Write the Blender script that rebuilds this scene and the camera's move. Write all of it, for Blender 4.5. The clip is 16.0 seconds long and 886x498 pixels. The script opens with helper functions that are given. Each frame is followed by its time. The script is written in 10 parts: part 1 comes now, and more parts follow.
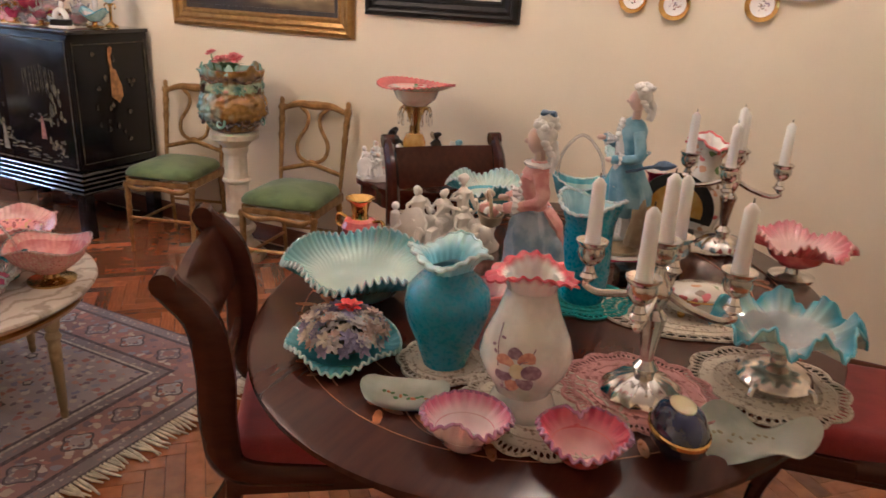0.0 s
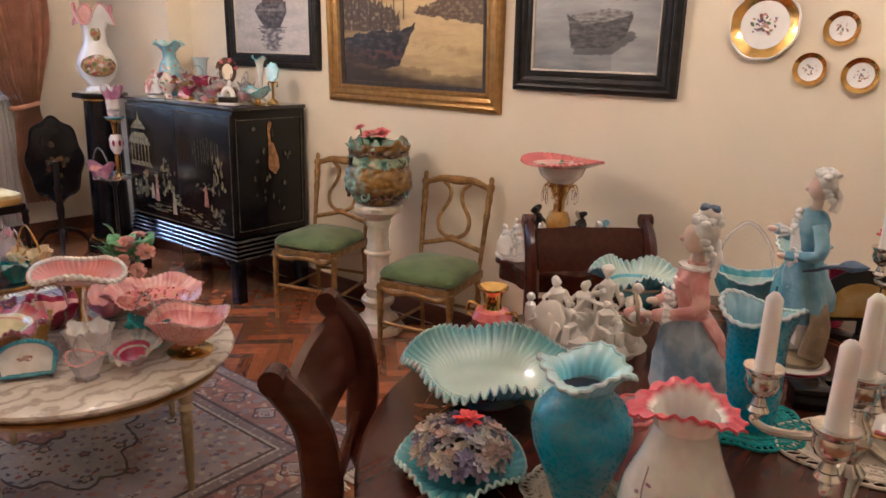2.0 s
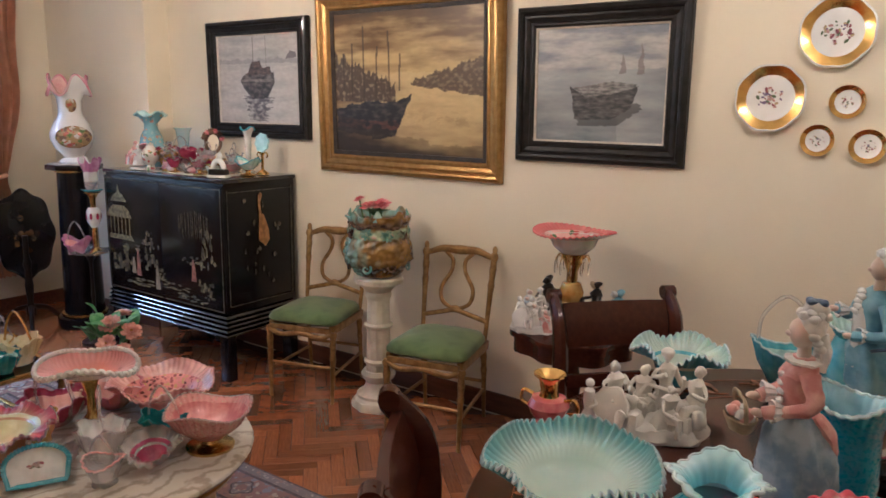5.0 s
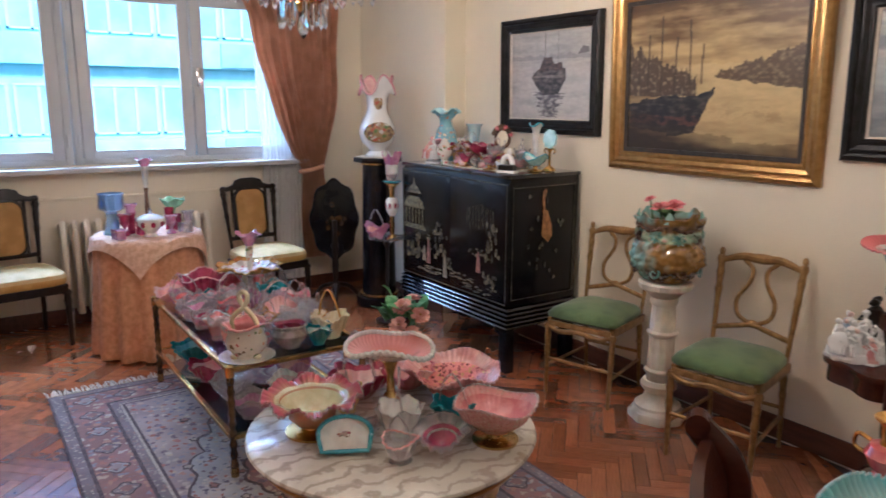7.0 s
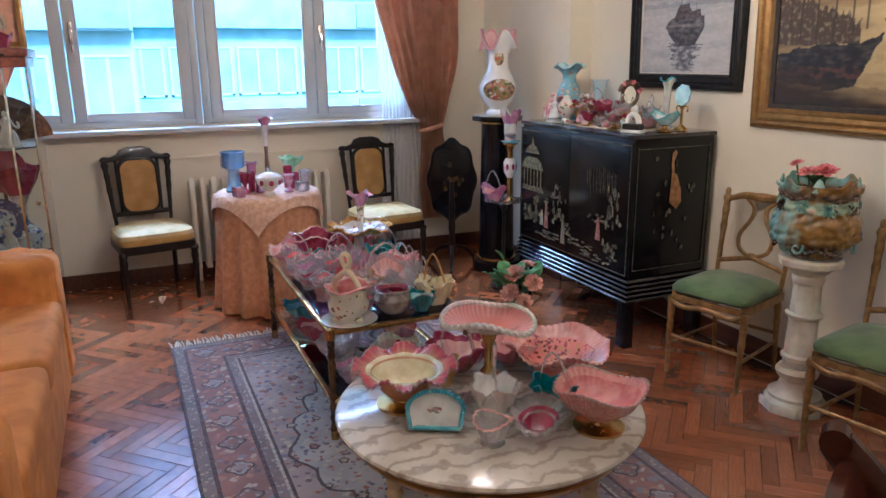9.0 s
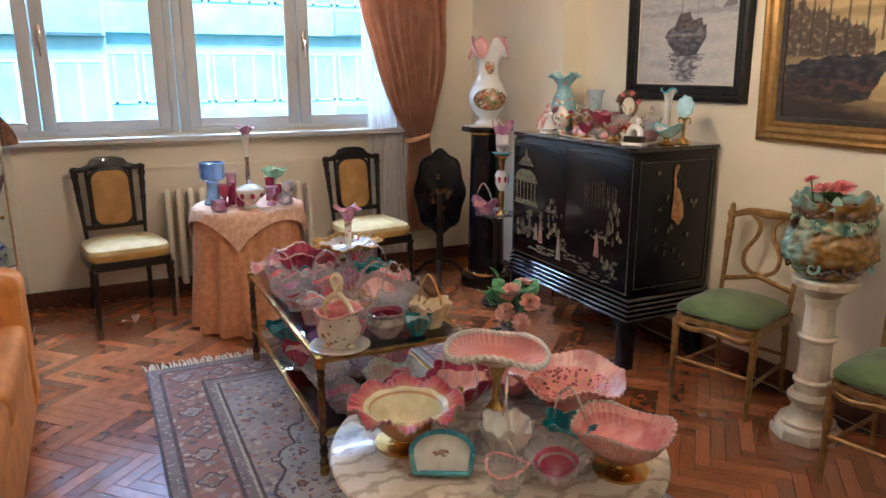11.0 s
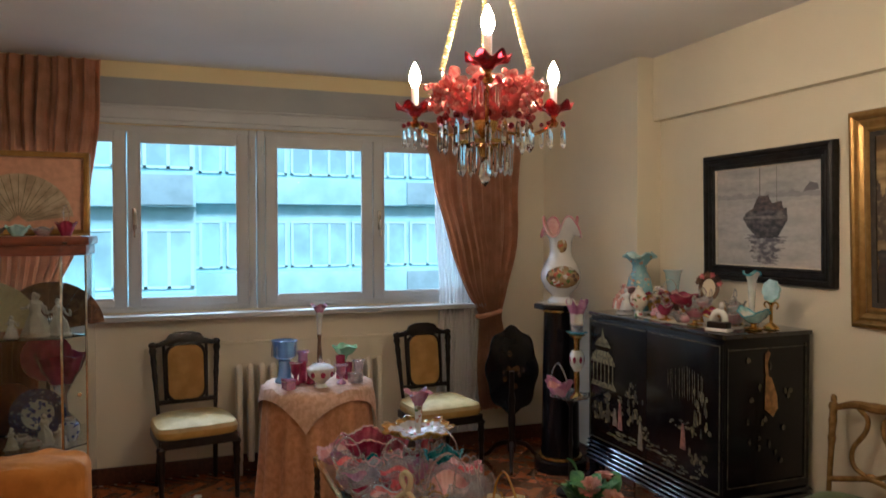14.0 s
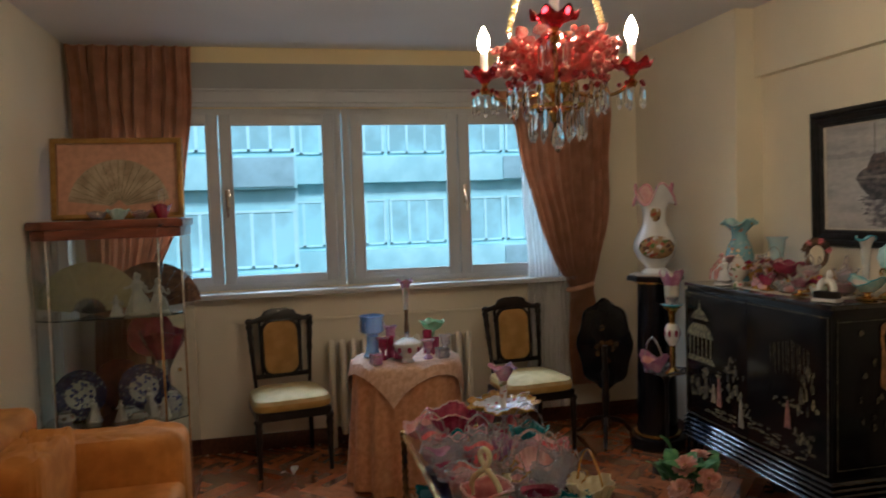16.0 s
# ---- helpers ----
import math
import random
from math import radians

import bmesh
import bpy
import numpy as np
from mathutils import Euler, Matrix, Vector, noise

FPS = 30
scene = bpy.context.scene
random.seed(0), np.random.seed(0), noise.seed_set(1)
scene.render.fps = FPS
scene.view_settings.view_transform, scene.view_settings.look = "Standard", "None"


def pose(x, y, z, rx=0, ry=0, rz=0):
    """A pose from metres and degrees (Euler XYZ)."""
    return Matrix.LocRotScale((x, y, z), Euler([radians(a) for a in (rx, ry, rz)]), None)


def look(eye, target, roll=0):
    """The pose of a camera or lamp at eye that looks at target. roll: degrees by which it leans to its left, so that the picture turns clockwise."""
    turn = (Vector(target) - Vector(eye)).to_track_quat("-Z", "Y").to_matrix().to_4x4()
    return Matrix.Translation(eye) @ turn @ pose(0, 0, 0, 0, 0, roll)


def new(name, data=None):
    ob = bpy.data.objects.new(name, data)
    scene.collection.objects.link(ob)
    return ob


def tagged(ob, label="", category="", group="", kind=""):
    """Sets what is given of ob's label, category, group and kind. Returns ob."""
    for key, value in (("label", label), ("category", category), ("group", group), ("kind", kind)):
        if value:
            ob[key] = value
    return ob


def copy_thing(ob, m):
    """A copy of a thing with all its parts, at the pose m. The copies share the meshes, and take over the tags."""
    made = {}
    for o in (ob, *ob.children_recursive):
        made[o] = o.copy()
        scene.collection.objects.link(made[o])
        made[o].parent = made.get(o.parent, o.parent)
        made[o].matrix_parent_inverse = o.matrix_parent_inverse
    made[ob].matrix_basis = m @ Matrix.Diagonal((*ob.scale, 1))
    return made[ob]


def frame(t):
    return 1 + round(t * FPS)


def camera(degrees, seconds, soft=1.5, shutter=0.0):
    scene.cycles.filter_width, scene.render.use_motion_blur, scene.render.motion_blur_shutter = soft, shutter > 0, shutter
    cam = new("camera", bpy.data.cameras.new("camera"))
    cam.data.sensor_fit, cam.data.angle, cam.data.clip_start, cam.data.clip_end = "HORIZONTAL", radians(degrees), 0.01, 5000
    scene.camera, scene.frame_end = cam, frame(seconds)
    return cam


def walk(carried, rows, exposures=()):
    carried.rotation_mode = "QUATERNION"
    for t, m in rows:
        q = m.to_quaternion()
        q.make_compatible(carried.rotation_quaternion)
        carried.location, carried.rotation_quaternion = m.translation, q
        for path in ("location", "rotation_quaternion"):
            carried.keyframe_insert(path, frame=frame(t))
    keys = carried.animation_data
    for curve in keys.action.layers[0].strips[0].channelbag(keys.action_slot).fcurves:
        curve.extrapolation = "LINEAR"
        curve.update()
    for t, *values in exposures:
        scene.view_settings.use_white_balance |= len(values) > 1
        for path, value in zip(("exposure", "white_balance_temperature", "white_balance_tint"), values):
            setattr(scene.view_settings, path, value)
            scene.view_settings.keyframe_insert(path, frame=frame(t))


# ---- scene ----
cam = camera(62.9, 16.0, shutter=0.5)
PATH = [
    (0, (-0.134, 0.988, 1.479), (-0.968, 2.674, 0.799), 2.9),
    (0.5, (-0.156, 1.043, 1.478), (-1.081, 2.686, 0.812), 2.7),
    (1, (-0.186, 1.104, 1.483), (-1.216, 2.701, 0.86), 2.8),
    (1.5, (-0.194, 1.144, 1.487), (-1.323, 2.694, 0.917), 2.5),
    (2, (-0.202, 1.154, 1.496), (-1.406, 2.662, 0.973), 1.6),
    (2.5, (-0.239, 1.136, 1.506), (-1.423, 2.673, 1.021), 0.5),
    (3, (-0.293, 1.109, 1.517), (-1.376, 2.726, 1.058), 0.3),
    (5.5, (-0.495, 1.03, 1.566), (-1.654, 2.623, 1.219), 1.2),
    (6, (-0.528, 1.01, 1.568), (-1.911, 2.403, 1.185), 1.0),
    (6.5, (-0.558, 1.011, 1.57), (-2.077, 2.249, 1.171), 0.5),
    (7, (-0.584, 1.039, 1.567), (-2.206, 2.139, 1.169), 0.3),
    (7.5, (-0.615, 1.083, 1.57), (-2.317, 2.056, 1.177), 0.1),
    (8, (-0.639, 1.137, 1.565), (-2.413, 1.976, 1.179), -0.3),
    (8.5, (-0.662, 1.208, 1.547), (-2.44, 1.978, 1.049), -0.6),
    (11, (-0.917, 1.216, 1.546), (-2.668, 2.054, 1.063), -0.0),
    (11.5, (-0.971, 1.198, 1.551), (-2.686, 2.125, 1.105), 0.6),
    (12, (-1.005, 1.185, 1.544), (-2.729, 2.109, 1.128), 0.9),
    (12.5, (-1.002, 1.183, 1.567), (-2.781, 2.006, 1.166), 0.1),
    (13, (-1.001, 1.208, 1.586), (-2.828, 1.96, 1.273), 0.6),
    (13.5, (-1.012, 1.216, 1.623), (-2.873, 1.932, 1.473), 0.3),
    (14, (-1.014, 1.224, 1.644), (-2.89, 1.917, 1.6), -0.1),
    (14.5, (-1.015, 1.253, 1.65), (-2.899, 1.924, 1.692), -0.3),
    (15, (-1.031, 1.289, 1.657), (-2.911, 1.968, 1.707), -0.7),
    (15.5, (-1.043, 1.332, 1.649), (-2.959, 1.904, 1.626), -1.4),
    (16, (-1.058, 1.337, 1.631), (-3.01, 1.763, 1.522), -1.8),
]
# exposure follows the clip's own metering
EXPOSURE = [(0, 1.49, 5200, 24), (3, 1.34, 5120, 23), (5.5, 1.19, 4880, 18), (7, 1.19, 4720, 18), (8.5, 1.15, 4550, 17), (11, 1.22, 5150, 14), (12.5, 1.22, 5300, 14), (13.0, 1.13, 5350, 14), (13.5, 0.80, 5300, 14), (14, 0.22, 5450, 13), (15, -0.14, 5500, 11), (16, -0.17, 5550, 11)]
walk(cam, [(t, look(eye, target, roll)) for t, eye, target, roll in PATH], EXPOSURE)

# ---- world and light ----
WALL_W, WALL_N, WALL_S, WALL_E, CEIL = -6.2, 4.18, 0.0, 1.7, 2.77
world = bpy.data.worlds.new("world")
scene.world = world
world.use_nodes = True
sky = world.node_tree.nodes.new("ShaderNodeTexSky")
sky.sky_type, sky.sun_disc = "NISHITA", False
sky.sun_elevation, sky.sun_rotation = radians(38), radians(90)
back = world.node_tree.nodes["Background"]
world.node_tree.links.new(sky.outputs[0], back.inputs[0])
back.inputs[1].default_value = 0.15
sun = new("sun", bpy.data.lights.new("sun", "SUN"))
sun.data.energy, sun.data.angle, sun.data.color = 3.2, radians(12), (1, 0.96, 0.9)
sun.matrix_world = look((20, 3, 16), (0, 0, 0))

day = new("window_daylight", bpy.data.lights.new("window_daylight", "AREA"))
day.data.shape, day.data.size, day.data.size_y = "RECTANGLE", 3.2, 1.15
day.data.energy, day.data.color = 140, (0.72, 0.88, 1.0)
day.matrix_world = look((WALL_W - 0.75, 1.76, 3.1), (WALL_W + 1.6, 1.76, 0.9))


# ---- materials ----
def mat(name, col, rough=0.5, metal=0.0, col2=None, var=0.12, scale=6.0, detail=4.0, bump=0.0, bscale=60.0, coat=0.0, trans=0.0,
        sss=0.0, ior=1.5, alpha=1.0, sheen=0.0, lo=0.4, hi=0.6, stretch=(1, 1, 1), emit=0.0, island=False):
    m = bpy.data.materials.new(name)
    m.use_nodes = True
    n, l = m.node_tree.nodes, m.node_tree.links
    b = n["Principled BSDF"]
    tc, mp = n.new("ShaderNodeTexCoord"), n.new("ShaderNodeMapping")
    mp.inputs["Scale"].default_value = stretch
    l.new(tc.outputs["Object"], mp.inputs[0])
    no = n.new("ShaderNodeTexNoise")
    no.inputs["Scale"].default_value, no.inputs["Detail"].default_value = scale, detail
    l.new(mp.outputs[0], no.inputs[0])
    ramp = n.new("ShaderNodeValToRGB")
    a = [c * (1 - var) for c in col]
    z = col2 or [min(1, c * (1 + var)) for c in col]
    ramp.color_ramp.elements[0].position, ramp.color_ramp.elements[1].position = lo, hi
    ramp.color_ramp.elements[0].color, ramp.color_ramp.elements[1].color = (*a, 1), (*z, 1)
    l.new(no.outputs[0], ramp.inputs[0])
    l.new(ramp.outputs[0], b.inputs["Base Color"])
    fine = n.new("ShaderNodeTexNoise")
    fine.inputs["Scale"].default_value, fine.inputs["Detail"].default_value = bscale, 3
    l.new(mp.outputs[0], fine.inputs[0])
    mr = n.new("ShaderNodeMapRange")
    mr.inputs["To Min"].default_value, mr.inputs["To Max"].default_value = max(0.01, rough * 0.75), min(1, rough * 1.25)
    l.new(fine.outputs[0], mr.inputs[0])
    l.new(mr.outputs[0], b.inputs["Roughness"])
    if bump:
        bp = n.new("ShaderNodeBump")
        bp.inputs["Strength"].default_value, bp.inputs["Distance"].default_value = 1.0, bump
        l.new(fine.outputs[0], bp.inputs["Height"])
        l.new(bp.outputs[0], b.inputs["Normal"])
    b.inputs["Metallic"].default_value = metal
    b.inputs["Coat Weight"].default_value, b.inputs["Coat Roughness"].default_value = coat, 0.05
    b.inputs["Transmission Weight"].default_value, b.inputs["IOR"].default_value = trans, ior
    b.inputs["Subsurface Weight"].default_value, b.inputs["Subsurface Scale"].default_value = sss, 0.01
    b.inputs["Sheen Weight"].default_value = sheen
    if emit:
        l.new(ramp.outputs[0], b.inputs["Emission Color"])
        b.inputs["Emission Strength"].default_value = emit
    return m


def nodes_of(m):
    return m.node_tree.nodes, m.node_tree.links, m.node_tree.nodes["Principled BSDF"]


M = dict(
    wall=mat("cream_plaster", (0.77, 0.69, 0.53), 0.75, var=0.03, scale=1.5, bump=0.0006, bscale=90),
    # wall plaster with the chandelier's warm light put into a yellower colour
    yellow=mat("lamplit_plaster", (0.76, 0.63, 0.36), 0.75, var=0.03, scale=1.5, bump=0.0006, bscale=90),
    ceil=mat("ceiling_paint", (0.74, 0.72, 0.70), 0.85, var=0.03, scale=1.2, bump=0.0004, bscale=80),
    # shade over the shutter box is put into this darker grey
    greyband=mat("shaded_shutter_box", (0.36, 0.36, 0.35), 0.7, var=0.05, scale=2),
    winwhite=mat("grey_white_window_paint", (0.50, 0.50, 0.49), 0.45, var=0.05, scale=3, bump=0.0002),
    baseb=mat("stained_skirting", (0.10, 0.035, 0.018), 0.35, var=0.25, scale=5, stretch=(1, 8, 8), coat=0.2),
    mahog=mat("mahogany", (0.046, 0.012, 0.007), 0.2, col2=(0.064, 0.017, 0.009), scale=5, stretch=(10, 1.2, 10), detail=5, coat=0.08, lo=0.3, hi=0.7),
    mahogr=mat("red_mahogany_board", (0.16, 0.04, 0.02), 0.35, col2=(0.22, 0.06, 0.03), scale=4, stretch=(9, 1.2, 9), detail=8, coat=0.3),
    inlay=mat("satinwood_inlay", (0.36, 0.12, 0.032), 0.3, var=0.35, scale=30, coat=0.1),
    redcloth=mat("red_upholstery", (0.26, 0.02, 0.018), 0.85, var=0.15, scale=12, bump=0.0008, bscale=220, sheen=0.3),
    gilt=mat("worn_gilt_wood", (0.29, 0.165, 0.052), 0.38, 0.5, col2=(0.36, 0.215, 0.072), var=0.2, scale=30, detail=7, bump=0.0004),
    giltframe=mat("gilt_frame", (0.36, 0.205, 0.06), 0.33, 0.75, col2=(0.40, 0.235, 0.072), var=0.1, scale=25, bump=0.0003),
    gold=mat("polished_gold", (0.78, 0.50, 0.15), 0.16, 1.0, var=0.12, scale=20),
    brass=mat("brass", (0.62, 0.42, 0.14), 0.25, 1.0, var=0.2, scale=18),
    silver=mat("silver_plate", (0.72, 0.69, 0.64), 0.17, 1.0, col2=(0.85, 0.82, 0.77), var=0.25, scale=25, bump=0.0002),
    greenvelvet=mat("green_velvet", (0.07, 0.115, 0.030), 0.75, col2=(0.125, 0.18, 0.055), scale=7, bump=0.0006, bscale=250, sheen=0.25),
    blackframe=mat("black_frame_wood", (0.010, 0.0085, 0.008), 0.42, var=0.4, scale=20, coat=0.08),
    ebony=mat("ebonised_wood", (0.012, 0.008, 0.006), 0.34, var=0.3, scale=14, coat=0.12),
    lacquer=mat("black_lacquer", (0.006, 0.006, 0.008), 0.2, var=0.4, scale=6, coat=0.08),
    yellowcloth=mat("yellow_damask", (0.50, 0.30, 0.07), 0.75, col2=(0.54, 0.34, 0.09), scale=12, bump=0.0005, bscale=200, sheen=0.05),
    seatcloth=mat("pale_gold_satin", (0.58, 0.43, 0.18), 0.6, col2=(0.62, 0.48, 0.22), scale=10, bump=0.0003, bscale=220),
    ochre=mat("ochre_velvet", (0.40, 0.21, 0.05), 0.8, col2=(0.44, 0.24, 0.065), scale=10, bump=0.0003, bscale=220, sheen=0.05),
    peach=mat("peach_damask_cloth", (0.58, 0.26, 0.11), 0.75, col2=(0.63, 0.31, 0.15), scale=30, detail=5, bump=0.0004, bscale=180, sheen=0.08),
    curtain=mat("salmon_curtain", (0.62, 0.31, 0.17), 0.7, col2=(0.66, 0.34, 0.20), scale=9, bump=0.0003, bscale=200, sheen=0.1),
    orange=mat("orange_sofa_velvet", (0.52, 0.195, 0.025), 0.8, col2=(0.58, 0.23, 0.036), scale=9, bump=0.0006, bscale=160),
    alabaster=mat("cream_alabaster", (0.62, 0.54, 0.40), 0.4, col2=(0.76, 0.70, 0.57), scale=7, detail=8, bump=0.0004, sss=0.1),
    candle=mat("white_candle_wax", (0.82, 0.80, 0.77), 0.4, var=0.03, scale=12, sss=0.1),
    porcelain=mat("white_porcelain", (0.78, 0.77, 0.74), 0.12, var=0.04, scale=9, coat=0.5),
    bisque=mat("bisque_porcelain", (0.74, 0.70, 0.63), 0.35, var=0.08, scale=20, bump=0.0004),
    radiator=mat("cream_radiator_enamel", (0.68, 0.62, 0.50), 0.4, var=0.04, scale=5),
    green=mat("leaf_green", (0.05, 0.13, 0.03), 0.6, col2=(0.10, 0.22, 0.06), scale=30),
    # cyan daylight cast put into the base colours of these four far-building materials
    facade=mat("cyan_cast_facade", (0.33, 0.66, 0.73), 0.8, col2=(0.38, 0.70, 0.76), scale=0.8, bump=0.001),
    facadegrey=mat("cyan_cast_grey_panel", (0.24, 0.42, 0.48), 0.7, var=0.1, scale=1.5),
    facadepane=mat("cyan_cast_far_pane", (0.27, 0.55, 0.62), 0.35, var=0.2, scale=0.6),
    facadeframe=mat("cyan_cast_far_frame", (0.42, 0.72, 0.78), 0.6, var=0.03, scale=2),
    roofred=mat("red_roof", (0.35, 0.12, 0.08), 0.8, var=0.2, scale=3),
    street=mat("asphalt", (0.05, 0.05, 0.05), 0.9, var=0.2, scale=0.5),
)
for key in ("mahog", "lacquer", "ebony"):
    nodes_of(M[key])[2].inputs["Specular IOR Level"].default_value = 0.3
M["bulb"] = mat("lit_bulb", (1.0, 0.76, 0.46), 0.4, var=0.01, emit=430.0)
M["bulb_dim"] = mat("lit_bulb_soft", (1.0, 0.78, 0.50), 0.4, var=0.01, emit=205.0)
M["glass"] = mat("clear_glass", (0.97, 0.98, 0.98), 0.02, var=0.01, trans=1.0, ior=1.45)
M["pane"] = mat("window_pane", (1, 1, 1), 0.0, var=0.0, trans=1.0, ior=1.02)


def marble_mat():
    m = mat("veined_marble", (0.62, 0.56, 0.46), 0.14, col2=(0.78, 0.74, 0.66), scale=3.5, detail=9, coat=0.3)
    n, l, b = nodes_of(m)
    tc, w = n.new("ShaderNodeTexCoord"), n.new("ShaderNodeTexWave")
    w.inputs["Scale"].default_value, w.inputs["Distortion"].default_value, w.inputs["Detail"].default_value = 4.2, 9, 8
    w.inputs["Detail Scale"].default_value = 2.5
    l.new(tc.outputs["Object"], w.inputs[0])
    r = n.new("ShaderNodeValToRGB")
    r.color_ramp.elements[0].position, r.color_ramp.elements[1].position = 0.0, 0.42
    r.color_ramp.elements[0].color, r.color_ramp.elements[1].color = (0.40, 0.34, 0.30, 1), (1, 1, 1, 1)
    l.new(w.outputs[0], r.inputs[0])
    mix = n.new("ShaderNodeMix")
    mix.data_type, mix.blend_type = "RGBA", "MULTIPLY"
    mix.inputs[0].default_value = 0.6
    old = b.inputs["Base Color"].links[0].from_socket
    l.new(old, mix.inputs[6])
    l.new(r.outputs[0], mix.inputs[7])
    l.new(mix.outputs[2], b.inputs["Base Color"])
    return m


def parquet_mat(name, island):
    m = mat(name, (0.25, 0.082, 0.030), 0.24, col2=(0.33, 0.115, 0.042), scale=4, stretch=(5, 5, 5) if island else (3, 30, 30), detail=4, coat=1.0, lo=0.3, hi=0.7)
    n, l, b = nodes_of(m)
    b.inputs["Coat Roughness"].default_value = 0.12
    if island:
        src = n.new("ShaderNodeNewGeometry").outputs["Random Per Island"]
    else:
        src = n.new("ShaderNodeObjectInfo").outputs["Random"]
    r = n.new("ShaderNodeValToRGB")
    r.color_ramp.elements[0].color, r.color_ramp.elements[1].color = (0.68, 0.62, 0.56, 1), (1.6, 1.6, 1.5, 1)
    l.new(src, r.inputs[0])
    mix = n.new("ShaderNodeMix")
    mix.data_type, mix.blend_type = "RGBA", "MULTIPLY"
    mix.inputs[0].default_value = 1.0
    old = b.inputs["Base Color"].links[0].from_socket
    l.new(old, mix.inputs[6])
    l.new(r.outputs[0], mix.inputs[7])
    l.new(mix.outputs[2], b.inputs["Base Color"])
    return m


def motif_mat(name, ground, inks, scale=26.0, rough=0.9, density=0.42, metal=0.0, coat=0.0, bump=0.0):
    """A ground colour with small scattered flower-like motifs in several inks."""
    m = mat(name, ground, rough, var=0.12, scale=5, bump=bump, bscale=300, coat=coat)
    n, l, b = nodes_of(m)
    tc, v = n.new("ShaderNodeTexCoord"), n.new("ShaderNodeTexVoronoi")
    v.inputs["Scale"].default_value = scale
    wob = n.new("ShaderNodeTexNoise")
    wob.inputs["Scale"].default_value = scale * 1.4
    add = n.new("ShaderNodeMixRGB")
    add.blend_type = "LINEAR_LIGHT"
    add.inputs[0].default_value = 0.5 / scale
    l.new(tc.outputs["Object"], wob.inputs[0])
    l.new(tc.outputs["Object"], add.inputs[1])
    l.new(wob.outputs["Color"], add.inputs[2])
    l.new(add.outputs[0], v.inputs[0])
    sep = n.new("ShaderNodeSeparateColor")
    l.new(v.outputs["Color"], sep.inputs[0])
    r = n.new("ShaderNodeValToRGB")
    r.color_ramp.interpolation = "CONSTANT"
    while len(r.color_ramp.elements) < len(inks):
        r.color_ramp.elements.new(0.5)
    for k, ink in enumerate(inks):
        r.color_ramp.elements[k].position = k / len(inks)
        r.color_ramp.elements[k].color = (*ink, 1)
    l.new(sep.outputs[0], r.inputs[0])
    mask = n.new("ShaderNodeMath")
    mask.operation, mask.inputs[1].default_value = "LESS_THAN", density
    l.new(v.outputs["Distance"], mask.inputs[0])
    mix = n.new("ShaderNodeMix")
    mix.data_type = "RGBA"
    old = b.inputs["Base Color"].links[0].from_socket
    l.new(mask.outputs[0], mix.inputs[0])
    l.new(old, mix.inputs[6])
    l.new(r.outputs[0], mix.inputs[7])
    l.new(mix.outputs[2], b.inputs["Base Color"])
    return m


M["marble"] = marble_mat()
M["parquet"] = parquet_mat("parquet_plank", False)
M["parquet_far"] = parquet_mat("parquet_plank_far", True)
M["sub"] = mat("dark_joint", (0.03, 0.012, 0.006), 0.8)
INKS = [(0.16, 0.12, 0.14), (0.42, 0.36, 0.30), (0.30, 0.13, 0.10), (0.20, 0.19, 0.24)]
BRIGHT = [(0.40, 0.23, 0.17), (0.45, 0.36, 0.27), (0.17, 0.12, 0.14), (0.36, 0.17, 0.14), (0.25, 0.24, 0.27), (0.48, 0.41, 0.34)]
M["rug_field"] = motif_mat("rug_field_wool", (0.34, 0.28, 0.265), BRIGHT + INKS, 30, density=0.40, bump=0.002)
M["rug_border"] = motif_mat("rug_border_wool", (0.28, 0.16, 0.145), BRIGHT, 27, density=0.44, bump=0.002)
M["rug_medal"] = motif_mat("rug_medallion_wool", (0.37, 0.36, 0.355), INKS + [(0.42, 0.38, 0.33), (0.46, 0.42, 0.36), (0.12, 0.11, 0.15)], 36, density=0.40, bump=0.002)
M["rug_guard"] = motif_mat("rug_guard_wool", (0.21, 0.175, 0.18), [(0.40, 0.35, 0.30), (0.30, 0.20, 0.18)], 48, density=0.36, bump=0.002)
M["rug_line"] = mat("rug_dark_guard", (0.10, 0.075, 0.08), 0.95, var=0.3, scale=60, bump=0.002, bscale=300)
M["rug_pale"] = mat("rug_pale_guard", (0.42, 0.37, 0.31), 0.95, var=0.25, scale=60, bump=0.002, bscale=300)
M["fringe"] = mat("cotton_fringe", (0.58, 0.52, 0.40), 0.9, var=0.2, scale=30, bump=0.001)


# ---- mesh helpers ----
def part(name, bm, material, parent=None, label="", m=None, smooth=True, sharp=40):
    me = bpy.data.meshes.new(name)
    bmesh.ops.recalc_face_normals(bm, faces=bm.faces)
    bm.to_mesh(me)
    bm.free()
    for x in material if isinstance(material, (list, tuple)) else [material]:
        me.materials.append(x)
    if smooth:
        me.polygons.foreach_set("use_smooth", [True] * len(me.polygons))
        me.set_sharp_from_angle(angle=radians(sharp))
    ob = new(name, me)
    if parent:
        ob.parent = parent
    if m is not None:
        ob.matrix_basis = m
    if label:
        ob["label"] = label
    return ob


def thing(name, label, category, m, group="", kind=""):
    ob = new(name)
    ob.empty_display_size = 0.05
    ob.matrix_basis = m
    return tagged(ob, label, category, group, kind)


def solo(name, bm, material, label, category, m, group="", kind="", sharp=40):
    return tagged(part(name, bm, material, None, "", m, True, sharp), label, category, group, kind)


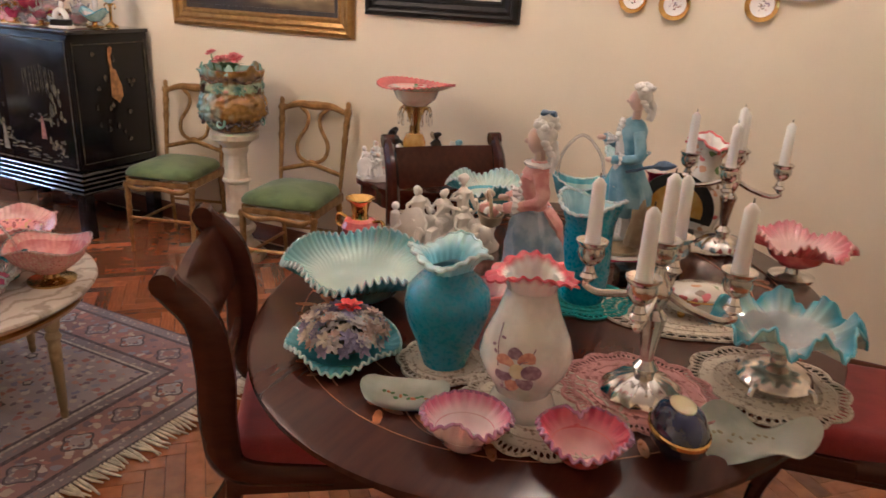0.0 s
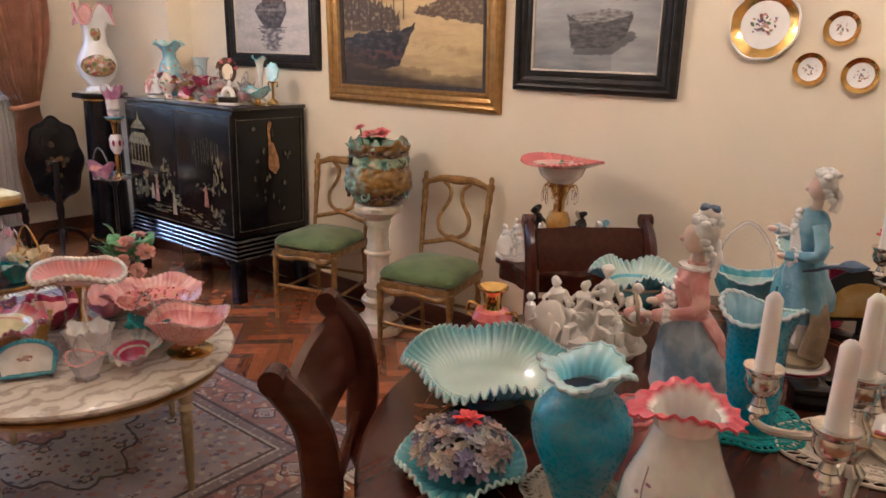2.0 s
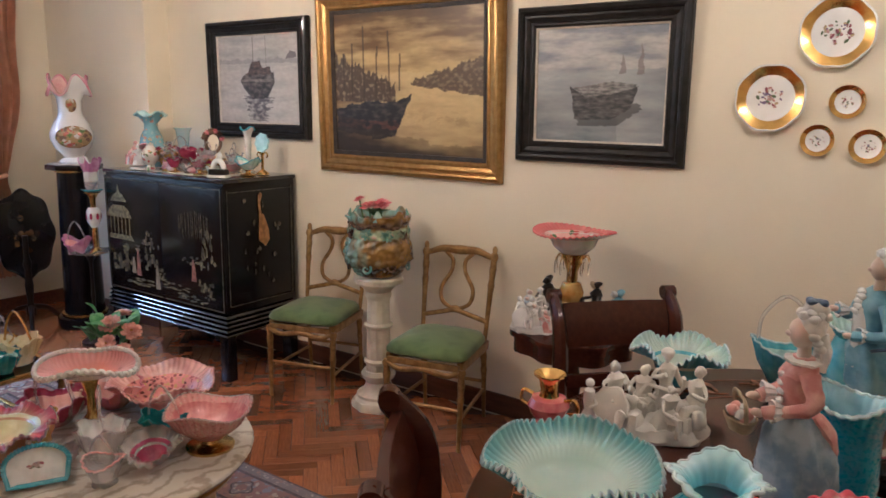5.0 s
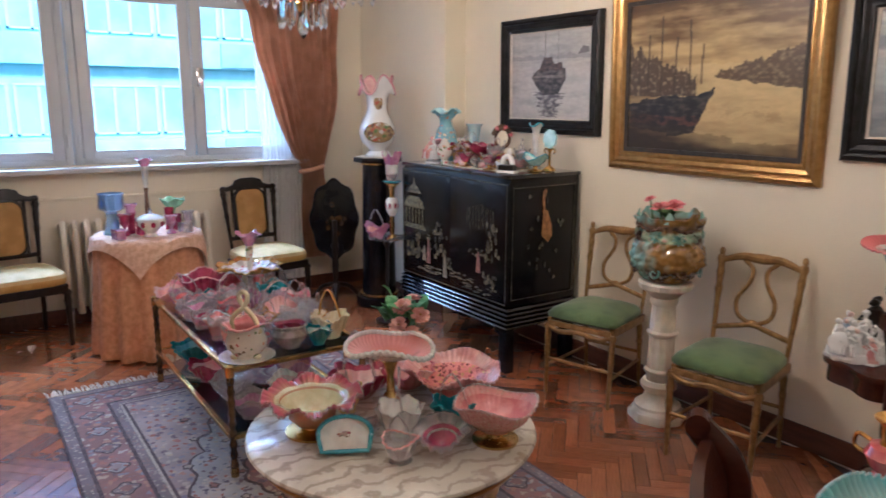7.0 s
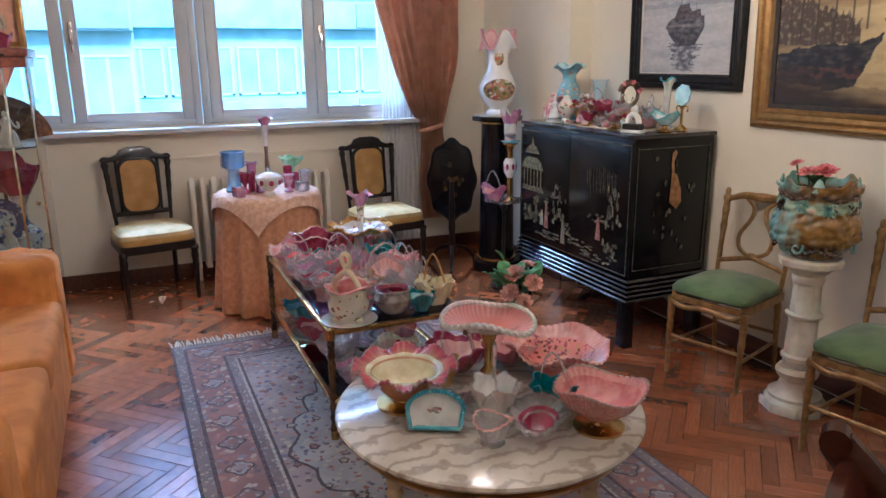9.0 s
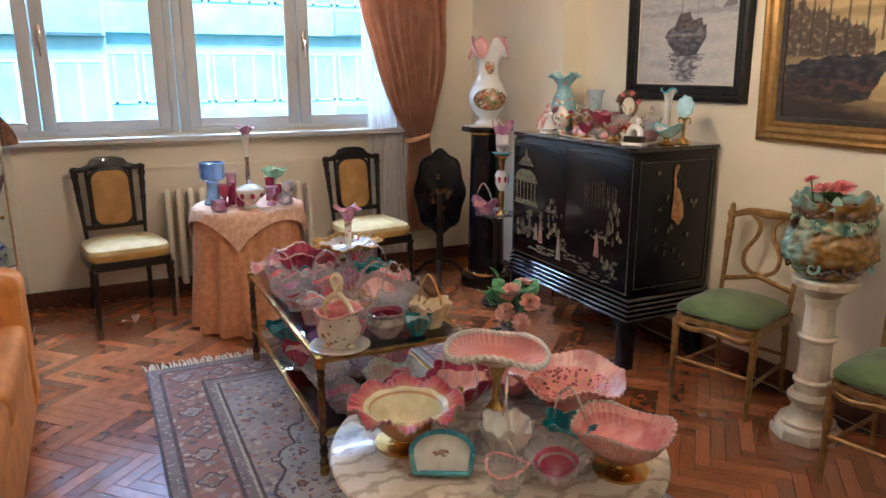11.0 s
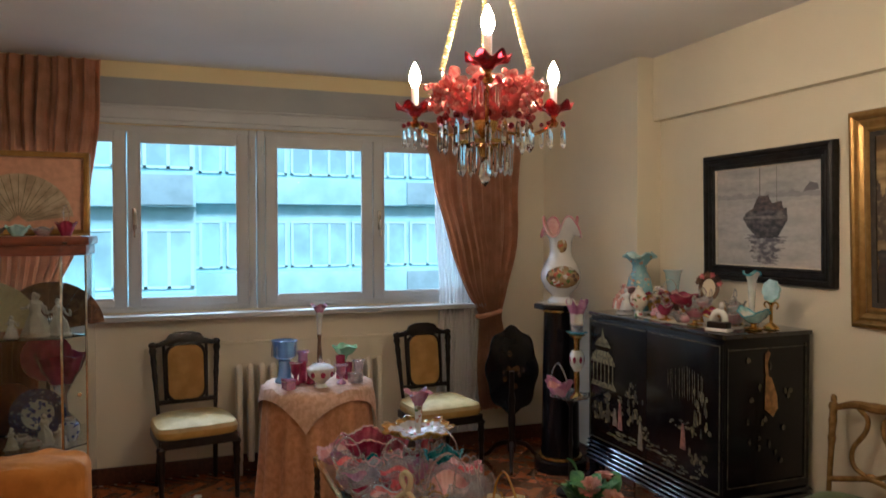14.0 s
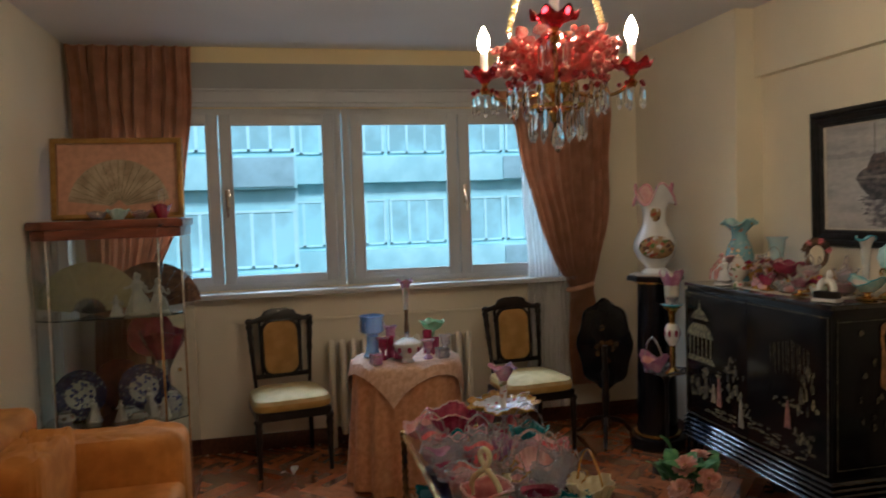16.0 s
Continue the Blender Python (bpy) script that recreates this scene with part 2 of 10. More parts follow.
def box(sx, sy, sz, at=(0, 0, 0), bev=0.004, rot=None, seg=2):
    """A box whose base centre is at `at`."""
    bm = bmesh.new()
    bmesh.ops.create_cube(bm, size=1)
    bmesh.ops.scale(bm, vec=(sx, sy, sz), verts=bm.verts)
    if bev:
        bmesh.ops.bevel(bm, geom=bm.edges[:], offset=min(bev, 0.45 * min(sx, sy, sz)), segments=seg, profile=0.6, affect="EDGES")
    bmesh.ops.translate(bm, vec=(0, 0, sz / 2), verts=bm.verts)
    if rot is not None:
        bmesh.ops.transform(bm, matrix=rot, verts=bm.verts)
    bmesh.ops.translate(bm, vec=at, verts=bm.verts)
    return bm


def lathe(prof, seg=28, shape=None, slots=None, at=(0, 0, 0)):
    """Turns a profile of (radius, height). shape(angle, k, r, z) gives x, y, z; k runs 0 to 1 along the profile. slots: a material per band."""
    bm = bmesh.new()
    rings, last = [], len(prof) - 1
    for i, (r, z) in enumerate(prof):
        ring = []
        for s in range(seg):
            a = 2 * math.pi * s / seg
            if shape:
                p = shape(a, i / last, r, z)
            else:
                p = (r * math.cos(a), r * math.sin(a), z)
            ring.append(bm.verts.new((p[0] + at[0], p[1] + at[1], p[2] + at[2])))
        rings.append(ring)
    for i in range(last):
        for s in range(seg):
            q = (s + 1) % seg
            f = bm.faces.new((rings[i][s], rings[i][q], rings[i + 1][q], rings[i + 1][s]))
            if slots:
                f.material_index = slots[i]
    bmesh.ops.remove_doubles(bm, verts=bm.verts, dist=1e-5)
    return bm


def tube(pts, r=0.01, seg=8, closed=False, flat=1.0):
    """A round bar along points; r may be a list."""
    bm = bmesh.new()
    P = [Vector(p) for p in pts]
    n = len(P)
    R = r if isinstance(r, (list, tuple)) else [r] * n
    rings, side = [], None
    for i, p in enumerate(P):
        if closed:
            t = P[(i + 1) % n] - P[i - 1]
        else:
            t = P[min(i + 1, n - 1)] - P[max(i - 1, 0)]
        t.normalize()
        if side is None:
            side = t.cross(Vector((0.13, 0.31, 0.94)))
            if side.length < 0.05:
                side = t.cross(Vector((1, 0, 0)))
        side = (side - t * side.dot(t)).normalized()
        up = t.cross(side)
        rings.append([bm.verts.new(p + R[i] * (math.cos(2 * math.pi * k / seg) * side + flat * math.sin(2 * math.pi * k / seg) * up)) for k in range(seg)])
    for i in range(n if closed else n - 1):
        a, b = rings[i], rings[(i + 1) % n]
        for k in range(seg):
            bm.faces.new((a[k], a[(k + 1) % seg], b[(k + 1) % seg], b[k]))
    if not closed:
        bm.faces.new(rings[0])
        bm.faces.new(rings[-1])
    return bm


def ball(r, at=(0, 0, 0), seg=14, rings=9):
    rx, ry, rz = r if isinstance(r, (tuple, list)) else (r, r, r)
    bm = bmesh.new()
    bmesh.ops.create_uvsphere(bm, u_segments=seg, v_segments=rings, radius=1)
    bmesh.ops.scale(bm, vec=(rx, ry, rz), verts=bm.verts)
    bmesh.ops.translate(bm, vec=at, verts=bm.verts)
    return bm


def join(*bms, slots=None):
    """One bmesh from several; slots: a material index for each."""
    out = bmesh.new()
    for i, b in enumerate(bms):
        if slots:
            for f in b.faces:
                f.material_index = slots[i]
        me = bpy.data.meshes.new("tmp")
        b.to_mesh(me)
        b.free()
        out.from_mesh(me)
        bpy.data.meshes.remove(me)
    return out


def moved(bm, m):
    bmesh.ops.transform(bm, matrix=m, verts=bm.verts)
    return bm


def prism(outline, h, z=0.0, bev=0.0):
    """A flat outline of (x, y) raised by h."""
    bm = bmesh.new()
    f = bm.faces.new([bm.verts.new((x, y, z)) for x, y in outline])
    ext = bmesh.ops.extrude_face_region(bm, geom=[f])
    bmesh.ops.translate(bm, vec=(0, 0, h), verts=[v for v in ext["geom"] if isinstance(v, bmesh.types.BMVert)])
    if bev:
        bmesh.ops.bevel(bm, geom=bm.edges[:], offset=bev, segments=2, profile=0.6, affect="EDGES")
    return bm


def arc(cx, cy, rx, ry, a0, a1, n):
    return [(cx + rx * math.cos(radians(a0 + (a1 - a0) * i / (n - 1))), cy + ry * math.sin(radians(a0 + (a1 - a0) * i / (n - 1)))) for i in range(n)]


def bez(p, n=14):
    """Points along a smooth curve through control points."""
    P = [Vector(q) for q in p]
    P = [2 * P[0] - P[1]] + P + [2 * P[-1] - P[-2]]
    out = []
    for i in range(1, len(P) - 2):
        for k in range(n):
            t = k / n
            a, b, c, d = P[i - 1], P[i], P[i + 1], P[i + 2]
            out.append(0.5 * ((2 * b) + (c - a) * t + (2 * a - 5 * b + 4 * c - d) * t * t + (3 * b - a - 3 * c + d) * t ** 3))
    out.append(P[-2])
    return out


def roughen(bm, amp, freq):
    """Breaks up smooth forms with a modelled, uneven surface."""
    for v in bm.verts:
        v.co += amp * noise.noise_vector(v.co * freq)
    return bm


def fbm(x, y, z=0.0, o=5):
    return noise.fractal(Vector((x, y, z)), 1.0, 2.0, o)


def inside(pts, x, y):
    hit = False
    for (x0, y0), (x1, y1) in zip(pts, pts[1:] + pts[:1]):
        if (y0 > y) != (y1 > y) and x < x0 + (x1 - x0) * (y - y0) / (y1 - y0):
            hit = not hit
    return hit


def blend(a, b, t):
    t = max(0.0, min(1.0, t))
    return [p + (q - p) * t for p, q in zip(a, b)]


def tinted(name, bm, colour, material, parent, label="", smooth=True):
    """A mesh part whose pigment is worked out point by point: colour(x, y, z) gives rgb."""
    ob = part(name, bm, material, parent, label, None, smooth, 60)
    at = ob.data.color_attributes.new("pigment", "FLOAT_COLOR", "POINT")
    vals = []
    for v in ob.data.vertices:
        vals += [*colour(*v.co), 1.0]
    at.data.foreach_set("color", vals)
    return ob


def pigment_mat(name, rough, coat=0.0, bump=0.0006, bscale=60):
    m = mat(name, (0.5, 0.5, 0.5), rough, bump=bump, bscale=bscale, coat=coat)
    n, l, b = nodes_of(m)
    at = n.new("ShaderNodeAttribute")
    at.attribute_name = "pigment"
    l.new(at.outputs["Color"], b.inputs["Base Color"])
    return m


def flat(sx, sz, at=(0, 0, 0)):
    """A thin upright panel, its face towards -y."""
    return box(sx, 0.004, sz, at, 0)


# ---- the room ----
def wall_piece(name, x0, x1, y0, y1, z0, z1, material=None, label=""):
    return tagged(part(name, box(x1 - x0, y1 - y0, z1 - z0, ((x0 + x1) / 2, (y0 + y1) / 2, z0), 0), material or M["wall"], None, "", None, False),
                  label or "cream painted plaster wall", "wall", "", "structure")


wall_piece("wall_north", WALL_W - 0.3, WALL_E + 0.2, WALL_N, WALL_N + 0.2, -0.2, CEIL)
wall_piece("wall_south", WALL_W - 0.3, WALL_E + 0.2, WALL_S - 0.2, WALL_S, -0.2, CEIL)
wall_piece("wall_east", WALL_E, WALL_E + 0.2, WALL_S, WALL_N, -0.2, CEIL)
wall_piece("beam", -4.94, WALL_E, WALL_N - 0.06, WALL_N, 2.36, CEIL - 0.002, None, "shallow plastered beam along the top of the cream wall")
wall_piece("pilaster", WALL_W, -4.94, 4.0, WALL_N, 0, CEIL - 0.002, None, "plastered corner pilaster, cream white")
# window wall: sill wall, head, two ends
WIN = dict(y0=0.10, y1=3.42, z0=1.12, z1=2.36)
wall_piece("wall_west", WALL_W - 0.3, WALL_W, WALL_S, WALL_N, -0.2, WIN["z0"])
wall_piece("wall_west", WALL_W - 0.3, WALL_W, WALL_S, WIN["y0"], WIN["z0"], CEIL)
wall_piece("wall_west", WALL_W - 0.3, WALL_W, WIN["y1"], WALL_N, WIN["z0"], CEIL)
wall_piece("wall_west", WALL_W - 0.3, WALL_W, WIN["y0"], WIN["y1"], WIN["z1"], CEIL, M["yellow"], "plaster strip above the window, lamplight put into its yellow")
tagged(part("shutter_box", box(0.02, 3.32, 0.19, (WALL_W + 0.012, 1.76, 2.47), 0.003), M["greyband"]), "shutter box above the window, its shade put into the grey", "shutter box", "", "structure")
tagged(part("window_head", join(box(0.05, 3.36, 0.07, (WALL_W + 0.026, 1.76, 2.395), 0.006), box(0.03, 3.36, 0.03, (WALL_W + 0.02, 1.76, 2.365), 0.004)), M["winwhite"]),
       "white painted moulding over the window", "moulding", "", "structure")
tagged(part("ceiling", box(WALL_E - WALL_W + 0.6, WALL_N - WALL_S + 0.5, 0.2, ((WALL_E + WALL_W) / 2, (WALL_N + WALL_S) / 2, CEIL), 0), M["ceil"], None, "", None, False),
       "flat off-white painted ceiling", "ceiling", "", "structure")
tagged(part("window_sill", box(0.16, 3.36, 0.035, (WALL_W + 0.05, 1.76, 1.075), 0.008), M["winwhite"]), "white painted window sill", "window sill", "", "structure")
for y0, y1, x in ((WALL_S, 3.985, WALL_W + 0.009), ):
    tagged(part("baseboard", box(0.016, y1 - y0, 0.11, (x, (y0 + y1) / 2, 0), 0.004), M["baseb"]), "dark stained wooden skirting board", "baseboard", "", "structure")
tagged(part("baseboard", box(WALL_E + 4.92, 0.016, 0.11, ((WALL_E - 4.92) / 2, WALL_N - 0.009, 0), 0.004), M["baseb"]), "dark stained wooden skirting board", "baseboard", "", "structure")
tagged(part("baseboard", box(1.24, 0.016, 0.11, (WALL_W + 0.64, 3.991, 0), 0.004), M["baseb"]), "dark stained wooden skirting board", "baseboard", "", "structure")
tagged(part("baseboard", box(WALL_E - WALL_W - 0.04, 0.016, 0.11, ((WALL_E + WALL_W) / 2, 0.009, 0), 0.004), M["baseb"]), "dark stained wooden skirting board", "baseboard", "", "structure")
# panel under the sill around the radiator niche
tagged(part("niche_trim", join(box(0.014, 1.5, 0.02, (WALL_W + 0.008, 2.12, 0.88), 0.003), box(0.014, 0.02, 0.77, (WALL_W + 0.008, 1.36, 0.112), 0.003),
                               box(0.014, 0.02, 0.77, (WALL_W + 0.008, 2.88, 0.112), 0.003)), M["wall"]), "cream painted trim round the radiator niche", "trim", "", "structure")


def window_pair(y0, y1):
    w = thing("window_1", "grey-white painted casement pair with closed sashes", "window", pose(WALL_W - 0.06, (y0 + y1) / 2, WIN["z0"]), "windows", "structure")
    W, H = y1 - y0, WIN["z1"] - WIN["z0"]
    part("window_frame", join(box(0.09, 0.05, H, (0, -W / 2 + 0.025, 0), 0.004), box(0.09, 0.05, H, (0, W / 2 - 0.025, 0), 0.004),
                              box(0.09, W - 0.1, 0.045, (0, 0, 0), 0.004), box(0.09, W - 0.1, 0.045, (0, 0, H - 0.045), 0.004)), M["winwhite"], w)
    sw = (W - 0.1) / 2
    for s in (-1, 1):
        c = s * sw / 2
        h = H - 0.08
        fr, rail = 0.075, 0.05
        part("sash", join(box(0.055, fr, h, (0.03, c - sw / 2 + fr / 2 + 0.004, 0.04), 0.008), box(0.055, fr, h, (0.03, c + sw / 2 - fr / 2 - 0.004, 0.04), 0.008),
                          box(0.055, sw - 2 * fr - 0.008, rail, (0.03, c, 0.04), 0.008), box(0.055, sw - 2 * fr - 0.008, rail + 0.02, (0.03, c, 0.02 + h - rail), 0.008)), M["winwhite"], w)
        part("bead", join(box(0.012, 0.014, h - 2 * rail, (0.056, c - sw / 2 + fr + 0.004, 0.04 + rail), 0.004), box(0.012, 0.014, h - 2 * rail, (0.056, c + sw / 2 - fr - 0.004, 0.04 + rail), 0.004),
                          box(0.012, sw - 2 * fr - 0.03, 0.014, (0.056, c, 0.04 + rail - 0.006), 0.004), box(0.012, sw - 2 * fr - 0.03, 0.014, (0.056, c, 0.012 + h - rail), 0.004)), M["winwhite"], w, "narrow glazing bead")
        pane = part("pane", box(0.006, sw - 2 * fr + 0.005, h - 2 * rail + 0.01, (0.03, c, 0.04 + rail - 0.005), 0), M["pane"], w, "", None, False)
        pane.visible_shadow = False
    part("handle", join(box(0.012, 0.025, 0.14, (0.064, 0.045, 0.55), 0.004), tube([(0.07, 0.045, 0.62), (0.10, 0.045, 0.62), (0.105, 0.045, 0.55), (0.1, 0.045, 0.50)], 0.007, 8)), M["silver"], w, "metal espagnolette handle")
    for y in (-W / 2 + 0.03, W / 2 - 0.03):
        for z in (0.12, H - 0.2):
            part("hinge", tube([(0.05, y, z), (0.05, y, z + 0.09)], 0.009, 8), M["winwhite"], w)
    return w


window_pair(0.10, 1.755)
window_pair(1.765, 3.42)


# ---- outside ----
def block(x, y0, y1, z0, floors, h, label, pitch=2.2, grey=True, base=-12.0):
    b = thing("apartment_building", label, "building", pose(x, (y0 + y1) / 2, 0))
    W = y1 - y0
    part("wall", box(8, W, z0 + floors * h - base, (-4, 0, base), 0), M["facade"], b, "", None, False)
    part("roof", box(8.4, W + 0.4, 0.4, (-4, 0, z0 + floors * h), 0.02), M["facadegrey" if grey else "roofred"], b)
    n = max(1, int(W / pitch))
    for f in range(floors):
        z = z0 + f * h
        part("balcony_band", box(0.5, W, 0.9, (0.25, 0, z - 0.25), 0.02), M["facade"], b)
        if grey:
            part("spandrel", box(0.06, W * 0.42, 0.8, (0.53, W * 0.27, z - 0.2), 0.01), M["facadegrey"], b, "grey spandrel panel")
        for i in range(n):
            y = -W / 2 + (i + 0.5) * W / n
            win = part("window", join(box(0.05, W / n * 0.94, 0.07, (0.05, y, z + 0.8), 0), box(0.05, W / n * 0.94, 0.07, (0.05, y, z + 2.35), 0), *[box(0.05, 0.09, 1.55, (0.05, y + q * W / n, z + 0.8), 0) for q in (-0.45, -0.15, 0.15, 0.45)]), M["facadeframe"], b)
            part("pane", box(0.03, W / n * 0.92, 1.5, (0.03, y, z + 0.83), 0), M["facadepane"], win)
    return b


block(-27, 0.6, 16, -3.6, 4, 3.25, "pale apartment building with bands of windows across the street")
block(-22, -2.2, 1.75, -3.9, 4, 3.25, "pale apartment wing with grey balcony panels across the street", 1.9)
block(-40, -16, -2.6, -8, 2, 3.0, "low far building with a red roof", 2.6, False)
tagged(part("ground", box(300, 300, 0.4, (-150, 0, -12.4), 0), M["street"]), "grey asphalt street far below the window", "ground", "", "structure")


# ---- pictures and plates on the wall ----
def frame_bm(w, h, prof):
    """A mitred frame; prof: (inset from the outer edge, projection) steps. Back lies at y = 0, front towards -y."""
    bm = bmesh.new()
    loops = []
    for ins, d in prof:
        loops.append([bm.verts.new((sx * (w / 2 - ins), -d, sz * (h / 2 - ins))) for sx, sz in ((-1, -1), (1, -1), (1, 1), (-1, 1))])
    for a, b in zip(loops, loops[1:]):
        for k in range(4):
            bm.faces.new((a[k], a[(k + 1) % 4], b[(k + 1) % 4], b[k]))
    return bm


M["oil"] = pigment_mat("oil_paint", 0.42, 0.05, 0.0008, 70)


def picture(x, z, w, h, frame_mat, fw, label, colour, tilt=2.0, slip=None, category="painting"):
    p = thing("painting", label, category, pose(x, WALL_N - 0.004, z) @ pose(0, 0, 0, tilt))
    part("frame", frame_bm(w, h, [(0, 0.0), (0, 0.03), (0.006, 0.04), (fw * 0.22, 0.046), (fw * 0.34, 0.042), (fw * 0.40, 0.031), (fw * 0.52, 0.033), (fw * 0.72, 0.026), (fw * 0.78, 0.03), (fw * 0.88, 0.03), (fw, 0.018), (fw, 0.008)]), frame_mat, p, "", None, True, 20)
    iw, ih = w - 2 * fw, h - 2 * fw
    if slip:
        part("slip", frame_bm(iw + 0.004, ih + 0.004, [(0, 0.008), (0, 0.022), (slip[1], 0.016), (slip[1], 0.006)]), slip[0], p)
    bm = bmesh.new()
    nx, nz = 190, 150
    g = [[bm.verts.new((iw * (i / nx - 0.5), -0.0105, ih * (j / nz - 0.5))) for j in range(nz + 1)] for i in range(nx + 1)]
    for i in range(nx):
        for j in range(nz):
            bm.faces.new((g[i][j], g[i + 1][j], g[i + 1][j + 1], g[i][j + 1]))
    rim = [g[i][0] for i in range(nx + 1)] + [g[nx][j] for j in range(1, nz + 1)] + [g[i][nz] for i in range(nx - 1, -1, -1)] + [g[0][j] for j in range(nz - 1, 0, -1)]
    back = [bm.verts.new((v.co.x, -0.004, v.co.z)) for v in rim]
    for k in range(len(rim)):
        q = (k + 1) % len(rim)
        bm.faces.new((rim[k], rim[q], back[q], back[k]))
    tinted("canvas", bm, lambda a, b, c: colour(2 * a / iw, 2 * c / ih), M["oil"], p, "brushed oil paint on canvas")
    return p


def wobble(u, v, k=0.02):
    return u + k * noise.noise(Vector((u * 9, v * 9, 1.0))), v + k * noise.noise(Vector((u * 9, v * 9, 7.0)))


def harbour(u, v):
    a, b = wobble(u, v, 0.03)
    streak = fbm(u * 1.6, v * 7, 2.0)
    fine = fbm(u * 9, v * 16, 4.0)
    gold, umber, dark = (0.50, 0.36, 0.15), (0.15, 0.085, 0.03), (0.035, 0.022, 0.012)
    c = blend(gold, umber, 1.5 * (b - 0.22) + 0.75 * streak + 0.25 * abs(a))
    c = blend(c, dark, 1.6 * (b - 0.72) + 0.5 * streak)
    if b < 0.14:
        c = blend((0.56, 0.42, 0.19), umber, 0.45 * streak + 0.9 * max(0.0, -b - 0.42) + 0.75 * max(0.0, -a + 0.05) + 0.15 * fine + 0.25 * max(0.0, 0.2 - abs(b + 0.45)) * 4 * (fine > 0.05))
    if a < -0.12 - 0.35 * max(0.0, b) and -0.25 < b < 0.42 - 0.5 * (a + 1.0) + 0.16 * fbm(u * 14, 0.0):
        c = blend((0.075, 0.05, 0.03), (0.26, 0.20, 0.11), 1.6 * fbm(u * 22, v * 18, 3.0, 2) - 0.1)
    if a > 0.08 and -0.16 * (a - 0.1) - 0.03 < b < 0.03 + 0.34 * (a - 0.08) + 0.07 * fbm(u * 16, 1.0):
        c = blend((0.10, 0.065, 0.035), (0.26, 0.19, 0.10), 1.4 * fbm(u * 18, v * 20, 5.0, 2))
    for mx, z0, z1, lean in ((-0.72, -0.2, 0.55, 0.02), (-0.55, -0.2, 0.78, 0.0), (-0.38, -0.2, 0.5, 0.03), (-0.2, -0.15, 0.7, -0.02), (-0.84, -0.1, 0.42, 0.0), (-0.07, -0.1, 0.4, 0.03)):
        if z0 < v < z1 and abs(u - mx - lean * v) < 0.011:
            c = blend(c, (0.05, 0.032, 0.02), 0.8)
    for hull in ([(-0.96, -0.66), (-0.42, -0.74), (-0.34, -0.22), (-0.62, -0.27), (-0.96, -0.36)], [(-0.46, -0.78), (-0.14, -0.72), (0.1, -0.14), (-0.12, -0.25), (-0.38, -0.26)]):
        if inside(hull, a, b):
            c = blend((0.016, 0.016, 0.019), (0.09, 0.07, 0.055), 0.9 * fine + 0.15 + 0.7 * (b + 0.5) * (a + 0.3))
            if -0.62 < b < -0.5:
                c = blend(c, (0.12, 0.04, 0.028), 0.3 + fine)
    low = -0.72 + 0.10 * streak + 0.30 * max(0.0, -a) - 0.12 * max(0.0, a)
    if b < low:
        c = blend(c, dark, 2.5 * (low - b) + 0.35)
    return [max(0.008, q * (1 + 0.12 * fine)) for q in c]


def rowboat(u, v):
    a, b = wobble(u, v, 0.02)
    streak, fine = fbm(u * 1.4, v * 5, 9.0), fbm(u * 8, v * 22, 3.0)
    c = blend((0.44, 0.42, 0.40), (0.20, 0.22, 0.25), 0.55 * (b - 0.25) + 1.1 * streak + 0.1)
    if b < 0.26:
        c = blend((0.36, 0.37, 0.37), (0.13, 0.15, 0.17), 0.45 * streak + 0.3 - 0.5 * (b + 0.2) * (a < 0.3) + 0.22 * fine)
    for sx, sh in ((0.36, 0.34), (0.62, 0.5)):
        if 0.18 < b < 0.18 + sh and abs(a - sx) < 0.05 * (1 - (b - 0.18) / sh) + 0.006:
            c = blend(c, (0.17, 0.14, 0.13), 0.7)
    if inside([(-0.30, -0.72), (0.3, -0.70), (0.66, -0.42), (0.6, -0.3), (-0.34, -0.5)], a + 0.06 * fine, b):
        c = blend(c, (0.05, 0.05, 0.052), 0.75)
    if inside([(-0.36, -0.60), (0.18, -0.60), (0.50, -0.40), (0.60, -0.02), (0.2, -0.10), (-0.2, -0.2), (-0.44, -0.02)], a, b):
        c = blend((0.035, 0.035, 0.038), (0.16, 0.155, 0.15), 0.6 * fine + 0.2 + 0.25 * abs(math.sin(16 * (b - 0.18 * a))) ** 8)
    if inside([(-0.40, -0.04), (-0.2, -0.20), (0.2, -0.16), (0.52, -0.06), (0.58, 0.0), (0.2, 0.06), (-0.2, -0.02)], a, b):
        c = blend((0.10, 0.10, 0.098), (0.27, 0.265, 0.25), 0.5 + 1.2 * fine)
    return [max(0.008, q * (1 + 0.14 * fine)) for q in c]


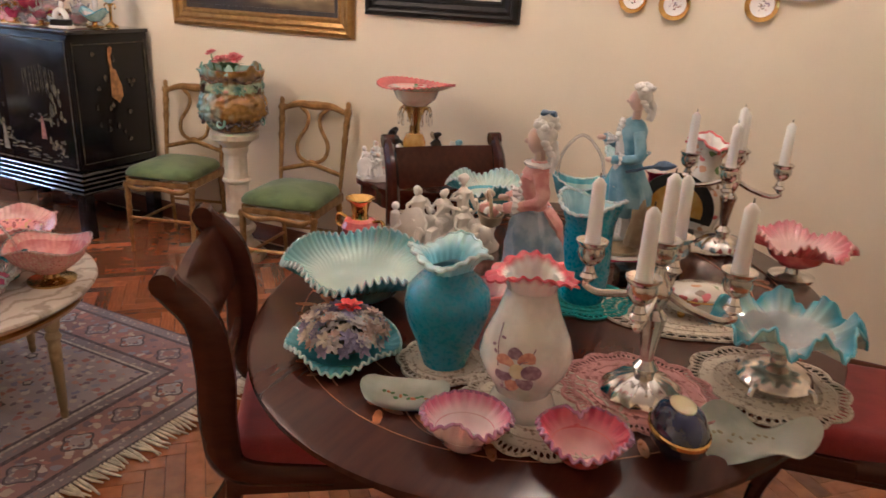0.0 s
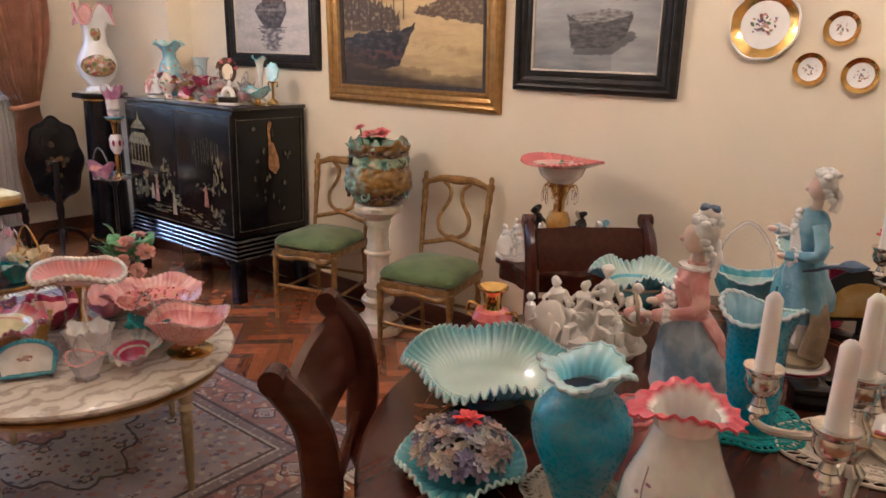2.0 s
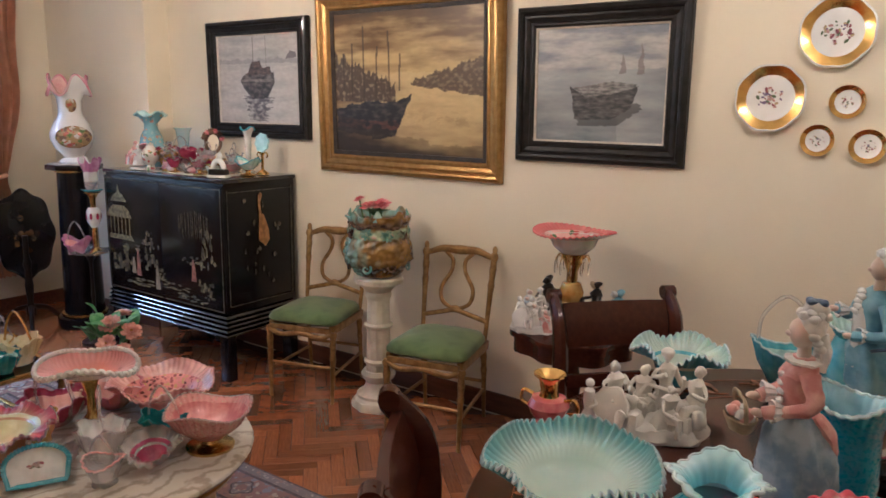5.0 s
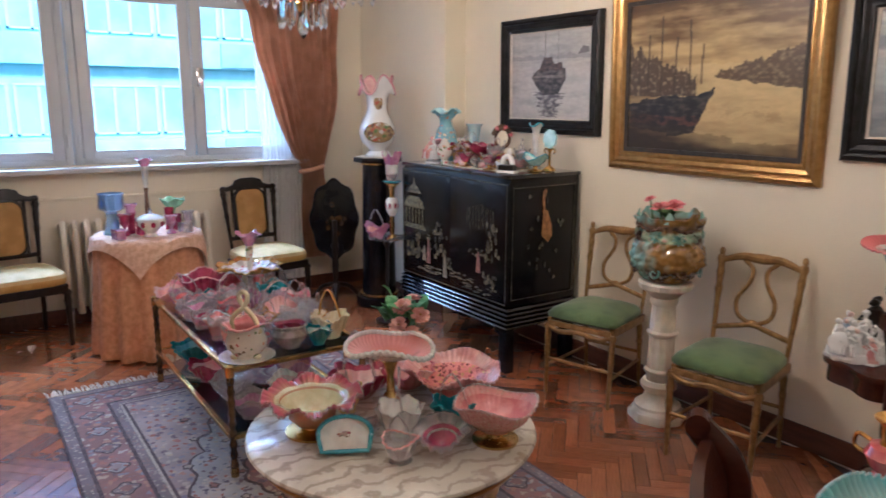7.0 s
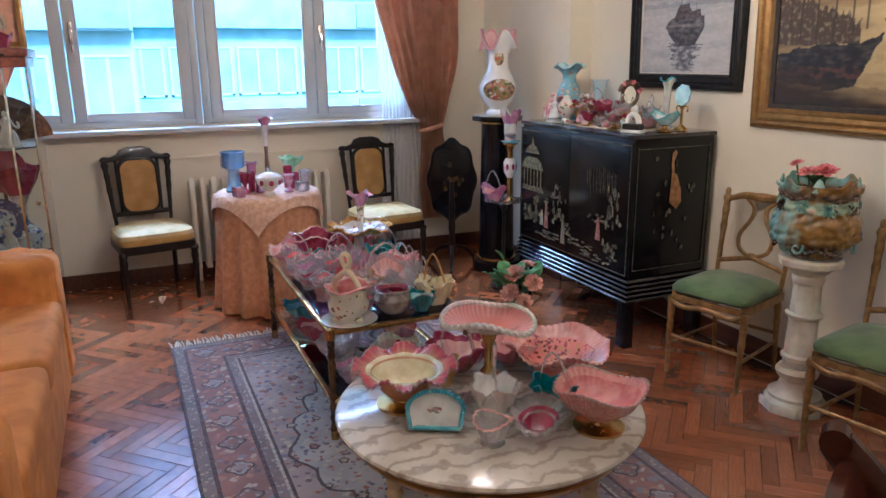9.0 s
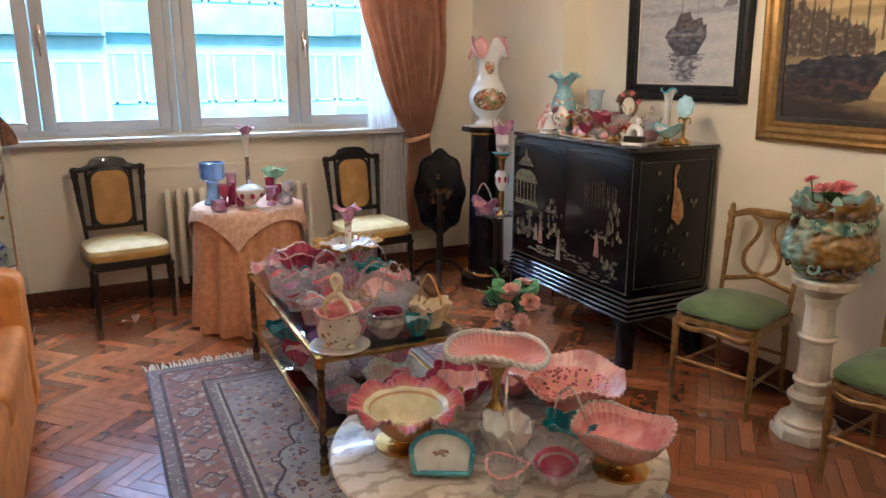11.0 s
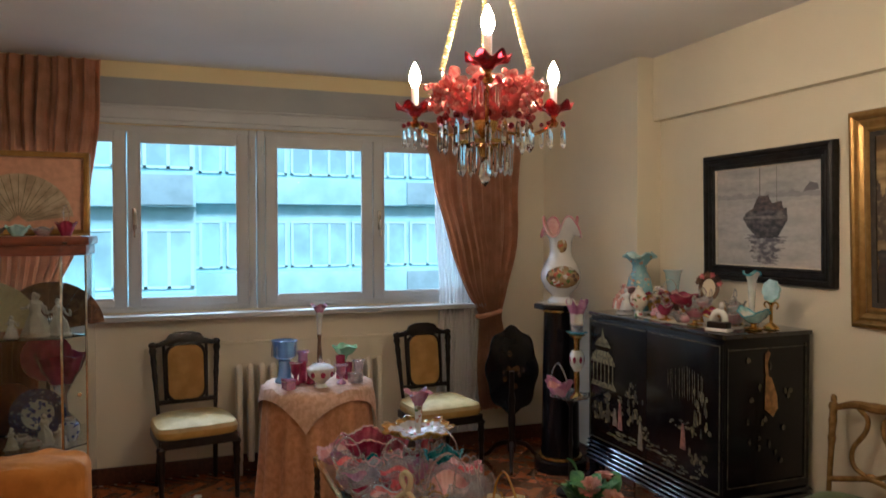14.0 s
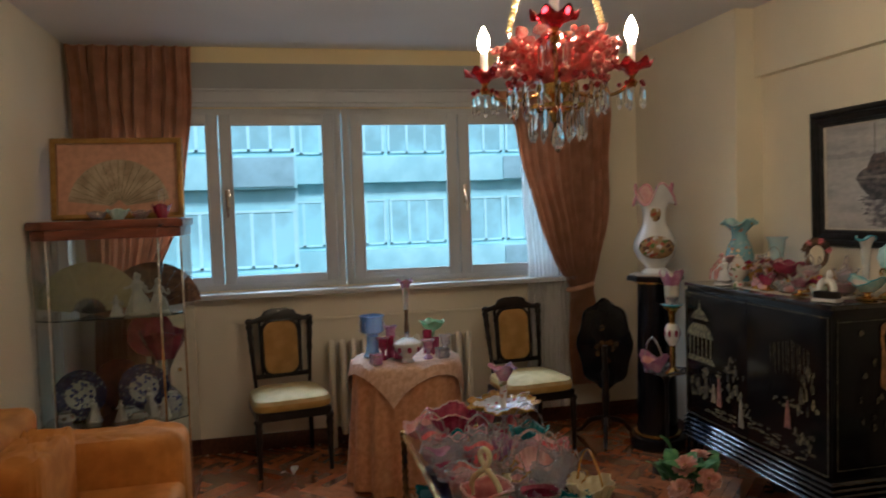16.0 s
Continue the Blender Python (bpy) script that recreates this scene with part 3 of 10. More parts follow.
def moored(u, v):
    a, b = wobble(u, v, 0.025)
    streak, fine = fbm(u * 1.4, v * 6, 5.0), fbm(u * 9, v * 14, 6.0)
    c = blend((0.47, 0.44, 0.41), (0.33, 0.32, 0.31), 0.7 * streak + 0.35 * (b > 0.3) + 0.15)
    if b > 0.36 and b < 0.46 + 0.06 * fbm(u * 7, 0.0):
        c = blend(c, (0.24, 0.235, 0.24), 0.6)
    rag = 0.09 * fbm(u * 3, v * 26, 8.0)
    if inside([(-0.2, -0.92), (0.16, -0.95), (0.36, -0.4), (-0.34, -0.36)], a + 2.2 * rag, b):
        c = blend(c, (0.09, 0.08, 0.095), 0.8 + fine)
    if inside([(-0.14, -0.44), (0.24, -0.42), (0.40, -0.1), (0.42, 0.14), (0.1, 0.2), (-0.3, 0.14), (-0.44, 0.0), (-0.36, -0.2)], a, b):
        c = blend((0.03, 0.026, 0.03), (0.24, 0.20, 0.18), 0.3 + 0.45 * fine + 0.5 * (b - 0.1) + 0.5 * (abs(b + 0.02) < 0.03))
    if inside([(-0.30, 0.1), (0.36, 0.12), (0.3, 0.3), (0.12, 0.28), (0.05, 0.42), (-0.12, 0.40), (-0.2, 0.24)], a, b):
        c = blend((0.03, 0.024, 0.026), (0.20, 0.13, 0.10), 0.3 + 0.55 * fine)
    for mx, z1 in ((-0.1, 0.96), (0.22, 0.98)):
        if 0.28 < v < z1 and abs(u - mx) < 0.009:
            c = blend(c, (0.08, 0.07, 0.07), 0.7)
    if inside([(0.70, 0.46), (0.96, 0.47), (0.92, 0.6), (0.8, 0.62)], a, b):
        c = (0.16, 0.145, 0.15)
    return [max(0.008, q * (1 + 0.12 * fine)) for q in c]


M["linen"] = mat("linen_slip", (0.55, 0.50, 0.42), 0.8, var=0.1, scale=40)
M["umberslip"] = mat("dark_umber_slip", (0.03, 0.02, 0.012), 0.5, var=0.3, scale=40)
picture(-2.885, 1.70, 1.23, 0.985, M["giltframe"], 0.10, "gilt-framed oil painting of fishing boats in a sepia harbour", harbour, 2.0, (M["umberslip"], 0.022))
picture(-1.79, 1.685, 0.81, 0.70, M["blackframe"], 0.095, "black-framed seascape with one rowing boat on grey water", rowboat, 1.5, (M["linen"], 0.008))
picture(-4.035, 1.73, 0.90, 0.71, M["blackframe"], 0.088, "grey painting of a moored ship seen bow-on, in a black frame", moored, 1.0, (M["linen"], 0.006))

POSY = motif_mat("posy_print", (0.42, 0.30, 0.27), [(0.30, 0.10, 0.12), (0.10, 0.14, 0.06), (0.35, 0.20, 0.10), (0.22, 0.16, 0.24), (0.62, 0.58, 0.52)], 90, 0.15, 0.5, 0, 0.5)


PETALS = [mat(n, c, 0.2, var=0.25, scale=90, coat=0.4) for n, c in (("plum_petal", (0.26, 0.09, 0.11)), ("violet_petal_print", (0.20, 0.15, 0.24)), ("green_leaf_print", (0.13, 0.17, 0.10)), ("rose_petal_print", (0.50, 0.30, 0.28)), ("ochre_petal_print", (0.44, 0.34, 0.20)))]


def wall_plate(x, z, r, scallop=0):
    p = thing("wall_plate", "white porcelain plate with a wide gilt rim and flower spray" if r > 0.1 else "small white porcelain plate with a gilt rim and a flower spray",
              "plate", pose(x, WALL_N - 0.004, z, 86), "plates on the wall")
    wave = (lambda a, k, rr, zz: ((rr + scallop * r * 0.035 * abs(math.sin(a * 4)) * (rr / r) ** 6) * math.cos(a), (rr + scallop * r * 0.035 * abs(math.sin(a * 4)) * (rr / r) ** 6) * math.sin(a), zz))
    part("rim", lathe([(r * 0.55, 0.0), (r * 0.97, 0.016), (r, 0.019), (r * 0.985, 0.021), (r * 0.8, 0.013), (r * 0.7, 0.007)], 48, wave), M["gold"], p, "broad gilt rim")
    if scallop:
        part("edge", tube([(rr * math.cos(t), rr * math.sin(t), 0.020) for t, rr in [(2 * math.pi * i / 96, r * (1 + 0.035 * abs(math.sin(4 * 2 * math.pi * i / 96)))) for i in range(96)]], 0.004, 6, True), M["porcelain"], p, "white scalloped edge")
    part("dish", lathe([(r * 0.55, 0.001), (r * 0.715, 0.0078), (r * 0.66, 0.0065), (r * 0.5, 0.005), (0.0, 0.005)], 40), M["porcelain"], p)
    q = random.Random(int(x * 1000))
    for k in range(44 if r > 0.1 else 22):
        a, d = q.uniform(0, 6.28), 0.42 * r * q.random() ** 0.7
        part("painted_petal", lathe([(q.uniform(0.03, 0.085) * r, 0), (0.0, 0.0012)], 7, lambda t, k2, rr, zz: (rr * math.cos(t), 0.6 * rr * math.sin(t), zz)), PETALS[q.randrange(5)], p, "", pose(d * math.cos(a), d * math.sin(a) * 0.85, 0.0052 + 0.00012 * k, 0, 0, q.uniform(0, 180)))
    return p


for x, z, r, sc in ((-1.07, 1.63, 0.125, 1), (-0.80, 1.617, 0.062, 0), (-0.887, 1.472, 0.06, 0), (-0.717, 1.456, 0.063, 0), (-0.55, 1.595, 0.088, 0), (-0.39, 1.47, 0.063, 0), (-0.86, 1.87, 0.125, 1), (-0.52, 1.83, 0.125, 1), (-0.25, 1.62, 0.125, 1)):
    wall_plate(x, z, r, sc)


# ---- rug ----
def rug():
    R = thing("rug", "worn oriental rug in rose, grey and blue with cream fringes", "rug", pose(-3.33, 2.17, 0.004))
    W, H = 2.84, 1.68
    part("ground_weave", box(W, H, 0.008, (0, 0, 0), 0.003), M["rug_line"], R)
    for k, (ins, mm) in enumerate(((0.012, "rug_guard"), (0.058, "rug_line"), (0.075, "rug_border"), (0.245, "rug_line"), (0.262, "rug_guard"), (0.30, "rug_pale"), (0.312, "rug_line"), (0.325, "rug_field"))):
        part("band", box(W - 2 * ins, H - 2 * ins, 0.002, (0, 0, 0.0075 + 0.0009 * k), 0), M[mm], R, "", None, False)
    w, h = W / 2 - 0.33, H / 2 - 0.33
    for k, (sx, sy, mm) in enumerate(((0.80, 0.94, "rug_line"), (0.785, 0.91, "rug_medal"), (0.42, 0.5, "rug_line"), (0.40, 0.47, "rug_border"), (0.2, 0.25, "rug_pale"))):
        pts = []
        for i in range(96):
            a = 2 * math.pi * i / 96
            q = 0.93 + 0.10 * abs(math.sin(a * 9)) - 0.16 * abs(math.sin(2 * a))
            pts.append((w * sx * q * math.cos(a), h * sy * q * math.sin(a)))
        part("medallion", prism(pts, 0.002, 0.0147 + 0.0009 * k), M[mm], R, "", None, False)
    # rosettes along the main border and small flowers in the field
    ring = lambda r, n, am: [(r * (1 + am * math.cos(n * a)) * math.cos(a), r * (1 + am * math.cos(n * a)) * math.sin(a)) for a in [2 * math.pi * i / 40 for i in range(40)]]
    mx, my = W / 2 - 0.16, H / 2 - 0.16
    spots = [(-mx + 2 * mx * i / 12, s * my) for i in range(13) for s in (-1, 1)] + [(s * mx, -my + 2 * my * i / 7) for i in range(1, 7) for s in (-1, 1)]
    for i, (x, y) in enumerate(spots):
        dark = (i // 2) % 2
        for k, (r, n, am, mm) in enumerate(((0.052, 4, 0.16, "rug_line"), (0.043, 4, 0.16, "rug_guard" if dark else "rug_medal"), (0.024, 6, 0.12, "rug_border" if dark else "rug_field"))):
            part("rosette", prism(ring(r, n, am), 0.0012, 0.0106 + 0.0012 * k), M[mm], R, "", pose(x, y, 0), False)
    q = random.Random(4)
    for i in range(60):
        a, d = i * 2.399, math.sqrt((i + 0.5) / 60)
        r = q.uniform(0.014, 0.024)
        for k, (f, mm) in enumerate(((1.0, "rug_line"), (0.62, "rug_pale" if i % 3 else "rug_border"))):
            part("woven_flower", prism(ring(r * f, 5, 0.18), 0.0012, 0.0176 + 0.0012 * k), M[mm], R, "", pose(w * 0.95 * d * math.cos(a), h * 0.95 * d * math.sin(a), 0, 0, 0, q.uniform(0, 90)), False)
    for s in (-1, 1):
        bms = []
        for i in range(110):
            y = -H / 2 + (i + 0.5) * H / 110
            ln, dy = q.uniform(0.06, 0.11), q.uniform(-0.02, 0.02)
            bms.append(tube([(s * W / 2, y, 0.006), (s * (W / 2 + ln / 2), y + dy * 0.3, 0.005), (s * (W / 2 + ln), y + dy, 0.004)], [0.006, 0.006, 0.003], 5))
        tagged(part("fringe", join(*bms), M["fringe"], R, "cream cotton fringe"), kind="stuff")


rug()


# ---- dining table and chairs ----
def dining_table():
    T = thing("dining_table", "oval dark mahogany pedestal table with floral marquetry", "table", pose(-0.63, 2.66, 0))
    ex = lambda a, k, r, z: (0.67 * r * math.cos(a), 0.88 * r * math.sin(a), z)
    part("tabletop", lathe([(0.0, 0.715), (0.93, 0.715), (0.955, 0.722), (0.975, 0.73), (0.985, 0.74), (1.0, 0.746), (0.998, 0.755), (0.985, 0.76), (0.0, 0.76)], 96, ex), M["mahog"], T, "", None, True, 30)
    part("apron", lathe([(0.88, 0.655), (0.90, 0.66), (0.90, 0.714), (0.87, 0.714)], 80, ex), M["mahog"], T)
    for r0, r1 in ((0.86, 0.8625), (0.70, 0.7025)):
        part("stringing", lathe([(r0, 0.7602), (r0, 0.7608), (r1, 0.7608), (r1, 0.7602)], 96, ex), M["inlay"], T, "thin satinwood stringing")
    q = random.Random(7)
    for i in range(14):
        a0 = 2 * math.pi * i / 14 + 0.12
        bms = []
        for k in range(9):
            a = a0 + q.uniform(-0.13, 0.13)
            r = 0.80 + q.uniform(-0.06, 0.06)
            x, y = 0.67 * r * math.cos(a), 0.88 * r * math.sin(a)
            s, t = q.uniform(0.014, 0.030), q.uniform(0, 3.14)
            pts = [(x + s * math.cos(u) * math.cos(t) - 0.35 * s * math.sin(u) * math.sin(t), y + s * math.cos(u) * math.sin(t) + 0.35 * s * math.sin(u) * math.cos(t)) for u in [j * 0.785 for j in range(8)]]
            bms.append(prism(pts, 0.0006, 0.7602))
        pts = [(0.67 * (0.78 + 0.05 * math.sin(9 * u)) * math.cos(a0 + u), 0.88 * (0.78 + 0.05 * math.sin(9 * u)) * math.sin(a0 + u), 0.7603) for u in [j * 0.02 - 0.18 for j in range(19)]]
        bms.append(tube(pts, 0.0022, 5, False, 0.4))
        part("marquetry", join(*bms), M["inlay"], T, "inlaid leaves and scrolls in lighter wood", None, False)
    part("column", lathe([(0.19, 0.12), (0.2, 0.16), (0.12, 0.2), (0.10, 0.3), (0.14, 0.42), (0.15, 0.5), (0.09, 0.56), (0.13, 0.62), (0.2, 0.66)], 24), M["mahog"], T)
    for k in range(4):
        a = radians(45 + 90 * k)
        c, s = math.cos(a), math.sin(a)
        part("leg", tube([Vector((c * d, s * d, z)) for d, z in ((0.08, 0.16), (0.2, 0.16), (0.34, 0.11), (0.46, 0.05), (0.54, 0.035))], [0.06, 0.055, 0.045, 0.035, 0.03], 10), M["mahog"], T)


def dining_chair():
    C = thing("dining_chair", "dark mahogany chair with a scrolled inlaid top rail and red cushion", "chair", Matrix(), "dining chairs")
    for s in (-1, 1):
        prof = bez([(s * 0.21, 0.03, 0.42), (s * 0.215, -0.18, 0.45), (s * 0.22, -0.215, 0.56), (s * 0.222, -0.215, 0.70), (s * 0.225, -0.235, 0.82), (s * 0.225, -0.30, 0.90)], 6)
        part("back_post", tube(prof, [0.02 + 0.008 * math.sin(i / len(prof) * 3) for i in range(len(prof))], 10, False, 1.5), M["mahog"], C)
        part("scroll", tube([(s * 0.225 - 0.022, -0.30, 0.905), (s * 0.225 + 0.022, -0.30, 0.905)], 0.026, 14), M["mahog"], C, "turned scroll end")
        part("leg", tube(bez([(s * 0.205, 0.20, 0.40), (s * 0.21, 0.24, 0.28), (s * 0.21, 0.22, 0.13), (s * 0.212, 0.27, 0.0)], 5), 0.02, 8), M["mahog"], C)
        part("leg", tube(bez([(s * 0.205, -0.19, 0.40), (s * 0.205, -0.22, 0.25), (s * 0.208, -0.27, 0.1), (s * 0.21, -0.33, 0.0)], 5), 0.02, 8), M["mahog"], C)
        part("side_rail", box(0.035, 0.42, 0.06, (s * 0.205, 0.0, 0.385), 0.006), M["mahog"], C)
    # curved top rail
    bm = bmesh.new()
    rows = []
    for i in range(13):
        u = i / 12 * 2 - 1
        x = 0.20 * u
        d = -0.014 * (1 - u * u)
        rows.append([bm.verts.new((x, -0.222 + d, 0.73)), bm.verts.new((x, -0.235 + d, 0.81)), bm.verts.new((x, -0.268 + d, 0.885)), bm.verts.new((x, -0.292 + d, 0.878)), bm.verts.new((x, -0.258 + d, 0.80)), bm.verts.new((x, -0.244 + d, 0.73))])
    for a, b in zip(rows, rows[1:]):
        for k in range(6):
            bm.faces.new((a[k], a[(k + 1) % 6], b[(k + 1) % 6], b[k]))
    bm.faces.new(rows[0])
    bm.faces.new(rows[-1])
    rail = part("top_rail", bm, M["mahog"], C)
    bms = [prism([(0.016 * k * 2.2 + 0.014 * math.cos(u * 0.785) * (1 if k else 1.6), 0.012 * math.sin(u * 0.785)) for u in range(8)], 0.001) for k in range(-4, 5)]
    part("inlay", moved(join(*bms), pose(0, -0.2685, 0.838, 113)), M["inlay"], rail, "inlaid flower row")
    part("splat_rail", box(0.4, 0.02, 0.05, (0, -0.222, 0.58), 0.005), M["mahog"], C)
    part("front_rail", box(0.39, 0.03, 0.06, (0, 0.2, 0.385), 0.006), M["mahog"], C)
    bm = box(0.43, 0.44, 0.085, (0, 0.02, 0.43), 0.035, None, 4)
    cushion = part("cushion", bm, M["redcloth"], C, "red upholstered cushion")
    part("piping", tube([(x * 0.205, 0.02 + y * 0.21, 0.475) for x, y in arc(0, 0, 1.0, 1.0, 0, 352, 32)], 0.005, 6, True), M["redcloth"], cushion)
    return C


dining_table()
chair = dining_chair()
# local +y is the way the sitter looks
chair.matrix_basis = pose(-1.088, 2.278, 0, 0, 0, -54.8)
copy_thing(chair, pose(-1.213, 3.342, 0, 0, 0, -134))
copy_thing(chair, pose(0.12, 3.0, 0, 0, 0, 100))


# ---- gilt chairs ----
def turned(p0, p1, r, beads=2):
    """A tapered turned leg from p0 up to p1."""
    a, b = Vector(p0), Vector(p1)
    n = 22
    pts, R = [], []
    for i in range(n + 1):
        t = i / n
        pts.append(a.lerp(b, t))
        q = 0.62 + 0.38 * t
        for bd in (0.62, 0.80, 0.95)[:beads + 1]:
            q += 0.42 * math.exp(-((t - bd) / 0.022) ** 2)
        R.append(r * q)
    return tube(pts, R, 9)


def gilt_chair():
    C = thing("gilt_chair", "worn gilt wooden chair with a lyre back and green velvet seat", "chair", Matrix(), "gilt chairs along the wall")
    g = M["gilt"]
    for s in (-1, 1):
        part("leg", turned((s * 0.185, 0.20, 0), (s * 0.19, 0.19, 0.40), 0.017), g, C)
        part("leg", turned((s * 0.165, -0.23, 0), (s * 0.165, -0.19, 0.42), 0.016, 1), g, C)
        part("back_post", join(turned((s * 0.17, -0.19, 0.42), (s * 0.185, -0.27, 0.86), 0.017, 2), ball((0.014, 0.014, 0.022), (s * 0.186, -0.272, 0.875))), g, C)
        part("stretcher", tube([(s * 0.187, 0.195, 0.16), (s * 0.165, -0.215, 0.16)], 0.009, 8), g, C)
        part("seat_rail", box(0.03, 0.38, 0.045, (s * 0.18, 0.0, 0.385), 0.005), g, C)
    part("stretcher", tube([(-0.186, 0.196, 0.20), (0.186, 0.196, 0.20)], 0.009, 8), g, C)
    part("stretcher", tube([(-0.165, -0.215, 0.20), (0.165, -0.215, 0.20)], 0.009, 8), g, C)
    part("apron", join(tube(bez([(-0.18, 0.2, 0.39), (-0.12, 0.203, 0.365), (0, 0.205, 0.38), (0.12, 0.203, 0.365), (0.18, 0.2, 0.39)], 6), 0.014, 8, False, 1.0), box(0.36, 0.02, 0.03, (0, 0.2, 0.39), 0.004)), g, C, "serpentine front apron")
    part("crest_rail", tube(bez([(-0.18, -0.262, 0.835), (-0.09, -0.268, 0.865), (0, -0.272, 0.86), (0.09, -0.268, 0.865), (0.18, -0.262, 0.835)], 6), [0.013 + 0.009 * math.sin(i / 24 * 3.14) for i in range(25)], 8, False, 1.0), g, C)
    part("lower_rail", tube(bez([(-0.17, -0.205, 0.52), (-0.07, -0.21, 0.545), (0, -0.212, 0.56), (0.07, -0.21, 0.545), (0.17, -0.205, 0.52)], 6), 0.013, 8), g, C)
    part("lyre", join(*[tube(bez([(s * 0.018, -0.214, 0.565), (s * 0.075, -0.222, 0.60), (s * 0.085, -0.235, 0.67), (s * 0.04, -0.25, 0.75), (s * 0.035, -0.262, 0.81), (s * 0.075, -0.268, 0.85)], 6), 0.011, 8) for s in (-1, 1)], ball((0.03, 0.012, 0.02), (0, -0.215, 0.565))), g, C, "open carved lyre")
    part("crest_tablet", tube(bez([(-0.10, -0.268, 0.862), (0, -0.276, 0.872), (0.10, -0.268, 0.862)], 6), 0.017, 8, False, 0.8), g, C, "flat gilt crest tablet")
    bm = lathe([(0.0, 0.425), (0.9, 0.425), (1.0, 0.44), (1.0, 0.455), (0.93, 0.475), (0.7, 0.493), (0.35, 0.502), (0.0, 0.504)], 40,
               lambda a, k, r, z: (r * (0.20 + 0.025 * math.sin(a)) * (abs(math.cos(a)) ** 0.35) * (1 if math.cos(a) > 0 else -1), r * 0.215 * (abs(math.sin(a)) ** 0.35) * (1 if math.sin(a) > 0 else -1), z))
    part("seat", bm, M["greenvelvet"], C, "domed green velvet seat")
    return C


gilt = gilt_chair()
gilt.matrix_basis = pose(-2.40, 3.83, 0, 0, 0, 193)
copy_thing(gilt, pose(-3.26, 3.87, 0, 0, 0, 197))


# ---- column pedestal with jardiniere ----
M["rosepink"] = mat("rose_petal", (0.68, 0.13, 0.15), 0.6, col2=(0.80, 0.26, 0.25), scale=40, sheen=0.3)
def column():
    P = thing("column_pedestal", "carved cream alabaster column on an octagonal foot", "pedestal", pose(-2.83, 3.885, 0) @ Matrix.Diagonal((0.92, 0.92, 0.985, 1)))
    part("foot", join(lathe([(0.0, 0.0), (0.155, 0.0), (0.158, 0.03), (0.15, 0.045)], 8), lathe([(0.14, 0.045), (0.125, 0.06), (0.125, 0.075), (0.085, 0.10), (0.07, 0.14), (0.095, 0.165), (0.10, 0.185), (0.085, 0.205), (0.0, 0.205)], 28)), M["alabaster"], P)
    flute = lambda a, k, r, z: (r * (1 - 0.05 * abs(math.sin(6 * a))) * math.cos(a), r * (1 - 0.05 * abs(math.sin(6 * a))) * math.sin(a), z)
    part("shaft", lathe([(0.0, 0.205), (0.072, 0.205), (0.07, 0.3), (0.066, 0.5), (0.063, 0.60), (0.0, 0.60)], 48, flute), M["alabaster"], P)
    for z in (0.24, 0.44):
        part("ring", lathe([(0.068, z), (0.082, z + 0.008), (0.084, z + 0.02), (0.07, z + 0.03)], 28), M["alabaster"], P)
    part("capital", lathe([(0.0, 0.60), (0.066, 0.60), (0.075, 0.62), (0.07, 0.64), (0.10, 0.67), (0.135, 0.69), (0.14, 0.715), (0.13, 0.725), (0.0, 0.725)], 40,
                          lambda a, k, r, z: (r * (1 + 0.035 * math.sin(16 * a) * (r > 0.11)) * math.cos(a), r * (1 + 0.035 * math.sin(16 * a) * (r > 0.11)) * math.sin(a), z)), M["alabaster"], P)


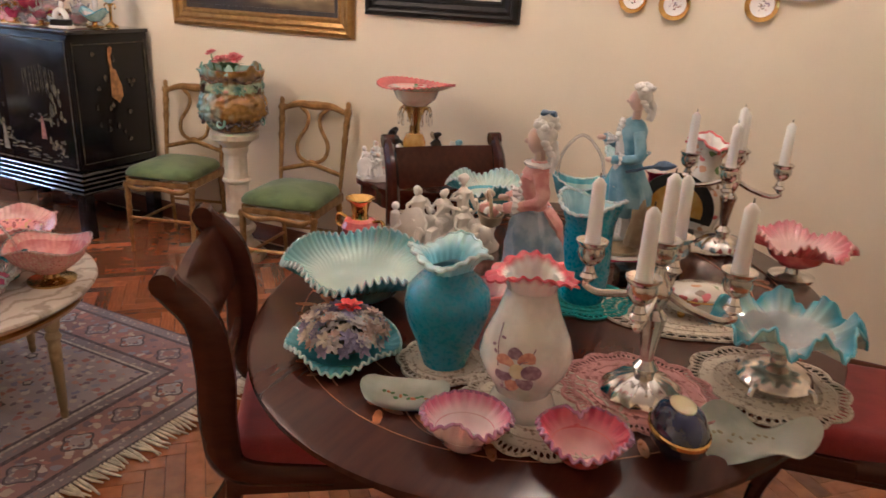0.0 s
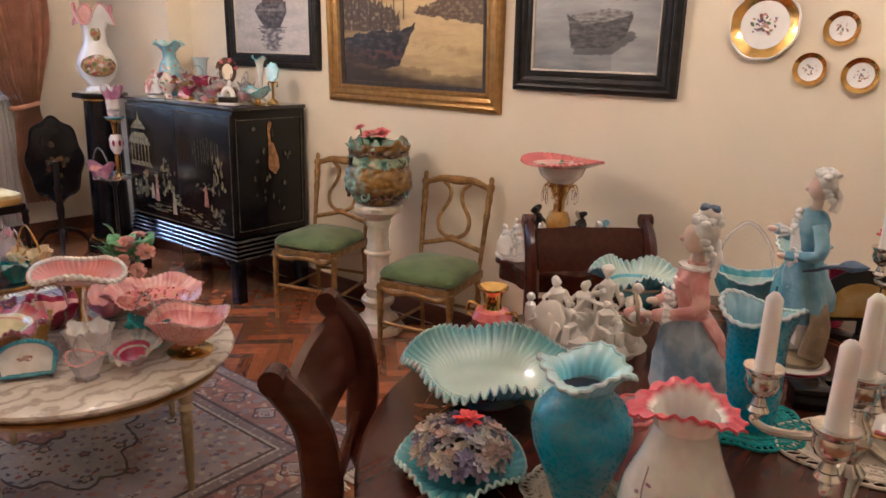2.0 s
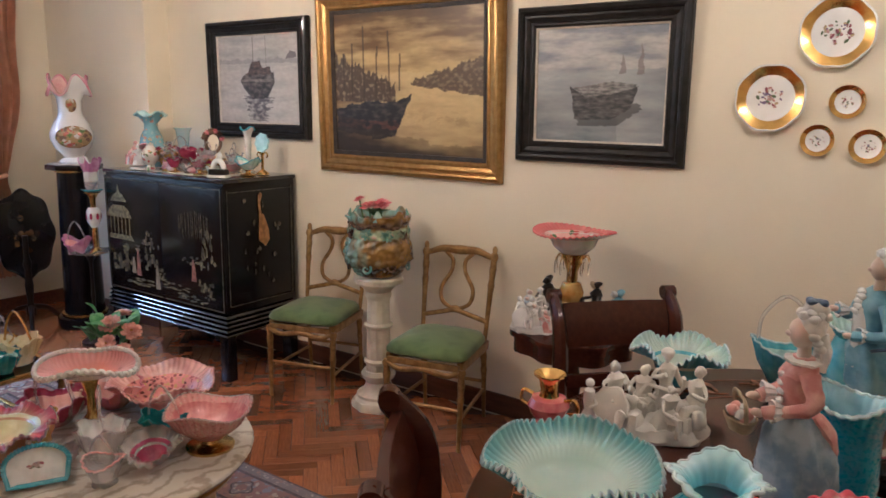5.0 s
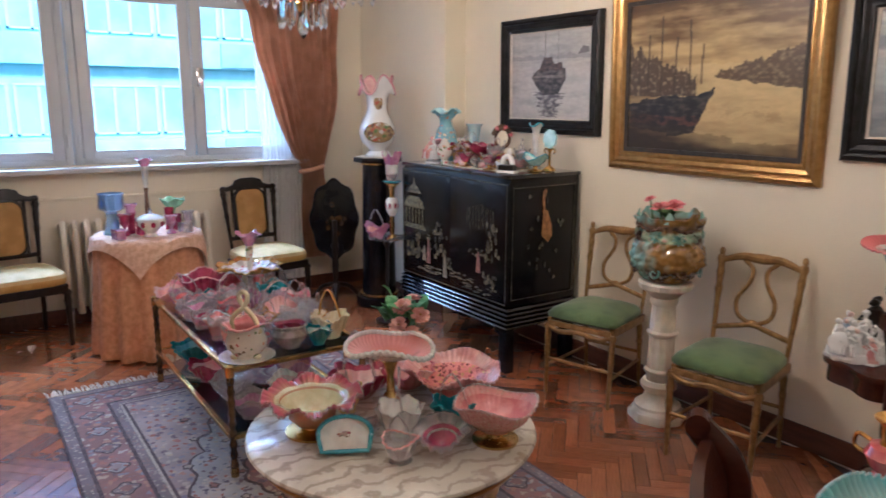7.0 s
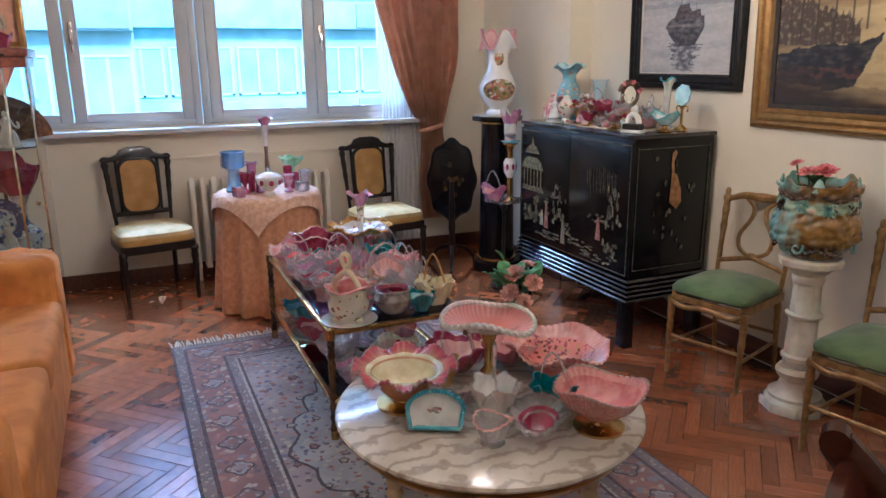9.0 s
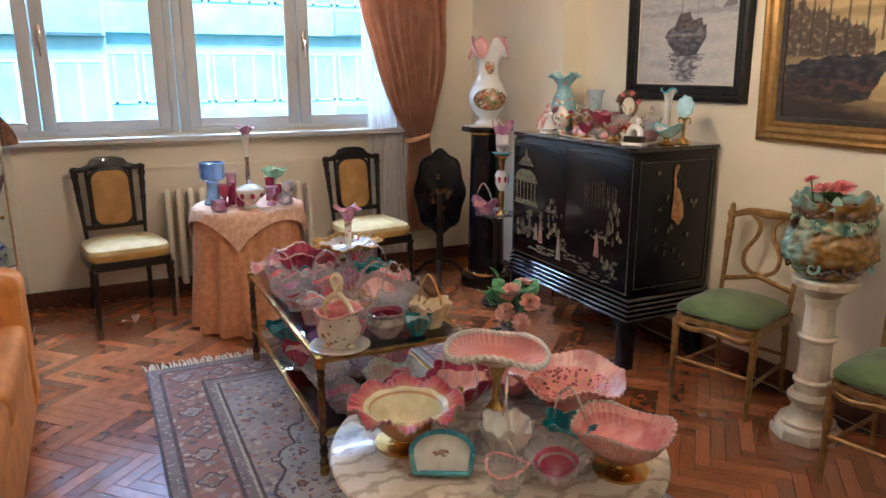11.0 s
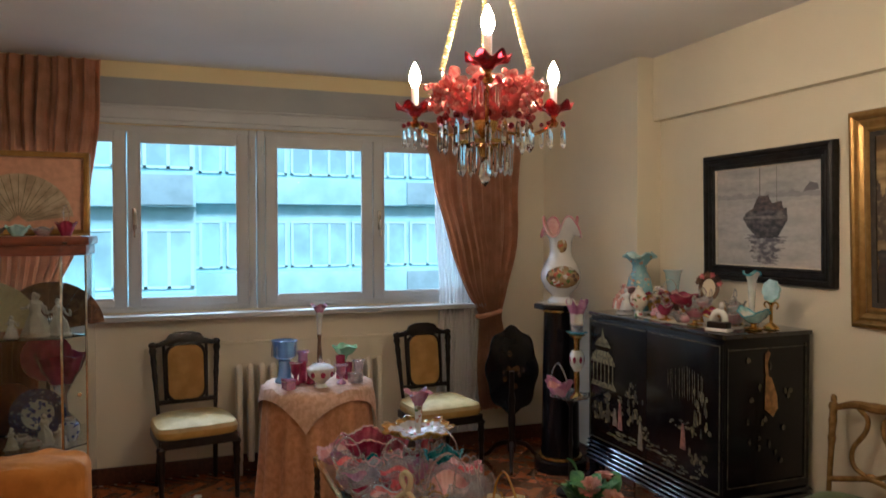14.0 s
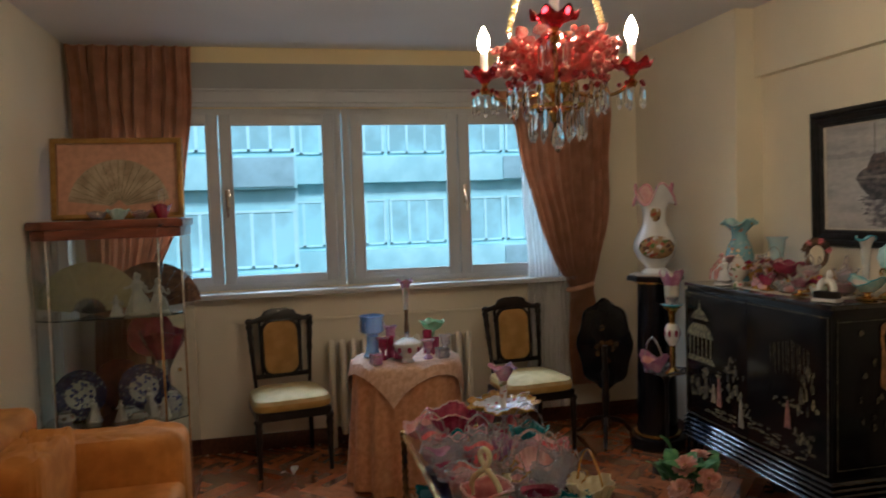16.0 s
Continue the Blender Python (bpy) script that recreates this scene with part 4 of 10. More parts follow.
def jardiniere():
    J = thing("jardiniere", "majolica jardiniere in brown and turquoise glaze with relief scrolls", "jardiniere", pose(-2.83, 3.885, 0.716))
    M["turqglaze"] = mat("turquoise_glaze", (0.17, 0.34, 0.27), 0.07, col2=(0.30, 0.44, 0.36), scale=20, coat=0.8)
    M["brownglaze"] = mat("brown_glaze", (0.055, 0.025, 0.02), 0.08, col2=(0.20, 0.12, 0.07), scale=20, coat=0.8)
    keys = [(0.0, 0.0), (0.10, 0.0), (0.118, 0.012), (0.122, 0.03), (0.152, 0.06), (0.170, 0.095), (0.172, 0.13), (0.162, 0.17), (0.146, 0.205), (0.138, 0.235), (0.142, 0.265), (0.154, 0.30), (0.160, 0.318), (0.152, 0.32), (0.134, 0.27), (0.126, 0.22), (0.0, 0.19)]
    prof = []
    for (r0, z0), (r1, z1) in zip(keys, keys[1:]):
        prof += [(r0 + (r1 - r0) * k / 5, z0 + (z1 - z0) * k / 5) for k in range(5)]
    out = len(prof) * 12 // 16

    def relief(a, k, r, z):
        if 0.015 < z < 0.325 and r > 0.12 and k < 0.78:
            p = Vector((3.0 * math.cos(a), 3.0 * math.sin(a), 17 * z))
            r += 0.020 * abs(noise.noise(p * 1.3)) + 0.010 * noise.noise(p * 3.1) + 0.007 * math.exp(-((z - 0.225) / 0.022) ** 2) * (1 + math.sin(10 * a))
        lift = 0.03 * max(0.0, math.cos(4 * a + 0.6)) ** 6 if z > 0.29 else 0.0
        return (r * math.cos(a), r * math.sin(a), z + lift)

    def colour(x, y, z):
        a = math.atan2(y, x)
        n1, n2 = fbm(7 * math.cos(a) * 0.5, 7 * math.sin(a) * 0.5, 10 * z, 4), fbm(x * 38, y * 38, z * 38, 3)
        amber, aqua, sage, dark = (0.25, 0.135, 0.025), (0.25, 0.46, 0.40), (0.34, 0.44, 0.28), (0.045, 0.02, 0.016)
        # aqua glaze turned to the window side, with that window's pale highlight painted in
        c = blend(aqua, amber, 0.55 + 0.95 * math.cos(a) + 0.8 * n1)
        c = blend(c, sage, 3.0 * (math.exp(-((z - 0.232) / 0.032) ** 2) - 0.4) + n2)
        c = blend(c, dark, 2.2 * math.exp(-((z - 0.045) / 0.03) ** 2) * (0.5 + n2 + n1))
        c = blend(c, (0.42, 0.22, 0.19), 1.6 * (n2 - 0.28) * (z > 0.18))
        c = blend(c, (0.16, 0.10, 0.05), 2.5 * math.exp(-((z - 0.275) / 0.014) ** 2) * (0.6 + n2))
        return [max(0.01, q * (1 + 0.45 * n2)) for q in c]

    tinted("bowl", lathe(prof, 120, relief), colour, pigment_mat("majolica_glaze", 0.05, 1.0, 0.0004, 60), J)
    for k in range(8):
        a = 2 * math.pi * k / 8 + 0.3
        c, s = math.cos(a), math.sin(a)
        spiral = [((0.036 - 0.0018 * i) * math.cos(i * 0.55), 0, (0.036 - 0.0018 * i) * math.sin(i * 0.55)) for i in range(1, 18)]
        part("scroll", moved(tube(spiral, [0.008 - 0.0003 * i for i in range(17)], 7), pose(0.160 * c, 0.160 * s, 0.06 + 0.008 * (k % 2), 12, 0, math.degrees(a) - 90)), M["brownglaze" if k % 2 else "turqglaze"], J, "relief scroll")
    for k in range(9):
        a = 2 * math.pi * k / 9 + 0.1
        part("relief_flower", roughen(moved(blossom(0.032, 8, k, 3, 0.7), pose(0.148 * math.cos(a), 0.148 * math.sin(a), 0.225 + 0.012 * (k % 2), 80, 0, math.degrees(a) + 90)), 0.004, 60), M["turqglaze"] if k % 3 else M["rosepink"] if k == 3 else M["brownglaze"], J, "relief flower")
    part("rope_band", tube([((0.146 + 0.004 * math.sin(30 * t)) * math.cos(t), (0.146 + 0.004 * math.sin(30 * t)) * math.sin(t), 0.272 + 0.012 * math.sin(5 * t)) for t in [2 * math.pi * i / 120 for i in range(120)]], 0.009, 7, True), M["brownglaze"], J)
    for k in range(4):
        a = radians(90 * k + 38)
        part("rim_peak", moved(lathe([(0.026, 0), (0.022, 0.025), (0.011, 0.05), (0.0, 0.058)], 10, lambda t, kk, r, z: (r * math.cos(t), 0.45 * r * math.sin(t), z)), pose(0.152 * math.cos(a), 0.152 * math.sin(a), 0.295, -10, 0, math.degrees(a) + 90)), M["turqglaze"], J)




def blossom(r, n=14, seed=1, layers=3, cup=0.7):
    q = random.Random(seed)
    bms = []
    for L in range(layers):
        for i in range(n):
            a = 2 * math.pi * (i + 0.5 * L) / n + q.uniform(-0.1, 0.1)
            e = radians(18 + 28 * L + q.uniform(-8, 8)) * cup
            ln = r * (1 - 0.22 * L)
            d = Vector((math.cos(a) * math.cos(e), math.sin(a) * math.cos(e), math.sin(e)))
            w = Vector((-math.sin(a), math.cos(a), 0)) * ln * 0.26
            up = d.cross(w).normalized() * ln * 0.1
            bm = bmesh.new()
            v = [bm.verts.new(p) for p in (d * 0.1 * ln, d * 0.55 * ln + w + up, d * ln * 0.95 + w * 0.6, d * ln * 1.02, d * ln * 0.95 - w * 0.6, d * 0.55 * ln - w + up, d * 0.6 * ln - up)]
            for k in range(1, 6):
                bm.faces.new((v[6], v[k], v[k + 1])) if k < 5 else None
            bm.faces.new((v[0], v[1], v[6]))
            bm.faces.new((v[0], v[6], v[5]))
            bms.append(bm)
    bms.append(ball(r * 0.16, (0, 0, r * 0.1), 8, 5))
    return join(*bms)


def leaf(ln, w):
    bm = bmesh.new()
    n = 6
    L = [[bm.verts.new((sx * w * math.sin(math.pi * (i + 0.4) / (n + 0.8)), ln * i / n, 0.25 * ln * math.sin(2.4 * i / n) + (0.12 * w if sx else 0))) for sx in (-1, 0, 1)] for i in range(n + 1)]
    for a, b in zip(L, L[1:]):
        bm.faces.new((a[0], a[1], b[1], b[0]))
        bm.faces.new((a[1], a[2], b[2], b[1]))
    return bm


def roses():
    F = thing("artificial_roses", "pink artificial roses with dark leaves in the jardiniere", "flowers", pose(-2.83, 3.885, 0.906))
    for k, (x, y, z, r) in enumerate(((-0.075, -0.06, 0.20, 0.034), (-0.02, -0.05, 0.165, 0.05), (0.03, -0.01, 0.172, 0.056), (-0.01, 0.02, 0.165, 0.045))):
        f = part("rose", moved(blossom(r, 8, k + 1, 5, 0.95), pose(x, y, z, 18, k * 9 - 10)), M["rosepink"], F)
        part("stem", tube([(x * 0.3, y * 0.3, 0.0), (x * 0.8, y * 0.8, 0.1), (x, y, z)], 0.004, 6), M["green"], F)
    for k in range(8):
        a = k * 45
        part("leaf", moved(leaf(0.085, 0.02), pose(0, -0.02, 0.11, 20, 0, a)), M["green"], F)


column()
jardiniere()
roses()


# ---- chandelier ----
M["cranglass"] = mat("cranberry_glass", (0.50, 0.02, 0.035), 0.06, var=0.15, scale=30, trans=0.7, coat=0.5)
M["pinkglassd"] = mat("rose_opaline_dish", (0.78, 0.22, 0.20), 0.12, var=0.15, scale=20, trans=0.45, sss=0.2, coat=0.4)
M["goldlink"] = mat("pale_gold_bead", (0.75, 0.60, 0.30), 0.22, 0.8, var=0.15, scale=60)


def prism_drop(ln, r):
    return lathe([(0.0, 0), (r * 0.5, -0.12 * ln), (r * 0.75, -0.2 * ln), (r, -0.75 * ln), (r * 0.8, -0.85 * ln), (0.0, -ln)], 6)


M["redbead"] = mat("rose_red_glass_bead", (0.86, 0.16, 0.14), 0.06, col2=(0.95, 0.46, 0.40), scale=60, trans=0.55, coat=0.6)


def chandelier():
    C = thing("chandelier", "lit three-light chandelier of cranberry glass with clear prism drops", "chandelier", pose(-3.27, 2.21, 0))
    wav = lambda n, amp, r0: (lambda a, k, r, z: (r * (1 + amp * math.sin(n * a) * (r / r0) ** 3) * math.cos(a), r * (1 + amp * math.sin(n * a) * (r / r0) ** 3) * math.sin(a), z + amp * 0.25 * math.sin(n * a) * (r / r0) ** 3))
    part("bowl", lathe([(0.0, 2.03), (0.04, 2.02), (0.08, 2.035), (0.115, 2.065), (0.14, 2.10), (0.16, 2.135), (0.155, 2.137), (0.11, 2.075), (0.075, 2.045), (0.0, 2.04)], 72, wav(9, 0.07, 0.16)), M["pinkglassd"], C, "ruffled rose glass bowl")
    part("bulb", lathe([(0.0, 2.205), (0.008, 2.207), (0.016, 2.222), (0.018, 2.238), (0.010, 2.256), (0.0, 2.26)], 16), M["bulb_dim"], C, "lit bulb among the glass flowers")
    part("stem", lathe([(0.0, 1.90), (0.02, 1.90), (0.03, 1.93), (0.012, 1.96), (0.04, 1.99), (0.045, 2.02), (0.015, 2.05), (0.015, 2.16), (0.03, 2.18), (0.0, 2.2)], 18), M["brass"], C)
    part("crown", lathe([(0.0, 2.60), (0.05, 2.585), (0.075, 2.60), (0.06, 2.61), (0.02, 2.63), (0.02, 2.66), (0.0, 2.66)], 24), M["brass"], C, "brass crown where the chains meet")
    part("rod", tube([(0, 0, 2.65), (0, 0, CEIL - 0.02)], 0.006, 8), M["brass"], C)
    part("ceiling_rose", lathe([(0.0, CEIL - 0.04), (0.03, CEIL - 0.04), (0.055, CEIL - 0.01), (0.055, CEIL), (0.0, CEIL)], 24), M["brass"], C)
    for k in range(3):
        a = radians(120 * k - 22)
        c, s = math.cos(a), math.sin(a)
        up = 0.07 if k == 0 else 0.0
        arm = part("arm", tube(bez([(0.04 * c, 0.04 * s, 2.0), (0.14 * c, 0.14 * s, 1.985), (0.23 * c, 0.23 * s, 2.0 + up), (0.285 * c, 0.285 * s, 2.045 + up), (0.285 * c, 0.285 * s, 2.075 + up)], 6), 0.006, 8), M["brass"], C)
        m = pose(0.285 * c, 0.285 * s, up)
        part("cup", moved(lathe([(0.0, 2.06), (0.015, 2.06), (0.026, 2.074), (0.05, 2.086), (0.070, 2.096), (0.070, 2.1), (0.048, 2.091), (0.0, 2.083)], 84, wav(7, 0.045, 0.070)), m), M["cranglass"], arm, "ruffled cranberry drip cup")
        part("candle_sleeve", moved(lathe([(0.0, 2.086), (0.013, 2.086), (0.013, 2.165), (0.0, 2.165)], 16), m), M["candle"], arm)
        part("bulb", moved(lathe([(0.0, 2.166), (0.009, 2.166), (0.014, 2.176), (0.0205, 2.195), (0.018, 2.218), (0.008, 2.243), (0.0, 2.256)], 16), m), M["bulb"], arm, "lit flame-shaped bulb")
        part("finial", moved(lathe([(0.0, 2.02), (0.012, 2.02), (0.02, 2.035), (0.008, 2.05), (0.014, 2.06), (0.0, 2.06)], 14), m), M["brass"], arm)
        for j in range(5):
            b = radians(72 * j + 20)
            x, y = 0.285 * c + 0.042 * math.cos(b), 0.285 * s + 0.042 * math.sin(b)
            part("bead", ball(0.0085, (x, y, 2.03 + up), 10, 7), M["cranglass"], arm)
            part("drop", moved(prism_drop(0.075, 0.0085), pose(x, y, 2.02 + up)), M["glass"], arm, "clear prism drop")
        # chain of gilt beads
        a2 = a + radians(60)
        bms = []
        for i in range(34):
            t = i / 33
            r = 0.165 * (1 - t) + 0.05 * t
            z = 2.18 + 0.41 * t
            bms.append(ball((0.0105, 0.0105, 0.012) if i % 3 else (0.0075, 0.012, 0.010), (r * math.cos(a2), r * math.sin(a2), z), 8, 6))
        part("chain", join(*bms), M["goldlink"], C, "gilt bead chain")
    q = random.Random(9)
    for k in range(18):
        a = radians(20 * k)
        part("drop", moved(prism_drop(0.10, 0.011), pose(0.155 * math.cos(a), 0.155 * math.sin(a), 2.015)), M["glass"], C, "clear prism drop")
        part("bead", ball(0.012, (0.155 * math.cos(a), 0.155 * math.sin(a), 2.025), 9, 7), M["cranglass"], C)
    for k in range(12):
        a = radians(30 * k + 12)
        part("drop", moved(prism_drop(0.11, 0.010), pose(0.085 * math.cos(a), 0.085 * math.sin(a), 1.945)), M["glass"], C, "clear prism drop")
    part("pendant", lathe([(0.0, 1.80), (0.012, 1.812), (0.026, 1.84), (0.02, 1.87), (0.008, 1.90), (0.0, 1.905)], 8), M["glass"], C, "large faceted bottom drop")
    part("lower_ring", lathe([(0.08, 1.945), (0.09, 1.94), (0.092, 1.952), (0.08, 1.955)], 32), M["brass"], C)
    proto = part("bead", ball(0.0105, (0, 0, 0), 8, 6), M["redbead"], C, "", pose(0.16, 0, 2.06))
    petal = part("petal", moved(leaf(0.05, 0.026), pose(0, 0, 0, 50)), M["redbead"], C, "pink glass petal", pose(0.15, 0, 2.10))
    for k in range(170):
        a, u = k * 2.399, q.random()
        r = 0.15 + 0.05 * u + q.uniform(-0.015, 0.015)
        b = new("bead", proto.data)
        b.parent = C
        b.matrix_basis = pose(r * math.cos(a), r * math.sin(a), 2.035 + 0.11 * u + q.uniform(-0.02, 0.02)) @ Matrix.Scale(q.uniform(0.7, 1.3), 4)
    for k in range(54):
        a = k * 2.399
        b = new("petal", petal.data)
        b.parent = C
        b.matrix_basis = pose(0.16 * math.cos(a), 0.16 * math.sin(a), 2.07 + 0.07 * q.random(), q.uniform(-40, 40), q.uniform(-30, 30), math.degrees(a) - 90)



chandelier()


def dining_lamp():
    L = thing("pendant_lamp", "lit brass pendant with three bulbs over the dining table", "lamp", pose(-0.45, 2.85, 0))
    part("canopy", lathe([(0.0, CEIL - 0.04), (0.05, CEIL - 0.03), (0.06, CEIL), (0.0, CEIL)], 24), M["brass"], L)
    part("rod", tube([(0, 0, 2.36), (0, 0, CEIL - 0.03)], 0.006, 8), M["brass"], L)
    part("hub", lathe([(0.0, 2.30), (0.03, 2.31), (0.035, 2.35), (0.0, 2.38)], 18), M["brass"], L)
    for k in range(3):
        a = radians(120 * k + 15)
        c, s = math.cos(a), math.sin(a)
        arm = part("arm", tube(bez([(0.02 * c, 0.02 * s, 2.34), (0.12 * c, 0.12 * s, 2.30), (0.2 * c, 0.2 * s, 2.34)], 5), 0.006, 8), M["brass"], L)
        part("bulb", moved(lathe([(0.0, 2.345), (0.009, 2.345), (0.019, 2.38), (0.017, 2.405), (0.0, 2.44)], 16), pose(0.2 * c, 0.2 * s, 0)), M["bulb_dim"], arm)


dining_lamp()


# ---- black lacquer cabinet ----
M["goldpaint"] = mat("raised_gold_paint", (0.15, 0.125, 0.05), 0.5, 0.1, col2=(0.24, 0.205, 0.10), var=0.5, scale=50, bump=0.0004)
M["dullgold"] = mat("worn_gold_paint", (0.06, 0.052, 0.024), 0.5, 0.1, col2=(0.12, 0.10, 0.05), var=0.6, scale=40)
M["palered"] = mat("faded_red_paint", (0.30, 0.13, 0.09), 0.5, var=0.3, scale=40)
M["ivory"] = mat("ivory_paint", (0.24, 0.20, 0.13), 0.5, var=0.2, scale=40)
M["cabtop"] = motif_mat("lacquer_top", (0.012, 0.012, 0.014), [(0.06, 0.045, 0.02), (0.02, 0.02, 0.02)], 30, 0.14, 0.3, 0, 0.7)


M["ribgloss"] = mat("polished_black_moulding", (0.006, 0.006, 0.008), 0.1, var=0.2, scale=6, coat=1.0)
M["satinblack"] = mat("satin_black_top", (0.006, 0.006, 0.007), 0.16, var=0.3, scale=8)

for key in ("satinblack", "blackframe"):
    nodes_of(M[key])[2].inputs["Specular IOR Level"].default_value = 0.25


def stepped(w, d, z):
    """A moulding step with a lip below and a sloping face above."""
    bm = bmesh.new()
    rings = [[bm.verts.new((sx * (w / 2 - q), sy * (d / 2 - q), z + h)) for sx, sy in ((-1, -1), (1, -1), (1, 1), (-1, 1))] for q, h in ((0.004, 0.002), (0.0, 0.004), (0.0, 0.008), (0.0150, 0.0245), (0.024, 0.026))]
    for a, b in zip(rings, rings[1:]):
        for k in range(4):
            bm.faces.new((a[k], a[(k + 1) % 4], b[(k + 1) % 4], b[k]))
    bm.faces.new(rings[0])
    bm.faces.new(rings[-1])
    return bm


def cabinet():
    W, D, Z0, Z1 = 1.14, 0.54, 0.40, 1.165
    C = thing("lacquer_cabinet", "black lacquer chinoiserie cabinet with raised gold landscapes on a stand", "cabinet", pose(-4.28, 3.60 + D / 2, 0, 0, 0, 0.5))
    part("body", box(W - 0.01, D - 0.012, Z1 - Z0 - 0.02, (0, 0.004, Z0), 0.003), M["lacquer"], C)
    part("top", box(W + 0.012, D + 0.008, 0.022, (0, 0, Z1 - 0.02), 0.004), M["cabtop"], C)
    for i in range(5):
        z = 0.27 + i * 0.026
        e = 0.012 + 0.006 * (5 - i)
        part("moulding", stepped(W + e, D + e, z), M["ribgloss"], C)
    for s in (-1, 1):
        for t in (-1, 1):
            leg = part("leg", box(0.075, 0.06, 0.272, (s * (W / 2 - 0.035), t * (D / 2 - 0.03), 0), 0.004), M["lacquer"], C)
        part("bracket", box(0.06, 0.02, 0.05, (s * (W / 2 - 0.10), -D / 2 + 0.02, 0.222), 0.008), M["lacquer"], C)
    # two doors, gilt border lines and scenery on the front and the sides
    y = -D / 2 - 0.002
    H = Z1 - Z0 - 0.03
    for s in (-1, 1):
        d = part("door", box(W / 2 - 0.004, 0.012, H - 0.012, (s * (W / 4 - 0.001), y + 0.004, Z0 + 0.004), 0.003), M["lacquer"], C)
        w2 = W / 2 - 0.03
        cx = s * (W / 4 - 0.002)
        part("border", join(box(w2, 0.002, 0.006, (cx, y - 0.0025, Z0 + 0.012), 0), box(w2, 0.002, 0.006, (cx, y - 0.0025, Z0 + H - 0.026), 0), box(0.006, 0.002, H - 0.03, (cx + s * w2 / 2, y - 0.0025, Z0 + 0.012), 0)), M["dullgold"], d, "thin gilt border")

    def paint_on(pts, m, name="gilding", off=0.0045, side=None, lab=""):
        bm = prism(pts, 0.0025)
        if side is None:
            bm = moved(bm, pose(0, y - off + 0.0025, Z0, 90))
        else:
            bm = moved(bm, pose(W / 2 - 0.006 + off, 0, Z0, 90, 0, 90))
        part(name, bm, m, C, lab, None, False)

    q = random.Random(21)

    def blob(cx, cz, rx, rz, n=18, rough=0.35):
        return [(cx + rx * math.cos(2 * math.pi * i / n) * (1 + q.uniform(-rough, rough)), cz + rz * math.sin(2 * math.pi * i / n) * (1 + q.uniform(-rough, rough))) for i in range(n)]

    g, dg = M["goldpaint"], M["dullgold"]
    # pagoda
    X = -0.42
    paint_on([(X - 0.13, 0.47), (X + 0.13, 0.47), (X + 0.10, 0.52), (X + 0.06, 0.545), (X - 0.06, 0.545), (X - 0.10, 0.52)], g, "pagoda_roof")
    paint_on([(X - 0.085, 0.57), (X + 0.085, 0.57), (X + 0.05, 0.61), (X + 0.015, 0.625), (X, 0.68), (X - 0.015, 0.625), (X - 0.05, 0.61)], g, "pagoda_roof")
    for k in range(6):
        paint_on([(X - 0.1 + 0.04 * k, 0.36), (X - 0.092 + 0.04 * k, 0.36), (X - 0.092 + 0.04 * k, 0.47), (X - 0.1 + 0.04 * k, 0.47)], g, "pagoda_post")
    paint_on([(X - 0.12, 0.33), (X + 0.14, 0.33), (X + 0.12, 0.36), (X - 0.11, 0.36)], g, "terrace")
    # shore, trees and plain upright shapes
    for cx, cz, rx, rz in ((-0.30, 0.25, 0.09, 0.06), (-0.44, 0.18, 0.07, 0.05), (-0.10, 0.27, 0.07, 0.09), (-0.14, 0.36, 0.05, 0.05), (0.30, 0.28, 0.10, 0.025), (0.43, 0.36, 0.06, 0.12), (0.40, 0.12, 0.08, 0.05), (0.12, 0.10, 0.12, 0.02), (-0.2, 0.08, 0.16, 0.022), (0.28, 0.055, 0.14, 0.02), (-0.02, 0.16, 0.05, 0.035)):
        for _ in range(20):
            paint_on(blob(cx + q.uniform(-rx, rx), cz + q.uniform(-rz, rz), rx * q.uniform(0.08, 0.24), rz * q.uniform(0.10, 0.3), 9), g if q.random() < 0.45 else dg, "gilding", 0.0040 + 0.0006 * q.random())
    for x, z, h, m in ((-0.24, 0.12, 0.16, "palered"), (-0.29, 0.13, 0.10, "ivory"), (-0.05, 0.06, 0.15, "ivory"), (0.30, 0.16, 0.13, "palered"), (-0.43, 0.14, 0.10, "dullgold"), (-0.36, 0.14, 0.12, "dullgold")):
        paint_on([(x - 0.022, z), (x + 0.022, z), (x + 0.012, z + h * 0.75), (x + 0.004, z + h), (x - 0.006, z + h), (x - 0.013, z + h * 0.7)], M[m], "motif", 0.006)
    for k in range(14):
        x = 0.18 + 0.02 * k + q.uniform(-0.01, 0.01)
        paint_on([(x, 0.58 - 0.04 * abs(k - 7) / 7), (x + 0.004, 0.58 - 0.04 * abs(k - 7) / 7), (x + 0.006, 0.44 + q.uniform(-0.05, 0.05)), (x + 0.002, 0.44)], dg, "willow_branch")
    # side panel: crane and blossoms
    for s in (1,):
        part("side_border", join(box(0.002, D - 0.06, 0.005, (W / 2 + 0.0, 0, Z0 + 0.04), 0), box(0.002, D - 0.06, 0.005, (W / 2 + 0.0, 0, Z1 - 0.075), 0), box(0.002, 0.005, H - 0.07, (W / 2, -D / 2 + 0.03, Z0 + 0.04), 0), box(0.002, 0.005, H - 0.07, (W / 2, D / 2 - 0.03, Z0 + 0.04), 0)), dg, C)
        crane = mat("apricot_gilding", (0.34, 0.17, 0.055), 0.5, var=0.3, scale=30)
        paint_on([(-0.02, 0.40), (0.03, 0.36), (0.06, 0.40), (0.055, 0.46), (0.02, 0.55), (-0.015, 0.56)], crane, "crane", 0.0065, 1)
